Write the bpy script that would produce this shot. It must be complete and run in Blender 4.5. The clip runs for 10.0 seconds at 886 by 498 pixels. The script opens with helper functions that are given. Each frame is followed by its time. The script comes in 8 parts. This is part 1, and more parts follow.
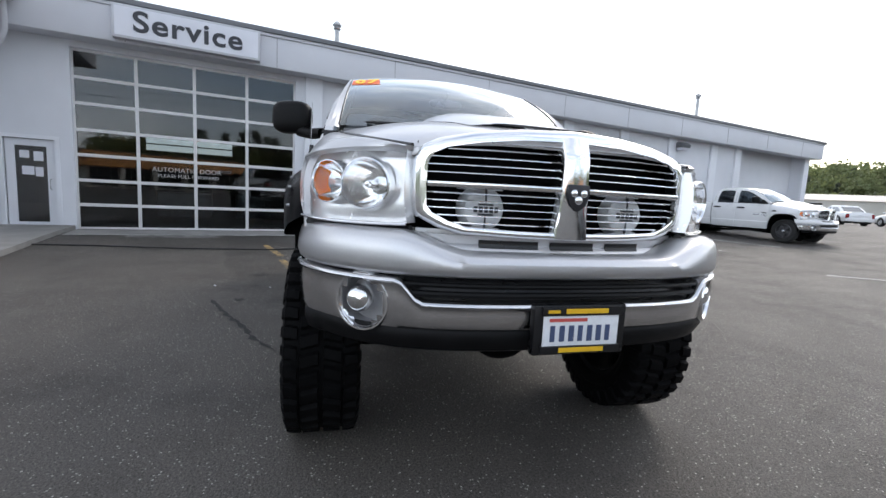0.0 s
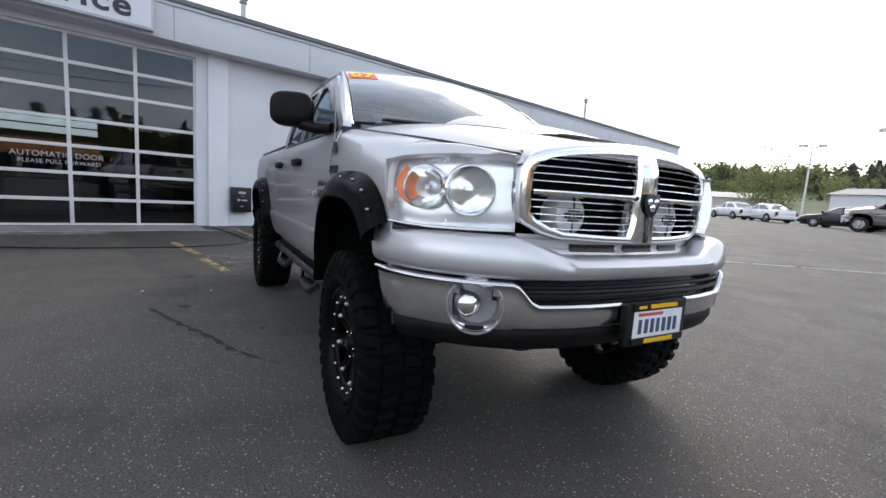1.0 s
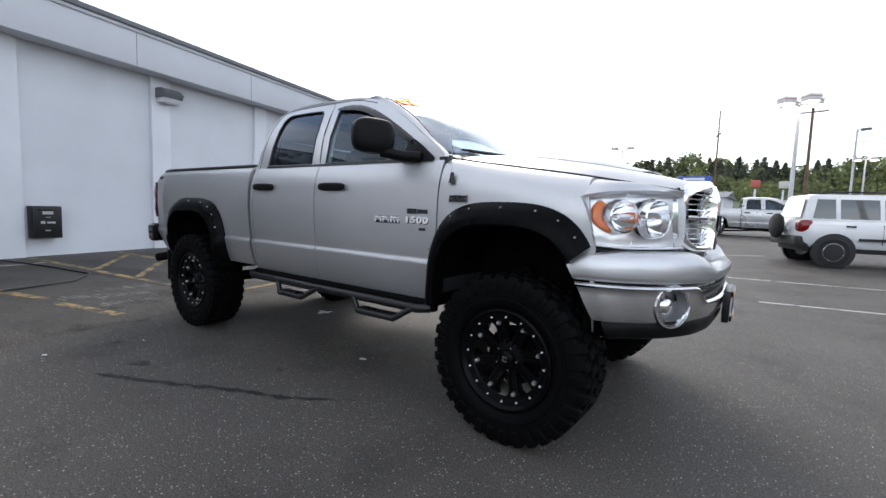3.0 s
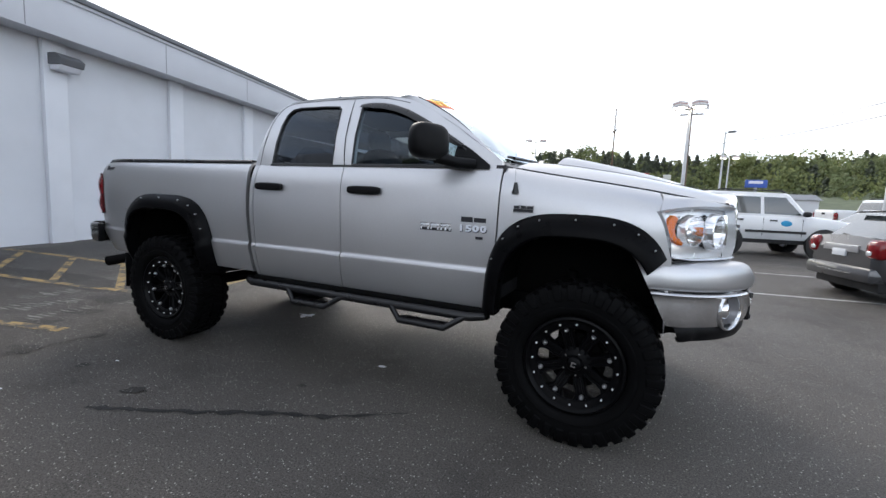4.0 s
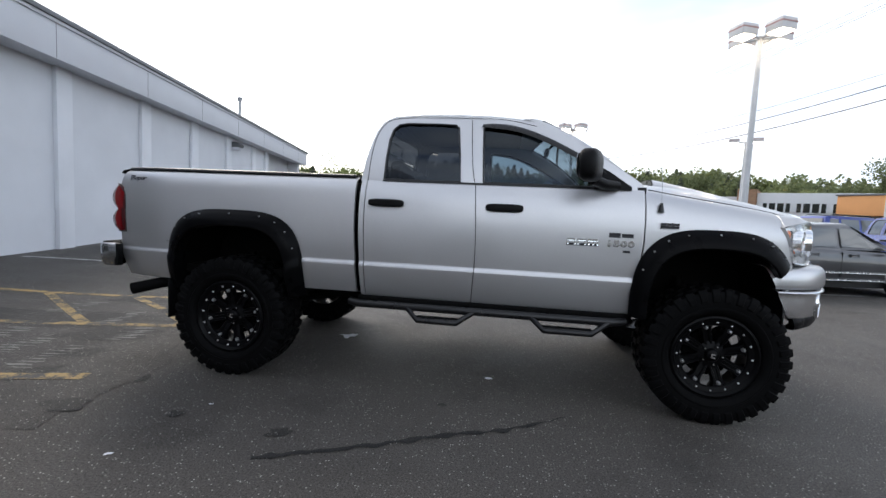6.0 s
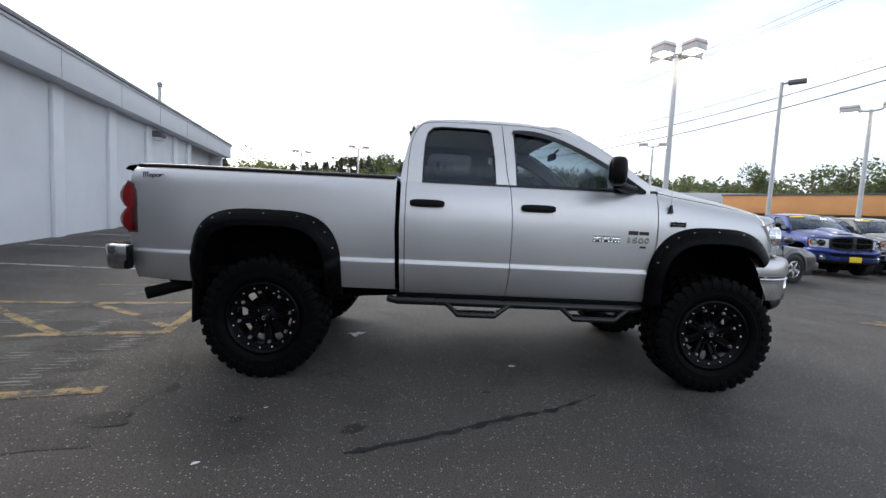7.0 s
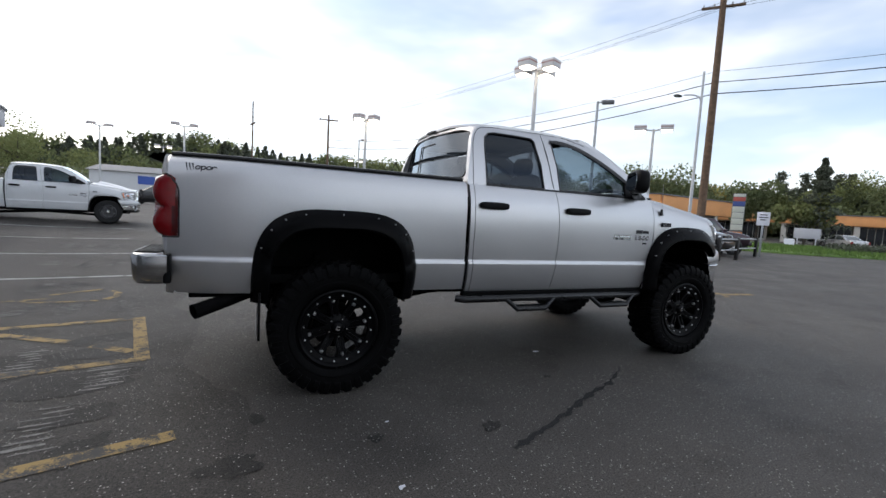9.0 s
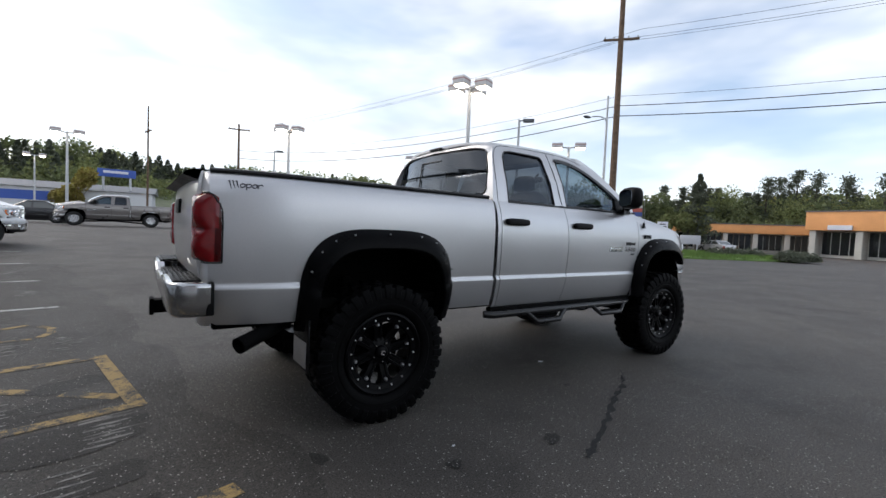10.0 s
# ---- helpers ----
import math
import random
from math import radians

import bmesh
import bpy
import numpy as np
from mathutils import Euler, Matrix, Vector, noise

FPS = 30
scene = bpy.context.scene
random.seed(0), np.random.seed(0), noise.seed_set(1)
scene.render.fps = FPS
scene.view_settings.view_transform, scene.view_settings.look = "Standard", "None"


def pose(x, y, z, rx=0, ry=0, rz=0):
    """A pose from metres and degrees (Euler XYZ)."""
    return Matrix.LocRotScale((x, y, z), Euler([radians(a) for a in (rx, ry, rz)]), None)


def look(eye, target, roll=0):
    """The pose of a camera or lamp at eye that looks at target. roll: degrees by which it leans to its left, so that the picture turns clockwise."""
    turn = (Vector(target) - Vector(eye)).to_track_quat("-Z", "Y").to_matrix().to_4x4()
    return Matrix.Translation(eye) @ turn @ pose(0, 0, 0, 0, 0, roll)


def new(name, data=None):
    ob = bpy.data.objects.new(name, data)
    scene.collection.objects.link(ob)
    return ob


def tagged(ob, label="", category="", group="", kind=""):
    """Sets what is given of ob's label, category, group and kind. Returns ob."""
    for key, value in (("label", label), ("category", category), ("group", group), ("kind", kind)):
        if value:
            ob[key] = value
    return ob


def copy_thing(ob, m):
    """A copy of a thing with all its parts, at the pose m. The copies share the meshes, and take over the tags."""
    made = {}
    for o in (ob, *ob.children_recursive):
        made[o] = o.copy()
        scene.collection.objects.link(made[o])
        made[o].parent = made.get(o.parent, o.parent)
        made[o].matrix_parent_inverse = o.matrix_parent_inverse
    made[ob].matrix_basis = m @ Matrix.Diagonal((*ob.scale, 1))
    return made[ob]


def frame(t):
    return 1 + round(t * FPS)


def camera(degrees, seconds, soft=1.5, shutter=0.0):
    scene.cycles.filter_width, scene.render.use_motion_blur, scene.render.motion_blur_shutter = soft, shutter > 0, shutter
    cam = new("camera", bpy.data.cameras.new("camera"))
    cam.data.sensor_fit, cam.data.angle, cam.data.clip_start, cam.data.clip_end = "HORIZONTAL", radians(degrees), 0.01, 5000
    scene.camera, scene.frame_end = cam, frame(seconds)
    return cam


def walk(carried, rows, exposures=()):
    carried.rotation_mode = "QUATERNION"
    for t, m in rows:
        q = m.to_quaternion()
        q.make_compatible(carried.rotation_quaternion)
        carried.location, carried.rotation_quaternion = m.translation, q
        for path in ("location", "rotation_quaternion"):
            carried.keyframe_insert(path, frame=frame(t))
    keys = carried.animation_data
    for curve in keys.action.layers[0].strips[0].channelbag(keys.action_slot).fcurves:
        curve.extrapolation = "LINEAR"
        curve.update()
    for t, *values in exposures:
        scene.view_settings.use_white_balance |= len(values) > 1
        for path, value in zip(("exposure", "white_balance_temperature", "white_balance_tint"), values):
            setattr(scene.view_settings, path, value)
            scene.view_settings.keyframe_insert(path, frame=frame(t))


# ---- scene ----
# The camera and its walk: a carried camera circles a parked pickup from its nose to its tail.
cam = camera(91.1, 10.0)
PATH = [
    (0, (2.311, -0.893, 1.23), (0.394, -0.372, 0.993), 3.0),
    (0.5, (2.225, -1.258, 1.226), (0.397, -0.485, 0.979), 2.7),
    (1, (2.055, -1.64, 1.246), (0.325, -0.669, 0.995), 3.7),
    (1.5, (1.926, -2.083, 1.257), (0.324, -0.909, 1.022), 3.8),
    (2, (1.716, -2.465, 1.252), (0.252, -1.123, 1.021), 2.2),
    (2.5, (1.386, -2.786, 1.282), (0.076, -1.294, 1.043), 4.1),
    (2.7, (1.264, -2.927, 1.252), (0.003, -1.387, 1.055), 3.3),
    (3.8, (0.418, -3.442, 1.372), (-0.434, -1.648, 1.138), 2.2),
    (4, (0.259, -3.52, 1.374), (-0.546, -1.703, 1.149), 2.7),
    (4.5, (-0.17, -3.724, 1.344), (-0.793, -1.832, 1.159), 2.3),
    (5, (-0.616, -3.854, 1.340), (-1.064, -1.915, 1.141), 1.75),
    (5.5, (-1.050, -3.992, 1.355), (-1.422, -2.033, 1.190), 2.32),
    (7, (-2.347, -4.372, 1.336), (-2.264, -2.38, 1.176), 2.8),
    (7.5, (-2.816, -4.401, 1.345), (-2.517, -2.433, 1.15), 2.5),
    (8, (-3.279, -4.293, 1.336), (-2.793, -2.362, 1.152), 1.5),
    (8.5, (-3.724, -4.189, 1.321), (-3.097, -2.294, 1.193), 2.7),
    (9, (-4.173, -4.066, 1.333), (-3.351, -2.25, 1.167), 3.4),
    (9.5, (-4.563, -3.823, 1.337), (-3.58, -2.087, 1.202), 2.6),
    (10, (-4.953, -3.611, 1.325), (-3.798, -1.981, 1.236), 2.5),
]
EXPOSURES = [(0.0, 1.32), (4.5, 1.26), (5.5, 1.18), (7.0, 1.00), (10.0, 0.72)]
walk(cam, [(t, look(eye, target, roll)) for t, eye, target, roll in PATH], EXPOSURES)

# ---- light: a bright overcast sky with thin blue gaps, and a weak, wide sun behind the cloud ----
world = bpy.data.worlds.new("overcast_sky")
scene.world = world
world.use_nodes = True
wn, wl = world.node_tree.nodes, world.node_tree.links
wn.clear()
w_out = wn.new("ShaderNodeOutputWorld")
w_bg = wn.new("ShaderNodeBackground")
w_sky = wn.new("ShaderNodeTexSky")
w_sky.sky_type, w_sky.sun_disc = "NISHITA", False
SUN_ELEVATION, SUN_AZIMUTH = 38, 128
w_sky.sun_elevation, w_sky.sun_rotation = radians(SUN_ELEVATION), radians(90 - SUN_AZIMUTH)
w_sky.air_density, w_sky.dust_density = 1.0, 2.0
w_co = wn.new("ShaderNodeTexCoord")
w_map = wn.new("ShaderNodeMapping")
w_map.inputs["Scale"].default_value = (1.5, 1.5, 4.6)
w_map.inputs["Rotation"].default_value = (radians(4), radians(-3), radians(20))
w_noise = wn.new("ShaderNodeTexNoise")
w_noise.inputs["Scale"].default_value, w_noise.inputs["Detail"].default_value = 1.7, 4
w_noise.inputs["Roughness"].default_value = 0.48
w_ramp = wn.new("ShaderNodeValToRGB")
w_ramp.color_ramp.elements[0].position, w_ramp.color_ramp.elements[1].position = 0.33, 0.60
w_ramp.color_ramp.elements[0].color = (0.2, 0.2, 0.2, 1)
w_noise2 = wn.new("ShaderNodeTexNoise")
w_noise2.inputs["Scale"].default_value, w_noise2.inputs["Detail"].default_value = 2.2, 3.5
w_shade = wn.new("ShaderNodeMapRange")
w_shade.inputs["From Min"].default_value, w_shade.inputs["From Max"].default_value = 0.3, 0.7
w_shade.inputs["To Min"].default_value, w_shade.inputs["To Max"].default_value = 0.68, 1.14
# the cloud sheet is thinner and brighter on the sun's side, and again on the far side past a grey belt
w_dot = wn.new("ShaderNodeVectorMath")
w_dot.operation = "DOT_PRODUCT"
w_dot.inputs[1].default_value = (math.cos(radians(SUN_ELEVATION)) * math.cos(radians(SUN_AZIMUTH)), math.cos(radians(SUN_ELEVATION)) * math.sin(radians(SUN_AZIMUTH)), math.sin(radians(SUN_ELEVATION)))
w_half = wn.new("ShaderNodeMath")
w_half.operation = "MULTIPLY_ADD"
w_half.inputs[1].default_value, w_half.inputs[2].default_value = 0.5, 0.5
w_glow = wn.new("ShaderNodeValToRGB")
w_glow.color_ramp.interpolation = "EASE"
w_glow.color_ramp.elements[0].position, w_glow.color_ramp.elements[0].color = 0.15, (1.0, 1.0, 1.0, 1)
w_glow.color_ramp.elements[1].position, w_glow.color_ramp.elements[1].color = 0.97, (0.80, 0.80, 0.80, 1)
w_glow.color_ramp.elements.new(0.56).color = (0.68, 0.68, 0.68, 1)
w_mul = wn.new("ShaderNodeMath")
w_mul.operation = "MULTIPLY"
w_cloud = wn.new("ShaderNodeMix")
w_cloud.data_type, w_cloud.blend_type = "RGBA", "MULTIPLY"
w_cloud.inputs["Factor"].default_value = 1.0
w_tint = wn.new("ShaderNodeValToRGB")
w_tint.color_ramp.elements[0].position, w_tint.color_ramp.elements[0].color = 0.36, (7.2, 8.0, 9.3, 1)
w_tint.color_ramp.elements[1].position, w_tint.color_ramp.elements[1].color = 0.62, (8.4, 8.5, 8.8, 1)
w_mix = wn.new("ShaderNodeMix")
w_mix.data_type = "RGBA"
w_gap = wn.new("ShaderNodeMath")
w_gap.operation = "MULTIPLY_ADD"
w_gap.inputs[1].default_value, w_gap.inputs[2].default_value = 0.9, 0.05
w_gap.use_clamp = True
wl.new(w_co.outputs["Generated"], w_map.inputs["Vector"])
wl.new(w_map.outputs["Vector"], w_noise.inputs["Vector"])
wl.new(w_map.outputs["Vector"], w_noise2.inputs["Vector"])
wl.new(w_noise.outputs["Fac"], w_ramp.inputs["Fac"])
wl.new(w_co.outputs["Generated"], w_dot.inputs[0])
wl.new(w_dot.outputs["Value"], w_half.inputs[0])
wl.new(w_half.outputs["Value"], w_glow.inputs["Fac"])
wl.new(w_noise2.outputs["Fac"], w_shade.inputs["Value"])
wl.new(w_noise2.outputs["Fac"], w_tint.inputs["Fac"])
wl.new(w_tint.outputs["Color"], w_cloud.inputs["A"])
wl.new(w_shade.outputs["Result"], w_mul.inputs[0])
wl.new(w_glow.outputs["Color"], w_mul.inputs[1])
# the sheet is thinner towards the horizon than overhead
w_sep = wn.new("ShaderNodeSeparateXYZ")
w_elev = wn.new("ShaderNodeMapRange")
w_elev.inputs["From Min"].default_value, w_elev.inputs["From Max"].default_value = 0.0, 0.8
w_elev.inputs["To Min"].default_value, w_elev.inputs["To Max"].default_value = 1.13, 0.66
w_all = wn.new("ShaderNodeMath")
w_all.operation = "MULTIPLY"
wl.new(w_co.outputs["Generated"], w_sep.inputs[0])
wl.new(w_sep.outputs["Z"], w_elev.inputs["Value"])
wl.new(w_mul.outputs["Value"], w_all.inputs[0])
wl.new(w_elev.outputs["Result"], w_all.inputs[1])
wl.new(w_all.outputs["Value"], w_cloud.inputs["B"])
wl.new(w_ramp.outputs["Color"], w_gap.inputs[0])
wl.new(w_gap.outputs["Value"], w_mix.inputs["Factor"])
wl.new(w_sky.outputs["Color"], w_mix.inputs["A"])
wl.new(w_cloud.outputs["Result"], w_mix.inputs["B"])
wl.new(w_mix.outputs["Result"], w_bg.inputs["Color"])
w_bg.inputs["Strength"].default_value = 0.138
wl.new(w_bg.outputs["Background"], w_out.inputs["Surface"])

sun_data = bpy.data.lights.new("sun", "SUN")
sun_data.energy, sun_data.angle, sun_data.color = 0.4, radians(25), (1.0, 0.96, 0.9)
sun = new("sun", sun_data)
sun.matrix_world = look((0, 0, 30), (-30 * math.cos(radians(SUN_ELEVATION)) * math.cos(radians(SUN_AZIMUTH)), -30 * math.cos(radians(SUN_ELEVATION)) * math.sin(radians(SUN_AZIMUTH)), 30 - 30 * math.sin(radians(SUN_ELEVATION))))

# ---- building tools ----
def material(name, color, rough=0.6, metal=0.0, coat=0.0, var=0.0, scale=8.0, bump=0.0, bump_scale=120.0, trans=0.0, ior=1.45, emit=0.0, spec=0.5, dark=None, obj_random=0.0, alpha=1.0):
    """A principled surface with two scales of variation (broad mottling and fine grain) at real-world size."""
    m = bpy.data.materials.new(name)
    m.use_nodes = True
    n, l = m.node_tree.nodes, m.node_tree.links
    b = n["Principled BSDF"]
    b.inputs["Base Color"].default_value = (*color, 1)
    b.inputs["Roughness"].default_value, b.inputs["Metallic"].default_value = rough, metal
    b.inputs["Coat Weight"].default_value, b.inputs["Transmission Weight"].default_value = coat, trans
    b.inputs["Coat Roughness"].default_value = 0.04
    b.inputs["IOR"].default_value, b.inputs["Specular IOR Level"].default_value = ior, spec
    b.inputs["Alpha"].default_value = alpha
    if emit:
        b.inputs["Emission Color"].default_value = (*color, 1)
        b.inputs["Emission Strength"].default_value = emit
    if var or bump:
        co = n.new("ShaderNodeTexCoord")
        big, fine = n.new("ShaderNodeTexNoise"), n.new("ShaderNodeTexNoise")
        big.inputs["Scale"].default_value, big.inputs["Detail"].default_value = scale, 5
        fine.inputs["Scale"].default_value, fine.inputs["Detail"].default_value = bump_scale, 3
        l.new(co.outputs["Object"], big.inputs["Vector"])
        l.new(co.outputs["Object"], fine.inputs["Vector"])
    if var:
        low = tuple(c * (1 - var) for c in color) if dark is None else dark
        add = n.new("ShaderNodeMath")
        add.operation = "MULTIPLY_ADD"
        add.inputs[1].default_value = 0.45
        l.new(fine.outputs["Fac"], add.inputs[0])
        half = n.new("ShaderNodeMath")
        half.operation = "MULTIPLY"
        half.inputs[1].default_value = 0.75
        l.new(big.outputs["Fac"], half.inputs[0])
        l.new(half.outputs["Value"], add.inputs[2])
        ramp = n.new("ShaderNodeValToRGB")
        ramp.color_ramp.elements[0].position, ramp.color_ramp.elements[1].position = 0.42, 0.75
        ramp.color_ramp.elements[0].color = (*low, 1)
        ramp.color_ramp.elements[1].color = (*[min(1, c * (1 + var * 0.35)) for c in color], 1)
        l.new(add.outputs["Value"], ramp.inputs["Fac"])
        last = ramp.outputs["Color"]
        if obj_random:
            info, hsv = n.new("ShaderNodeObjectInfo"), n.new("ShaderNodeHueSaturation")
            rng = n.new("ShaderNodeMapRange")
            rng.inputs["To Min"].default_value, rng.inputs["To Max"].default_value = 1 - obj_random, 1 + obj_random
            l.new(info.outputs["Random"], rng.inputs["Value"])
            l.new(rng.outputs["Result"], hsv.inputs["Value"])
            l.new(last, hsv.inputs["Color"])
            last = hsv.outputs["Color"]
        l.new(last, b.inputs["Base Color"])
        rr = n.new("ShaderNodeMapRange")
        rr.inputs["To Min"].default_value, rr.inputs["To Max"].default_value = max(0.0, rough - 0.12), min(1, rough + 0.12)
        l.new(big.outputs["Fac"], rr.inputs["Value"])
        l.new(rr.outputs["Result"], b.inputs["Roughness"])
    if bump:
        bp = n.new("ShaderNodeBump")
        bp.inputs["Strength"].default_value, bp.inputs["Distance"].default_value = min(1.0, bump), 0.01
        l.new(fine.outputs["Fac"], bp.inputs["Height"])
        l.new(bp.outputs["Normal"], b.inputs["Normal"])
    return m


def glass(name, tint, rough=0.0, clear=0.8, gloss=1.6, base=0.02, shine=(1, 1, 1)):
    """Thin tinted pane: gloss by Fresnel over a tinted see-through sheet."""
    m = bpy.data.materials.new(name)
    m.use_nodes = True
    n, l = m.node_tree.nodes, m.node_tree.links
    n.clear()
    out, mix = n.new("ShaderNodeOutputMaterial"), n.new("ShaderNodeMixShader")
    fr, tr, gl = n.new("ShaderNodeLayerWeight"), n.new("ShaderNodeBsdfTransparent"), n.new("ShaderNodeBsdfGlossy")
    fr.inputs["Blend"].default_value = 0.5
    bend = n.new("ShaderNodeMath")
    bend.operation = "POWER"
    bend.inputs[1].default_value = 4.0
    tr.inputs["Color"].default_value = (*[c * clear for c in tint], 1)
    gl.inputs["Roughness"].default_value = rough
    gl.inputs["Color"].default_value = (*shine, 1)
    up = n.new("ShaderNodeMath")
    up.operation, up.use_clamp = "MULTIPLY_ADD", True
    up.inputs[1].default_value, up.inputs[2].default_value = 0.96 * gloss, 0.04 * gloss + base
    l.new(fr.outputs["Facing"], bend.inputs[0])
    l.new(bend.outputs["Value"], up.inputs[0])
    l.new(up.outputs["Value"], mix.inputs["Fac"])
    l.new(tr.outputs["BSDF"], mix.inputs[1])
    l.new(gl.outputs["BSDF"], mix.inputs[2])
    l.new(mix.outputs["Shader"], out.inputs["Surface"])
    return m


def thing(name, label, category, m=None, group="", kind=""):
    """An Empty at the base of a thing; its parts hang under it."""
    ob = new(name)
    ob.empty_display_size = 0.2
    if m is not None:
        ob.matrix_world = m
    return tagged(ob, label, category, group, kind)


def part(name, bm, mat, parent=None, label="", sharp=38, smooth=True):
    """Links a bmesh as one mesh object under a thing or a part."""
    bmesh.ops.recalc_face_normals(bm, faces=bm.faces)
    me = bpy.data.meshes.new(name)
    bm.to_mesh(me)
    bm.free()
    for one in mat if isinstance(mat, (list, tuple)) else [mat]:
        me.materials.append(one)
    if smooth:
        me.shade_smooth()
        me.set_sharp_from_angle(angle=radians(sharp))
    ob = new(name, me)
    if parent is not None:
        ob.parent = parent
    return tagged(ob, label)


def again(ob, parent, m=None, label=""):
    """The same mesh once more, as a part of its own."""
    o = new(ob.name.split(".")[0], ob.data)
    o.parent = parent
    if m is not None:
        o.matrix_basis = m
    return tagged(o, label)


def B():
    return bmesh.new()


def box(bm, lo, hi, m=None, bev=0.0, idx=0):
    r = bmesh.ops.create_cube(bm, size=1.0)
    c, d = (Vector(lo) + Vector(hi)) / 2, Vector(hi) - Vector(lo)
    for v in r["verts"]:
        v.co = Vector((v.co.x * d.x, v.co.y * d.y, v.co.z * d.z)) + c
    faces = {f for v in r["verts"] for f in v.link_faces}
    for f in faces:
        f.material_index = idx
    vs = r["verts"]
    if bev:
        es = list({e for v in r["verts"] for e in v.link_edges})
        made = bmesh.ops.bevel(bm, geom=es, offset=bev, segments=2, affect="EDGES", profile=0.6)
        vs = list({v for f in made["faces"] for v in f.verts} | {v for v in r["verts"] if v.is_valid})
    if m is not None:
        bmesh.ops.transform(bm, matrix=m, verts=vs)
    return vs


def tube(bm, pts, r, n=8, caps=True, idx=0):
    """A round bar along a polyline; r is one radius or one a point."""
    pts = [Vector(p) for p in pts]
    rs = r if isinstance(r, (list, tuple)) else [r] * len(pts)
    rings = []
    up = Vector((0.013, 0.02, 1)).normalized()
    for i, p in enumerate(pts):
        d = (pts[min(i + 1, len(pts) - 1)] - pts[max(i - 1, 0)]).normalized()
        if abs(d.dot(up)) > 0.98:
            up = Vector((1, 0.02, 0.01)).normalized()
        a = d.cross(up).normalized()
        b = d.cross(a)
        rings.append([bm.verts.new(p + rs[i] * (math.cos(2 * math.pi * k / n) * a + math.sin(2 * math.pi * k / n) * b)) for k in range(n)])
    for u, v in zip(rings, rings[1:]):
        for k in range(n):
            bm.faces.new((u[k], u[(k + 1) % n], v[(k + 1) % n], v[k])).material_index = idx
    if caps:
        bm.faces.new(rings[0]).material_index = idx
        bm.faces.new(rings[-1]).material_index = idx
    return rings


def lathe(bm, profile, n=32, m=None, idx=0, a0=0.0, a1=2 * math.pi):
    """Turns (radius, y) points round the y axis."""
    full = abs(a1 - a0 - 2 * math.pi) < 1e-6
    rings = []
    for k in range(n if full else n + 1):
        a = a0 + (a1 - a0) * k / n
        rings.append([bm.verts.new((r * math.cos(a), y, r * math.sin(a))) for r, y in profile])
    for k in range(n):
        u, v = rings[k], rings[(k + 1) % len(rings)]
        for i in range(len(profile) - 1):
            bm.faces.new((u[i], v[i], v[i + 1], u[i + 1])).material_index = idx
    vs = [v for ring in rings for v in ring]
    if m is not None:
        bmesh.ops.transform(bm, matrix=m, verts=vs)
    return vs


def grid(bm, rows, idx=0, flange=None):
    """A skin over rows of points; flange: a vector by which its rim is folded in."""
    made = [[bm.verts.new(p) for p in row] for row in rows]
    faces = []
    for a, b in zip(made, made[1:]):
        for i in range(len(a) - 1):
            faces.append(bm.faces.new((a[i], a[i + 1], b[i + 1], b[i])))
            faces[-1].material_index = idx
    vs = [v for row in made for v in row]
    bmesh.ops.remove_doubles(bm, verts=vs, dist=0.0004)
    faces = [f for f in faces if f.is_valid]
    if flange is not None:
        rim = [e for e in {e for f in faces for e in f.edges} if len(e.link_faces) == 1]
        out = bmesh.ops.extrude_edge_only(bm, edges=rim)["geom"]
        bmesh.ops.translate(bm, vec=flange, verts=[g for g in out if isinstance(g, bmesh.types.BMVert)])
    return faces


def prism(bm, poly, place, depth, idx=0, bev=0.0):
    """A plate: a flat outline given in two numbers, set out by place(u, v, w) from w = 0 to w = depth."""
    a = [bm.verts.new(place(u, v, 0.0)) for u, v in poly]
    b = [bm.verts.new(place(u, v, depth)) for u, v in poly]
    k = len(poly)
    fs = [bm.faces.new(a), bm.faces.new(b[::-1])]
    for i in range(k):
        fs.append(bm.faces.new((a[i], b[i], b[(i + 1) % k], a[(i + 1) % k])))
    for f in fs:
        f.material_index = idx
    if bev:
        bmesh.ops.bevel(bm, geom=list({e for f in fs for e in f.edges}), offset=bev, segments=2, affect="EDGES", profile=0.6)
    return fs


def ring_plate(bm, outer, holes, place, depth, idx=0):
    """A plate with holes through it."""
    loops = []
    for w in (0.0, depth):
        edges = []
        for loop in [outer, *holes]:
            vs = [bm.verts.new((u, v, 0)) for u, v in loop]
            loops.append((vs, loop, w))
            edges += [bm.edges.new((vs[i], vs[(i + 1) % len(vs)])) for i in range(len(vs))]
        for f in bmesh.ops.triangle_fill(bm, use_beauty=True, use_dissolve=False, edges=edges, normal=(0, 0, 1))["geom"]:
            if isinstance(f, bmesh.types.BMFace):
                f.material_index = idx
    k = len(loops) // 2
    for vs, loop, w in loops:
        for vert, (u, v) in zip(vs, loop):
            vert.co = place(u, v, w)
    for (a, _, _), (b, _, _) in zip(loops[:k], loops[k:]):
        for i in range(len(a)):
            j = (i + 1) % len(a)
            bm.faces.new((a[i], a[j], b[j], b[i])).material_index = idx


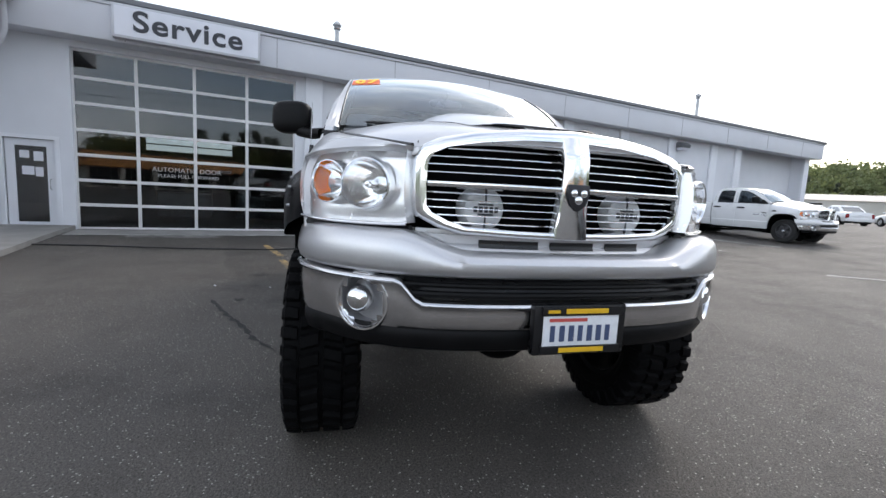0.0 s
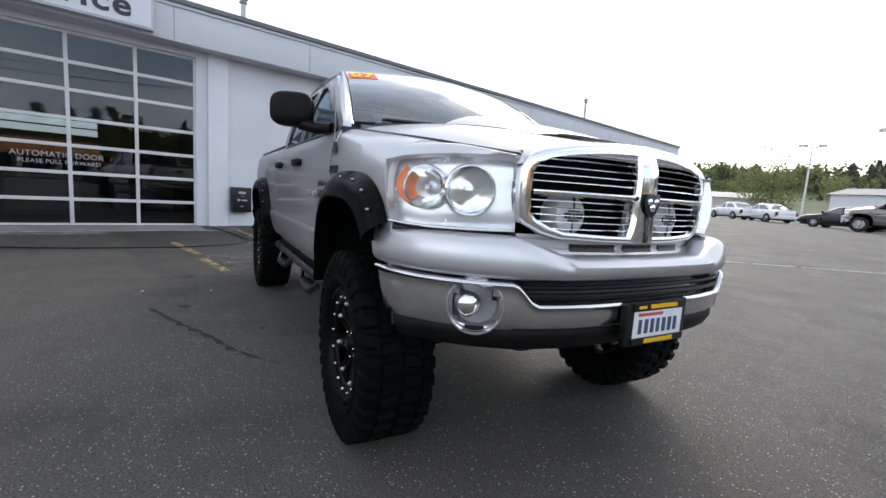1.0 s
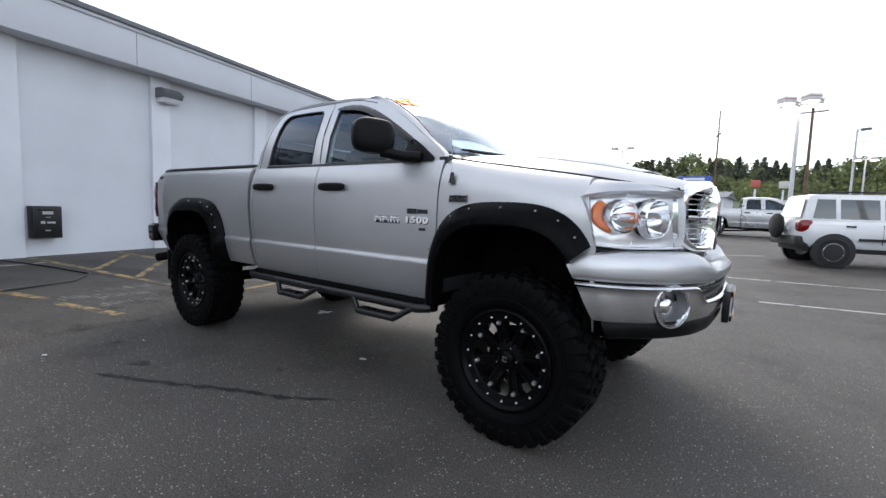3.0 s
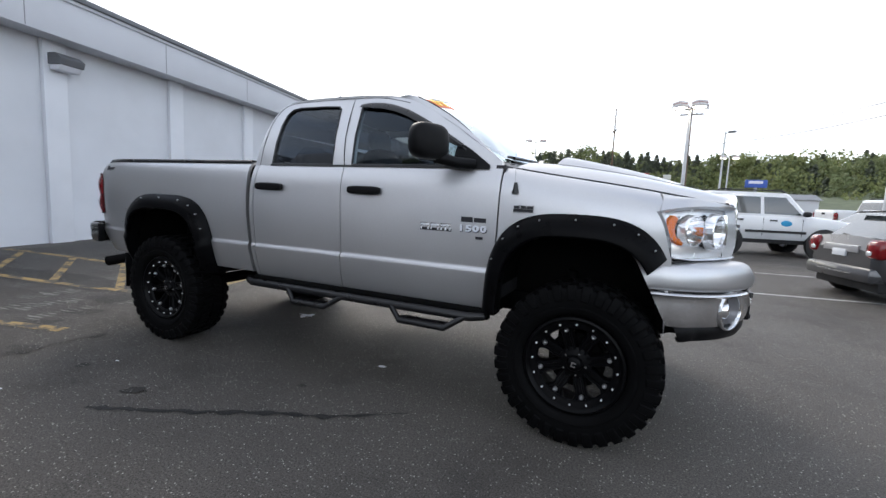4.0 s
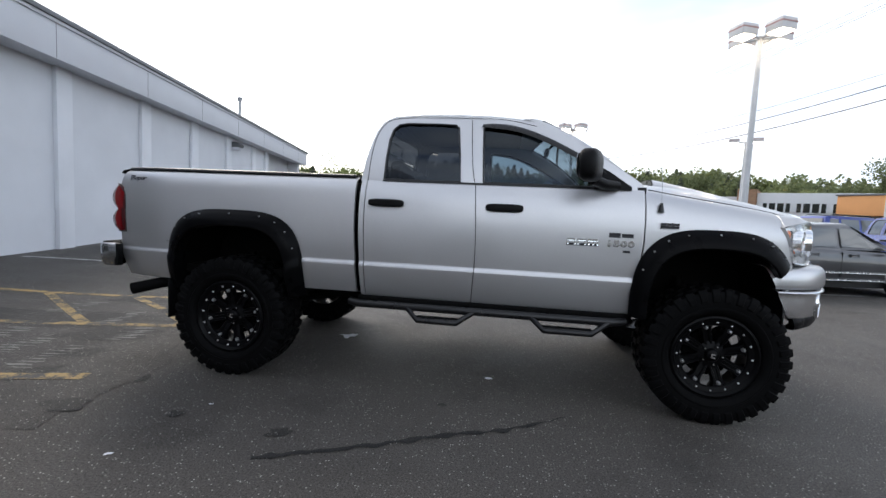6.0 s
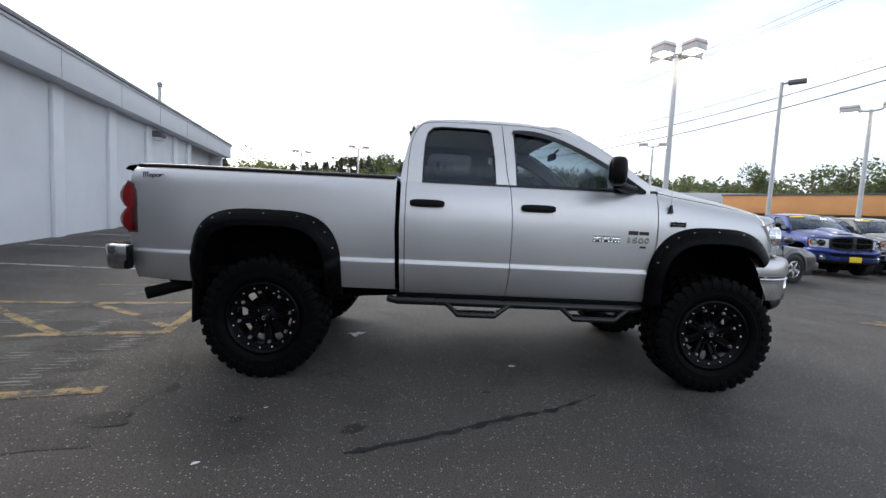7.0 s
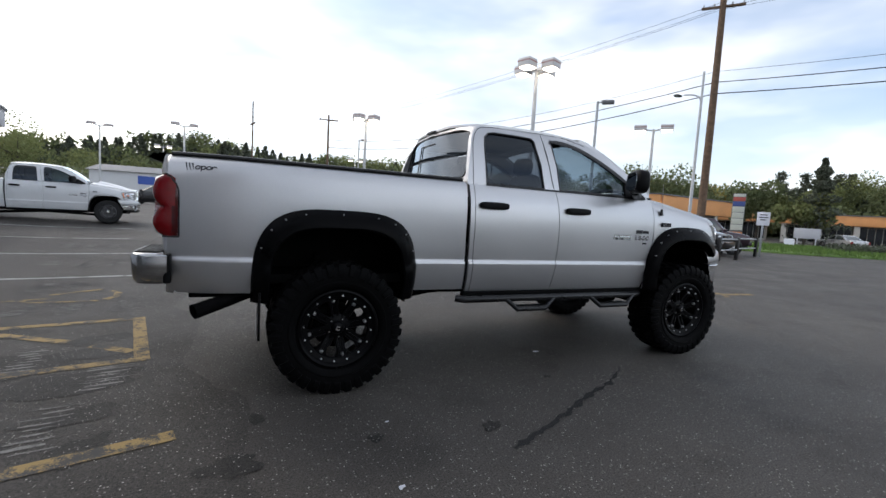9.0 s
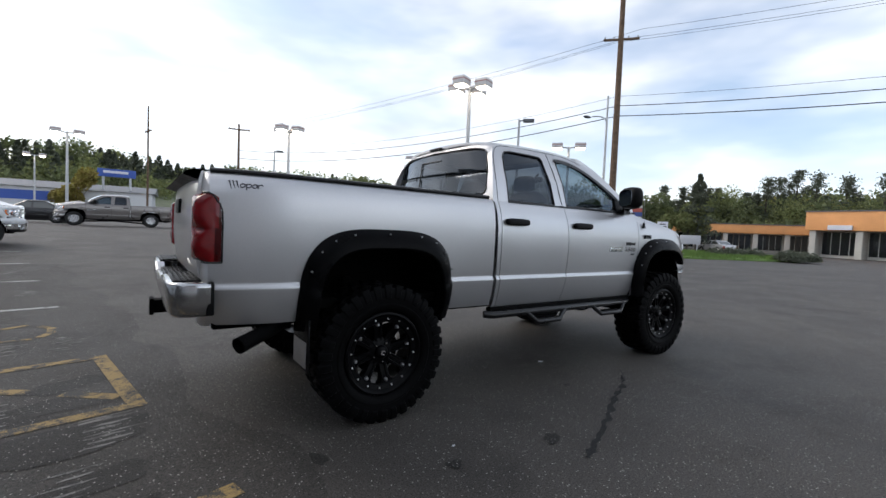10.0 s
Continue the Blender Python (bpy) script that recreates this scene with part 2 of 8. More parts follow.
def pane(bm, outline, place, rows=22, cols=16, thick=0.004, idx=0):
    """A smoothly curved sheet filling a flat outline (u, v), row by row; place(u, v, w) sets it out."""
    lo, hi = min(p[1] for p in outline), max(p[1] for p in outline)
    out = []
    for j in range(rows + 1):
        v = lo + (hi - lo) * (0.002 + 0.996 * j / rows)
        us = []
        for (a, b), (c, d) in zip(outline, [*outline[1:], outline[0]]):
            if (b - v) * (d - v) < 0:
                us.append(a + (c - a) * (v - b) / (d - b))
        out.append([Vector(place(min(us) + (max(us) - min(us)) * i / cols, v, 0.0)) for i in range(cols + 1)])
    return grid(bm, out, idx, flange=Vector(place(0, 0, thick)) - Vector(place(0, 0, 0)))


def curve(pts, n):
    """n + 1 points on a smooth line through pts (Catmull-Rom)."""
    pts = [np.array(p, float) for p in pts]
    pts = [2 * pts[0] - pts[1], *pts, 2 * pts[-1] - pts[-2]]
    k = len(pts) - 3
    out = []
    for i in range(n + 1):
        s = min(i * k / n, k - 1e-9)
        j, f = int(s), s - int(s)
        p0, p1, p2, p3 = pts[j : j + 4]
        out.append(0.5 * (2 * p1 + (p2 - p0) * f + (2 * p0 - 5 * p1 + 4 * p2 - p3) * f * f + (3 * p1 - p0 - 3 * p2 + p3) * f**3))
    return out


def smooth_table(pts, n=120):
    """A smooth function of one number through (x, y) pairs."""
    c = np.array(curve(pts, n))
    return lambda x: float(np.interp(x, c[:, 0], c[:, 1]))


def words(text, size, mat, parent, m, name="lettering", depth=0.003, label="", space=1.0, bold=0.0):
    """Raised letters in the built-in font, turned into a mesh."""
    c = bpy.data.curves.new(name, "FONT")
    c.body, c.size, c.extrude, c.align_x, c.align_y, c.space_character = text, size, depth, "CENTER", "CENTER", space
    c.offset = bold
    tmp = bpy.data.objects.new(name, c)
    me = bpy.data.meshes.new_from_object(tmp)
    bpy.data.objects.remove(tmp)
    bpy.data.curves.remove(c)
    me.materials.clear()
    me.materials.append(mat)
    ob = new(name, me)
    ob.parent = parent
    ob.matrix_basis = m
    return tagged(ob, label)

# ---- materials ----
def asphalt(name, tone=0.05):
    """Worn parking-lot asphalt: pale chips in a dark binder, broad wear, oil and damp stains."""
    m = bpy.data.materials.new(name)
    m.use_nodes = True
    n, l = m.node_tree.nodes, m.node_tree.links
    b = n["Principled BSDF"]
    co = n.new("ShaderNodeTexCoord")

    def noisy(scale, detail, rough=0.55):
        t = n.new("ShaderNodeTexNoise")
        t.inputs["Scale"].default_value, t.inputs["Detail"].default_value, t.inputs["Roughness"].default_value = scale, detail, rough
        l.new(co.outputs["Object"], t.inputs["Vector"])
        return t.outputs["Fac"]

    def ramp(fac, stops):
        r = n.new("ShaderNodeValToRGB")
        r.color_ramp.elements[0].position, r.color_ramp.elements[0].color = stops[0][0], (*stops[0][1], 1)
        r.color_ramp.elements[1].position, r.color_ramp.elements[1].color = stops[-1][0], (*stops[-1][1], 1)
        for p, c in stops[1:-1]:
            r.color_ramp.elements.new(p).color = (*c, 1)
        l.new(fac, r.inputs["Fac"])
        return r.outputs["Color"]

    def mix(a, c, fac, kind="MIX"):
        x = n.new("ShaderNodeMix")
        x.data_type, x.blend_type = "RGBA", kind
        l.new(a, x.inputs["A"])
        l.new(c, x.inputs["B"])
        if isinstance(fac, float):
            x.inputs["Factor"].default_value = fac
        else:
            l.new(fac, x.inputs["Factor"])
        return x.outputs["Result"]

    base = ramp(noisy(0.35, 6, 0.6), [(0.3, (tone * 0.78, tone * 0.70, tone * 0.62)), (0.5, (tone * 1.09, tone * 0.99, tone * 0.89)), (0.72, (tone * 1.36, tone * 1.24, tone * 1.10))])
    grain = ramp(noisy(95, 5, 0.8), [(0.38, (0.22, 0.22, 0.22)), (0.62, (1.85, 1.82, 1.78))])
    color = mix(base, grain, 1.0, "MULTIPLY")
    vor = n.new("ShaderNodeTexVoronoi")
    vor.inputs["Scale"].default_value = 58
    l.new(co.outputs["Object"], vor.inputs["Vector"])
    chip = n.new("ShaderNodeMath")
    chip.operation = "LESS_THAN"
    chip.inputs[1].default_value = 0.26
    l.new(vor.outputs["Distance"], chip.inputs[0])
    few = n.new("ShaderNodeSeparateColor")
    l.new(vor.outputs["Color"], few.inputs["Color"])
    rare = n.new("ShaderNodeMath")
    rare.operation = "GREATER_THAN"
    rare.inputs[1].default_value = 0.66
    l.new(few.outputs["Red"], rare.inputs[0])
    both = n.new("ShaderNodeMath")
    both.operation = "MULTIPLY"
    l.new(chip.outputs["Value"], both.inputs[0])
    l.new(rare.outputs["Value"], both.inputs[1])
    fade = n.new("ShaderNodeMath")
    fade.operation = "MULTIPLY"
    l.new(both.outputs["Value"], fade.inputs[0])
    l.new(few.outputs["Green"], fade.inputs[1])
    pale = n.new("ShaderNodeRGB")
    pale.outputs[0].default_value = (0.44, 0.425, 0.39, 1)
    color = mix(color, pale.outputs[0], fade.outputs["Value"])
    stain = ramp(noisy(0.9, 5, 0.65), [(0.33, (0.62, 0.62, 0.62)), (0.46, (1, 1, 1))])
    color = mix(color, stain, 0.8, "MULTIPLY")
    l.new(color, b.inputs["Base Color"])
    r = n.new("ShaderNodeMapRange")
    r.inputs["To Min"].default_value, r.inputs["To Max"].default_value = 0.54, 0.86
    l.new(noisy(1.3, 4), r.inputs["Value"])
    l.new(r.outputs["Result"], b.inputs["Roughness"])
    b.inputs["Specular IOR Level"].default_value = 0.4
    bp = n.new("ShaderNodeBump")
    bp.inputs["Strength"].default_value, bp.inputs["Distance"].default_value = 0.9, 0.008
    l.new(noisy(110, 4, 0.7), bp.inputs["Height"])
    l.new(bp.outputs["Normal"], b.inputs["Normal"])
    return m


def worn_paint(name, color, under=(0.05, 0.049, 0.047), keep=0.55):
    """Road paint that has flaked down to the asphalt in places."""
    m = bpy.data.materials.new(name)
    m.use_nodes = True
    n, l = m.node_tree.nodes, m.node_tree.links
    b = n["Principled BSDF"]
    co = n.new("ShaderNodeTexCoord")
    a, c = n.new("ShaderNodeTexNoise"), n.new("ShaderNodeTexNoise")
    a.inputs["Scale"].default_value, a.inputs["Detail"].default_value = 5, 8
    a.inputs["Roughness"].default_value = 0.75
    c.inputs["Scale"].default_value, c.inputs["Detail"].default_value = 110, 3
    l.new(co.outputs["Object"], a.inputs["Vector"])
    l.new(co.outputs["Object"], c.inputs["Vector"])
    s = n.new("ShaderNodeMath")
    s.operation = "MULTIPLY_ADD"
    s.inputs[1].default_value = 0.35
    l.new(c.outputs["Fac"], s.inputs[0])
    l.new(a.outputs["Fac"], s.inputs[2])
    r = n.new("ShaderNodeValToRGB")
    r.color_ramp.elements[0].position, r.color_ramp.elements[1].position = 1.13 - keep, 1.23 - keep
    r.color_ramp.elements[0].color, r.color_ramp.elements[1].color = (*under, 1), (*color, 1)
    l.new(s.outputs["Value"], r.inputs["Fac"])
    l.new(r.outputs["Color"], b.inputs["Base Color"])
    b.inputs["Roughness"].default_value = 0.8
    return m


ASPHALT = asphalt("asphalt", 0.064)
YELLOW_LINE = worn_paint("worn_yellow_paint", (0.34, 0.23, 0.085), keep=0.515)
WHITE_LINE = worn_paint("worn_white_paint", (0.42, 0.42, 0.40), keep=0.56)
GHOST_LINE = worn_paint("ghost_paint", (0.22, 0.212, 0.20), under=(0.08, 0.077, 0.073), keep=0.52)
STAIN = asphalt("oil_stain", 0.022)
TAR = material("crack_tar", (0.013, 0.0125, 0.012), rough=0.7, var=0.5, scale=20, bump=0.5)
CONCRETE = material("concrete", (0.27, 0.262, 0.25), rough=0.85, var=0.3, scale=2.0, bump=0.3, bump_scale=90)
WALL = material("painted_wall", (0.67, 0.685, 0.72), rough=0.7, var=0.09, scale=0.8, bump=0.12, bump_scale=70)
PILASTER = material("painted_pilaster", (0.72, 0.735, 0.77), rough=0.65, var=0.08, scale=1.2, bump=0.1)
FASCIA = material("fascia_panel", (0.59, 0.60, 0.635), rough=0.55, var=0.08, scale=0.6, bump=0.05)
ROOF_METAL = material("roof_edge_metal", (0.15, 0.155, 0.165), rough=0.5, metal=0.3, var=0.2, scale=2)
DOOR_FRAME = material("white_door_rail", (0.66, 0.66, 0.66), rough=0.45, var=0.08, scale=3)
SIGN_FACE = material("sign_face", (0.70, 0.71, 0.76), rough=0.4, var=0.05, scale=2)
SIGN_EDGE = material("sign_edge", (0.50, 0.51, 0.54), rough=0.4, var=0.05)
LETTER = material("dark_letter", (0.03, 0.032, 0.04), rough=0.45)
WHITE_LETTER = material("white_letter", (0.44, 0.44, 0.44), rough=0.5)
BLACK_BOX = material("black_enamel", (0.01, 0.01, 0.011), rough=0.35, var=0.2, scale=12)
GALV = material("galvanised_steel", (0.42, 0.43, 0.44), rough=0.45, metal=0.6, var=0.2, scale=6)
SHOP_DARK = material("shop_interior", (0.16, 0.16, 0.165), rough=0.8, var=0.4, scale=1.2)
PANE = glass("door_pane", (0.52, 0.55, 0.56), clear=0.90, gloss=1.05, base=0.01)

PAINT = material("silver_metallic_paint", (0.59, 0.59, 0.60), rough=0.41, metal=0.85, coat=0.5, var=0.05, scale=1.5)
PAINT.node_tree.nodes["Principled BSDF"].inputs["Specular Tint"].default_value = (0.5, 0.5, 0.5, 1)  # flake paint falls off at a glancing view
CHROME = material("chrome", (0.86, 0.87, 0.88), rough=0.07, metal=1.0, var=0.03, scale=6)
MIRROR = material("dark_mirror_glass", (0.30, 0.31, 0.33), rough=0.03, metal=1.0)
CHROME_DULL = material("brushed_chrome", (0.68, 0.68, 0.69), rough=0.19, metal=1.0, var=0.08, scale=10)
BOLT = material("bright_bolt", (0.80, 0.81, 0.82), rough=0.25, metal=0.35)
FLARE_BOLT = material("dull_flare_bolt", (0.35, 0.355, 0.36), rough=0.3, metal=0.7)
CHROME_DARK = material("weathered_chrome", (0.50, 0.505, 0.51), rough=0.16, metal=1.0, var=0.2, scale=9)
PLASTIC = material("textured_black_plastic", (0.005, 0.005, 0.0055), rough=0.42, spec=0.15, var=0.3, scale=9, bump=0.12, bump_scale=400)
FLARE = material("black_flare_plastic", (0.0025, 0.0025, 0.003), rough=0.30, spec=0.07, var=0.3, scale=9)
TRIM = material("black_trim", (0.008, 0.008, 0.009), rough=0.3, var=0.2, scale=10)
RUBBER = material("tyre_rubber", (0.003, 0.003, 0.0033), rough=0.6, spec=0.07, var=0.4, scale=11, bump=0.15, bump_scale=300)
RIM_BLACK = material("gloss_black_rim", (0.0025, 0.0025, 0.003), rough=0.34, spec=0.11, coat=0.0, var=0.2, scale=14)
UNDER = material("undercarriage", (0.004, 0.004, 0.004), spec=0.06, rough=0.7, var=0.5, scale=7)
VINYL = material("black_vinyl_cover", (0.014, 0.014, 0.015), rough=0.5, var=0.2, scale=5, bump=0.1, bump_scale=250)
SEAT = material("grey_seat_cloth", (0.045, 0.045, 0.05), rough=0.9, var=0.2, scale=20, bump=0.2, bump_scale=300)
DASH = material("dash_plastic", (0.03, 0.03, 0.033), rough=0.7, var=0.2, scale=20)
LAMP_RED = material("red_lens", (0.19, 0.0015, 0.004), rough=0.16, spec=0.3, coat=0.7, var=0.25, scale=18)
LAMP_RED_DARK = material("dark_red_lens", (0.055, 0.001, 0.002), rough=0.18, spec=0.3, coat=0.3, var=0.25, scale=18)
LAMP_AMBER = material("amber_lens", (0.80, 0.16, 0.0), rough=0.25, spec=0.2, coat=0.3, var=0.3, scale=30)
REFLECTOR = material("lamp_reflector", (0.92, 0.93, 0.94), rough=0.1, metal=1.0, var=0.15, scale=26)
LAMP_SHELL = material("lamp_shell", (0.86, 0.865, 0.87), rough=0.24, metal=0.55, coat=0.4, var=0.06, scale=14)
LENS = glass("clear_lens", (1, 1, 1), clear=0.98, gloss=0.9, base=0.0)
WINDSHIELD = glass("windshield_glass", (0.86, 0.95, 1.0), clear=0.90, gloss=1.9, base=0.02, shine=(0.88, 0.95, 1.0))
TINTED = glass("tinted_glass", (0.74, 0.90, 1.0), clear=0.38, gloss=1.1, base=0.0, shine=(0.76, 0.88, 1.0))
DARK_TINT = glass("privacy_glass", (0.20, 0.21, 0.225), clear=0.66, gloss=1.1, base=0.0, shine=(0.78, 0.88, 1.0))
PLATE_WHITE = material("plate_white", (0.70, 0.72, 0.74), rough=0.4, var=0.06, scale=30)
PLATE_YELLOW = material("plate_frame_yellow", (0.70, 0.42, 0.02), rough=0.4)
PLATE_RED = material("plate_red", (0.5, 0.08, 0.07), rough=0.5)
PLATE_BLUE = material("plate_blue", (0.05, 0.07, 0.14), rough=0.5)
STICKER = material("orange_sticker", (0.80, 0.16, 0.05), rough=0.5)
STICKER_YELLOW = material("yellow_sticker", (0.90, 0.62, 0.05), rough=0.5)
LAMP_GREY = material("driving_lamp_cover", (0.74, 0.75, 0.76), rough=0.5, var=0.1, scale=20)
FOG_RECESS = material("fog_lamp_well", (0.34, 0.34, 0.35), rough=0.35, metal=0.6, var=0.1, scale=20)
DECAL = material("dark_badge", (0.03, 0.03, 0.035), rough=0.3, metal=0.4)
FLAP_GREY = material("mud_flap_plate", (0.42, 0.42, 0.43), rough=0.35, metal=0.7, var=0.2, scale=12)

# ---- the lot: axes across (n, away from the service wall) and along (s) the building ----
LOT_TURN = 11.5
LOT_N = Vector((math.cos(radians(LOT_TURN)), math.sin(radians(LOT_TURN)), 0))
LOT_S = Vector((-math.sin(radians(LOT_TURN)), math.cos(radians(LOT_TURN)), 0))
WALL_N = -10.25


def soft(v):
    return 0.0 if v < -6 else (v if v > 12 else math.log1p(math.exp(v / 1.5)) * 1.5)


def gz(x, y):
    """Height of the lot: level round the pickup, rising gently to the service wall and to the back rows."""
    d = -0.35 * x + 0.94 * y - 6
    n = x * LOT_N.x + y * LOT_N.y
    k = min(1.0, max(0.0, (-n - 6.0) / 4.0))
    return min(0.62, 0.034 * soft(d)) + 0.09 * k * k * (3 - 2 * k)


def lot(n, s, up=0.0):
    p = LOT_N * n + LOT_S * s
    return Vector((p.x, p.y, gz(p.x, p.y) + up))


axis = [-3000, -1200, -500, -220, -120, -80, *np.arange(-60, -16, 1.0).tolist(), *np.arange(-16, 16, 0.5).tolist(), *np.arange(16, 60.1, 1.0).tolist(), 80, 120, 220, 500, 1200, 3000]
bm = B()
grid(bm, [[(x, y, gz(x, y)) for x in axis] for y in axis])
tagged(part("ground", bm, ASPHALT, sharp=180), "dark grey worn asphalt parking lot with pale chips", "ground", kind="structure")


def strip(name, pts, width, mat, label, up=0.007, category="road marking", group=""):
    """A flat painted line on the lot through (n, s) points."""
    bm = B()
    fine = []
    for a, b in zip(pts, pts[1:]):
        k = max(1, int(math.hypot(b[0] - a[0], b[1] - a[1]) / 0.4))
        fine += [(a[0] + (b[0] - a[0]) * i / k, a[1] + (b[1] - a[1]) * i / k) for i in range(k)]
    fine.append(pts[-1])
    rows = []
    for i, p in enumerate(fine):
        a, b = fine[max(i - 1, 0)], fine[min(i + 1, len(fine) - 1)]
        d = Vector((b[0] - a[0], b[1] - a[1])).normalized()
        w = width * (1 + 0.05 * noise.noise(Vector((p[0] * 3, p[1] * 3, 0))))
        rows.append([lot(p[0] - d.y * w / 2 * e, p[1] + d.x * w / 2 * e, up) for e in (-1, -0.33, 0.33, 1)])
    grid(bm, rows)
    return tagged(part(name, bm, mat, smooth=False), label, category, group, "structure")


def blot(name, x, y, r, mat, label, stretch=1.0, turn=0.0, up=0.0055):
    """An irregular flat stain."""
    bm = B()
    ring = []
    for k in range(28):
        a = 2 * math.pi * k / 28
        q = r * (0.75 + 0.55 * noise.noise(Vector((math.cos(a) * 1.3 + x * 7, math.sin(a) * 1.3 + y * 5, r))))
        u, v = q * math.cos(a) * stretch, q * math.sin(a)
        px, py = x + u * math.cos(turn) - v * math.sin(turn), y + u * math.sin(turn) + v * math.cos(turn)
        ring.append(bm.verts.new((px, py, gz(px, py) + up)))
    bm.faces.new(ring)
    return tagged(part(name, bm, mat, smooth=False), label, "stain", kind="structure")


SEAL = asphalt("seal_coat", 0.044)
bm = B()
rows = []
for n_ in np.linspace(-9.85, -4.35, 56):
    rows.append([lot(n_ + 0.3 * noise.noise(Vector((n_, s_ * 0.8, 3))) + 0.10 * noise.noise(Vector((n_ * 2, s_ * 2, 5))), s_ + 0.35 * noise.noise(Vector((n_ * 0.7, s_, 7))) + 0.10 * noise.noise(Vector((n_ * 2, s_ * 2, 9))), 0.003) for s_ in np.linspace(-1.3, 10.5, 121)])
grid(bm, rows)
tagged(part("sealed_patch", bm, SEAL, sharp=180), "darker sealed asphalt under the marked bays", "ground", kind="structure")
# yellow hatched bay beside the service door, and the bay line in front of it
YL = "worn yellow painted parking line on asphalt"
strip("yellow_line", [(-9.9, 0.95), (-4.77, 1.03)], 0.11, YELLOW_LINE, YL)
strip("yellow_line", [(-9.9, 2.45), (-4.77, 2.43)], 0.11, YELLOW_LINE, YL)
strip("yellow_line", [(-4.825, 2.375), (-4.825, 1.085)], 0.11, YELLOW_LINE, YL, up=0.0072)
for n0, n1 in ((-9.42, -8.02), (-8.28, -6.90), (-7.20, -5.78)):
    strip("yellow_line", [(n0, 2.38), (n1, 1.06)], 0.10, YELLOW_LINE, YL, up=0.0072)
strip("yellow_line", [(-6.06, 2.38), (-5.34, 1.74)], 0.10, YELLOW_LINE, YL, up=0.0072)
strip("yellow_line", [(-5.17, 1.56), (-4.89, 1.26)], 0.10, YELLOW_LINE, YL, up=0.0072)
strip("yellow_line", [(-7.65, -0.60), (-6.20, -0.43)], 0.12, YELLOW_LINE, YL)
strip("yellow_line", [(-5.80, -0.48), (-4.70, -0.42)], 0.12, YELLOW_LINE, YL)
for s0 in (5.30, 7.95, 10.6, 13.3):
    strip("white_line", [(-9.9, s0 - 0.12), (-4.85, s0)], 0.10, WHITE_LINE, "faded white painted parking line on asphalt")

# ---- the lifted silver crew-cab pickup: x forward from the front axle, y to its left ----
truck = thing("pickup_truck", "lifted silver metallic four-door pickup with black flares and mud tyres", "pickup truck", Matrix.Identity(4))
REAR = -3.57

low_half = smooth_table([(0.66, 0.905), (0.72, 0.932), (0.80, 0.960), (0.90, 0.982), (0.94, 0.988)])
cab_half = smooth_table([(0.962, 0.974), (1.05, 0.984), (1.20, 0.994), (1.32, 0.993), (1.42, 0.982), (1.50, 0.961), (1.56, 0.935), (1.59, 0.921)])
bed_half = smooth_table([(0.962, 0.974), (1.05, 0.984), (1.20, 0.994), (1.32, 0.995), (1.42, 0.989), (1.50, 0.976), (1.56, 0.955), (1.59, 0.93), (1.60, 0.90)])


def half(z, upper):
    """Half the body's width at a height, with the shelf of the waist crease at 0.95 m."""
    if z <= 0.94:
        return low_half(z)
    if z < 0.962:
        return low_half(0.94) + (upper(0.962) - low_half(0.94)) * (z - 0.94) / 0.022
    return upper(z)


def step(v, a, b):
    k = min(1, max(0, (v - a) / (b - a)))
    return k * k * (3 - 2 * k)


def tail_in(x, z):
    """How far the bed side draws in towards its rear corner, most at its shoulder and its foot."""
    k = min(1.25, max(0.0, (-4.18 - x) / 0.38))
    q = min(1.2, max(0.0, (-4.34 - x) / 0.26))
    up, low = min(1.0, max(0.0, (z - 1.44) / 0.16)), min(1.0, max(0.0, (0.94 - z) / 0.22))
    return 0.048 * k**1.6 + q**1.5 * (0.026 * up * up + 0.035 * low)


LEVELS = [0.0, 0.70, 0.75, 0.80, 0.85, 0.90, 0.93, 0.940, 0.955, 0.962, 0.975, 1.02, 1.08, 1.14, 1.20, 1.26, 1.32, 1.38, 1.43, 1.47, 1.51, 1.545, 1.575, 1.60]


def arch(cx, w, top, bot, p, k):
    """A point on a squared wheel arch, k from 0 (rear foot) to 1 (front foot)."""
    a = math.pi * (1 - k)
    c, s = math.cos(a), math.sin(a)
    return cx + w * math.copysign(abs(c) ** (2 / p), c), bot + (top - bot) * abs(s) ** (2 / p)


def arch_height(x, cx, w, top, bot, p):
    u = abs(x - cx) / w
    return bot + (top - bot) * (1 - u**p) ** (1 / p) if u < 1 else -1.0


def side_panel(name, sg, x0, x1, bottom, top, upper, label=""):
    """A pressed body side between two seams; x0, x1 and bottom are functions, and the wheel arch is cut by bottom."""
    bm = B()
    rows = []
    cols = 46
    for i in range(cols + 1):
        c = i / cols
        row = []
        for zl in LEVELS:
            x = x0(zl) + c * (x1(zl) - x0(zl))
            z = min(max(zl, bottom(x)), top)
            row.append((x, sg * (half(z, upper) - (tail_in(x, z) if upper is bed_half else 0.0)), z))
        rows.append(row)
    grid(bm, rows, flange=(0, -sg * 0.03, 0))
    return part(name, bm, PAINT, truck, label, sharp=50)


FRONT_ARCH, REAR_ARCH = (-0.05, 0.485, 1.26, 0.70, 3.0), (REAR, 0.53, 1.25, 0.68, 3.4)
SEAM_FRONT = lambda z: -0.514 - 0.085 * max(0, 1.2 - z)  # noqa: E731


def fender_half(x):
    return float(np.interp(x, [-0.6, -0.3, 0.0, 0.25, 0.40, 0.5], [0.990, 1.003, 1.008, 0.998, 0.986, 0.975]))


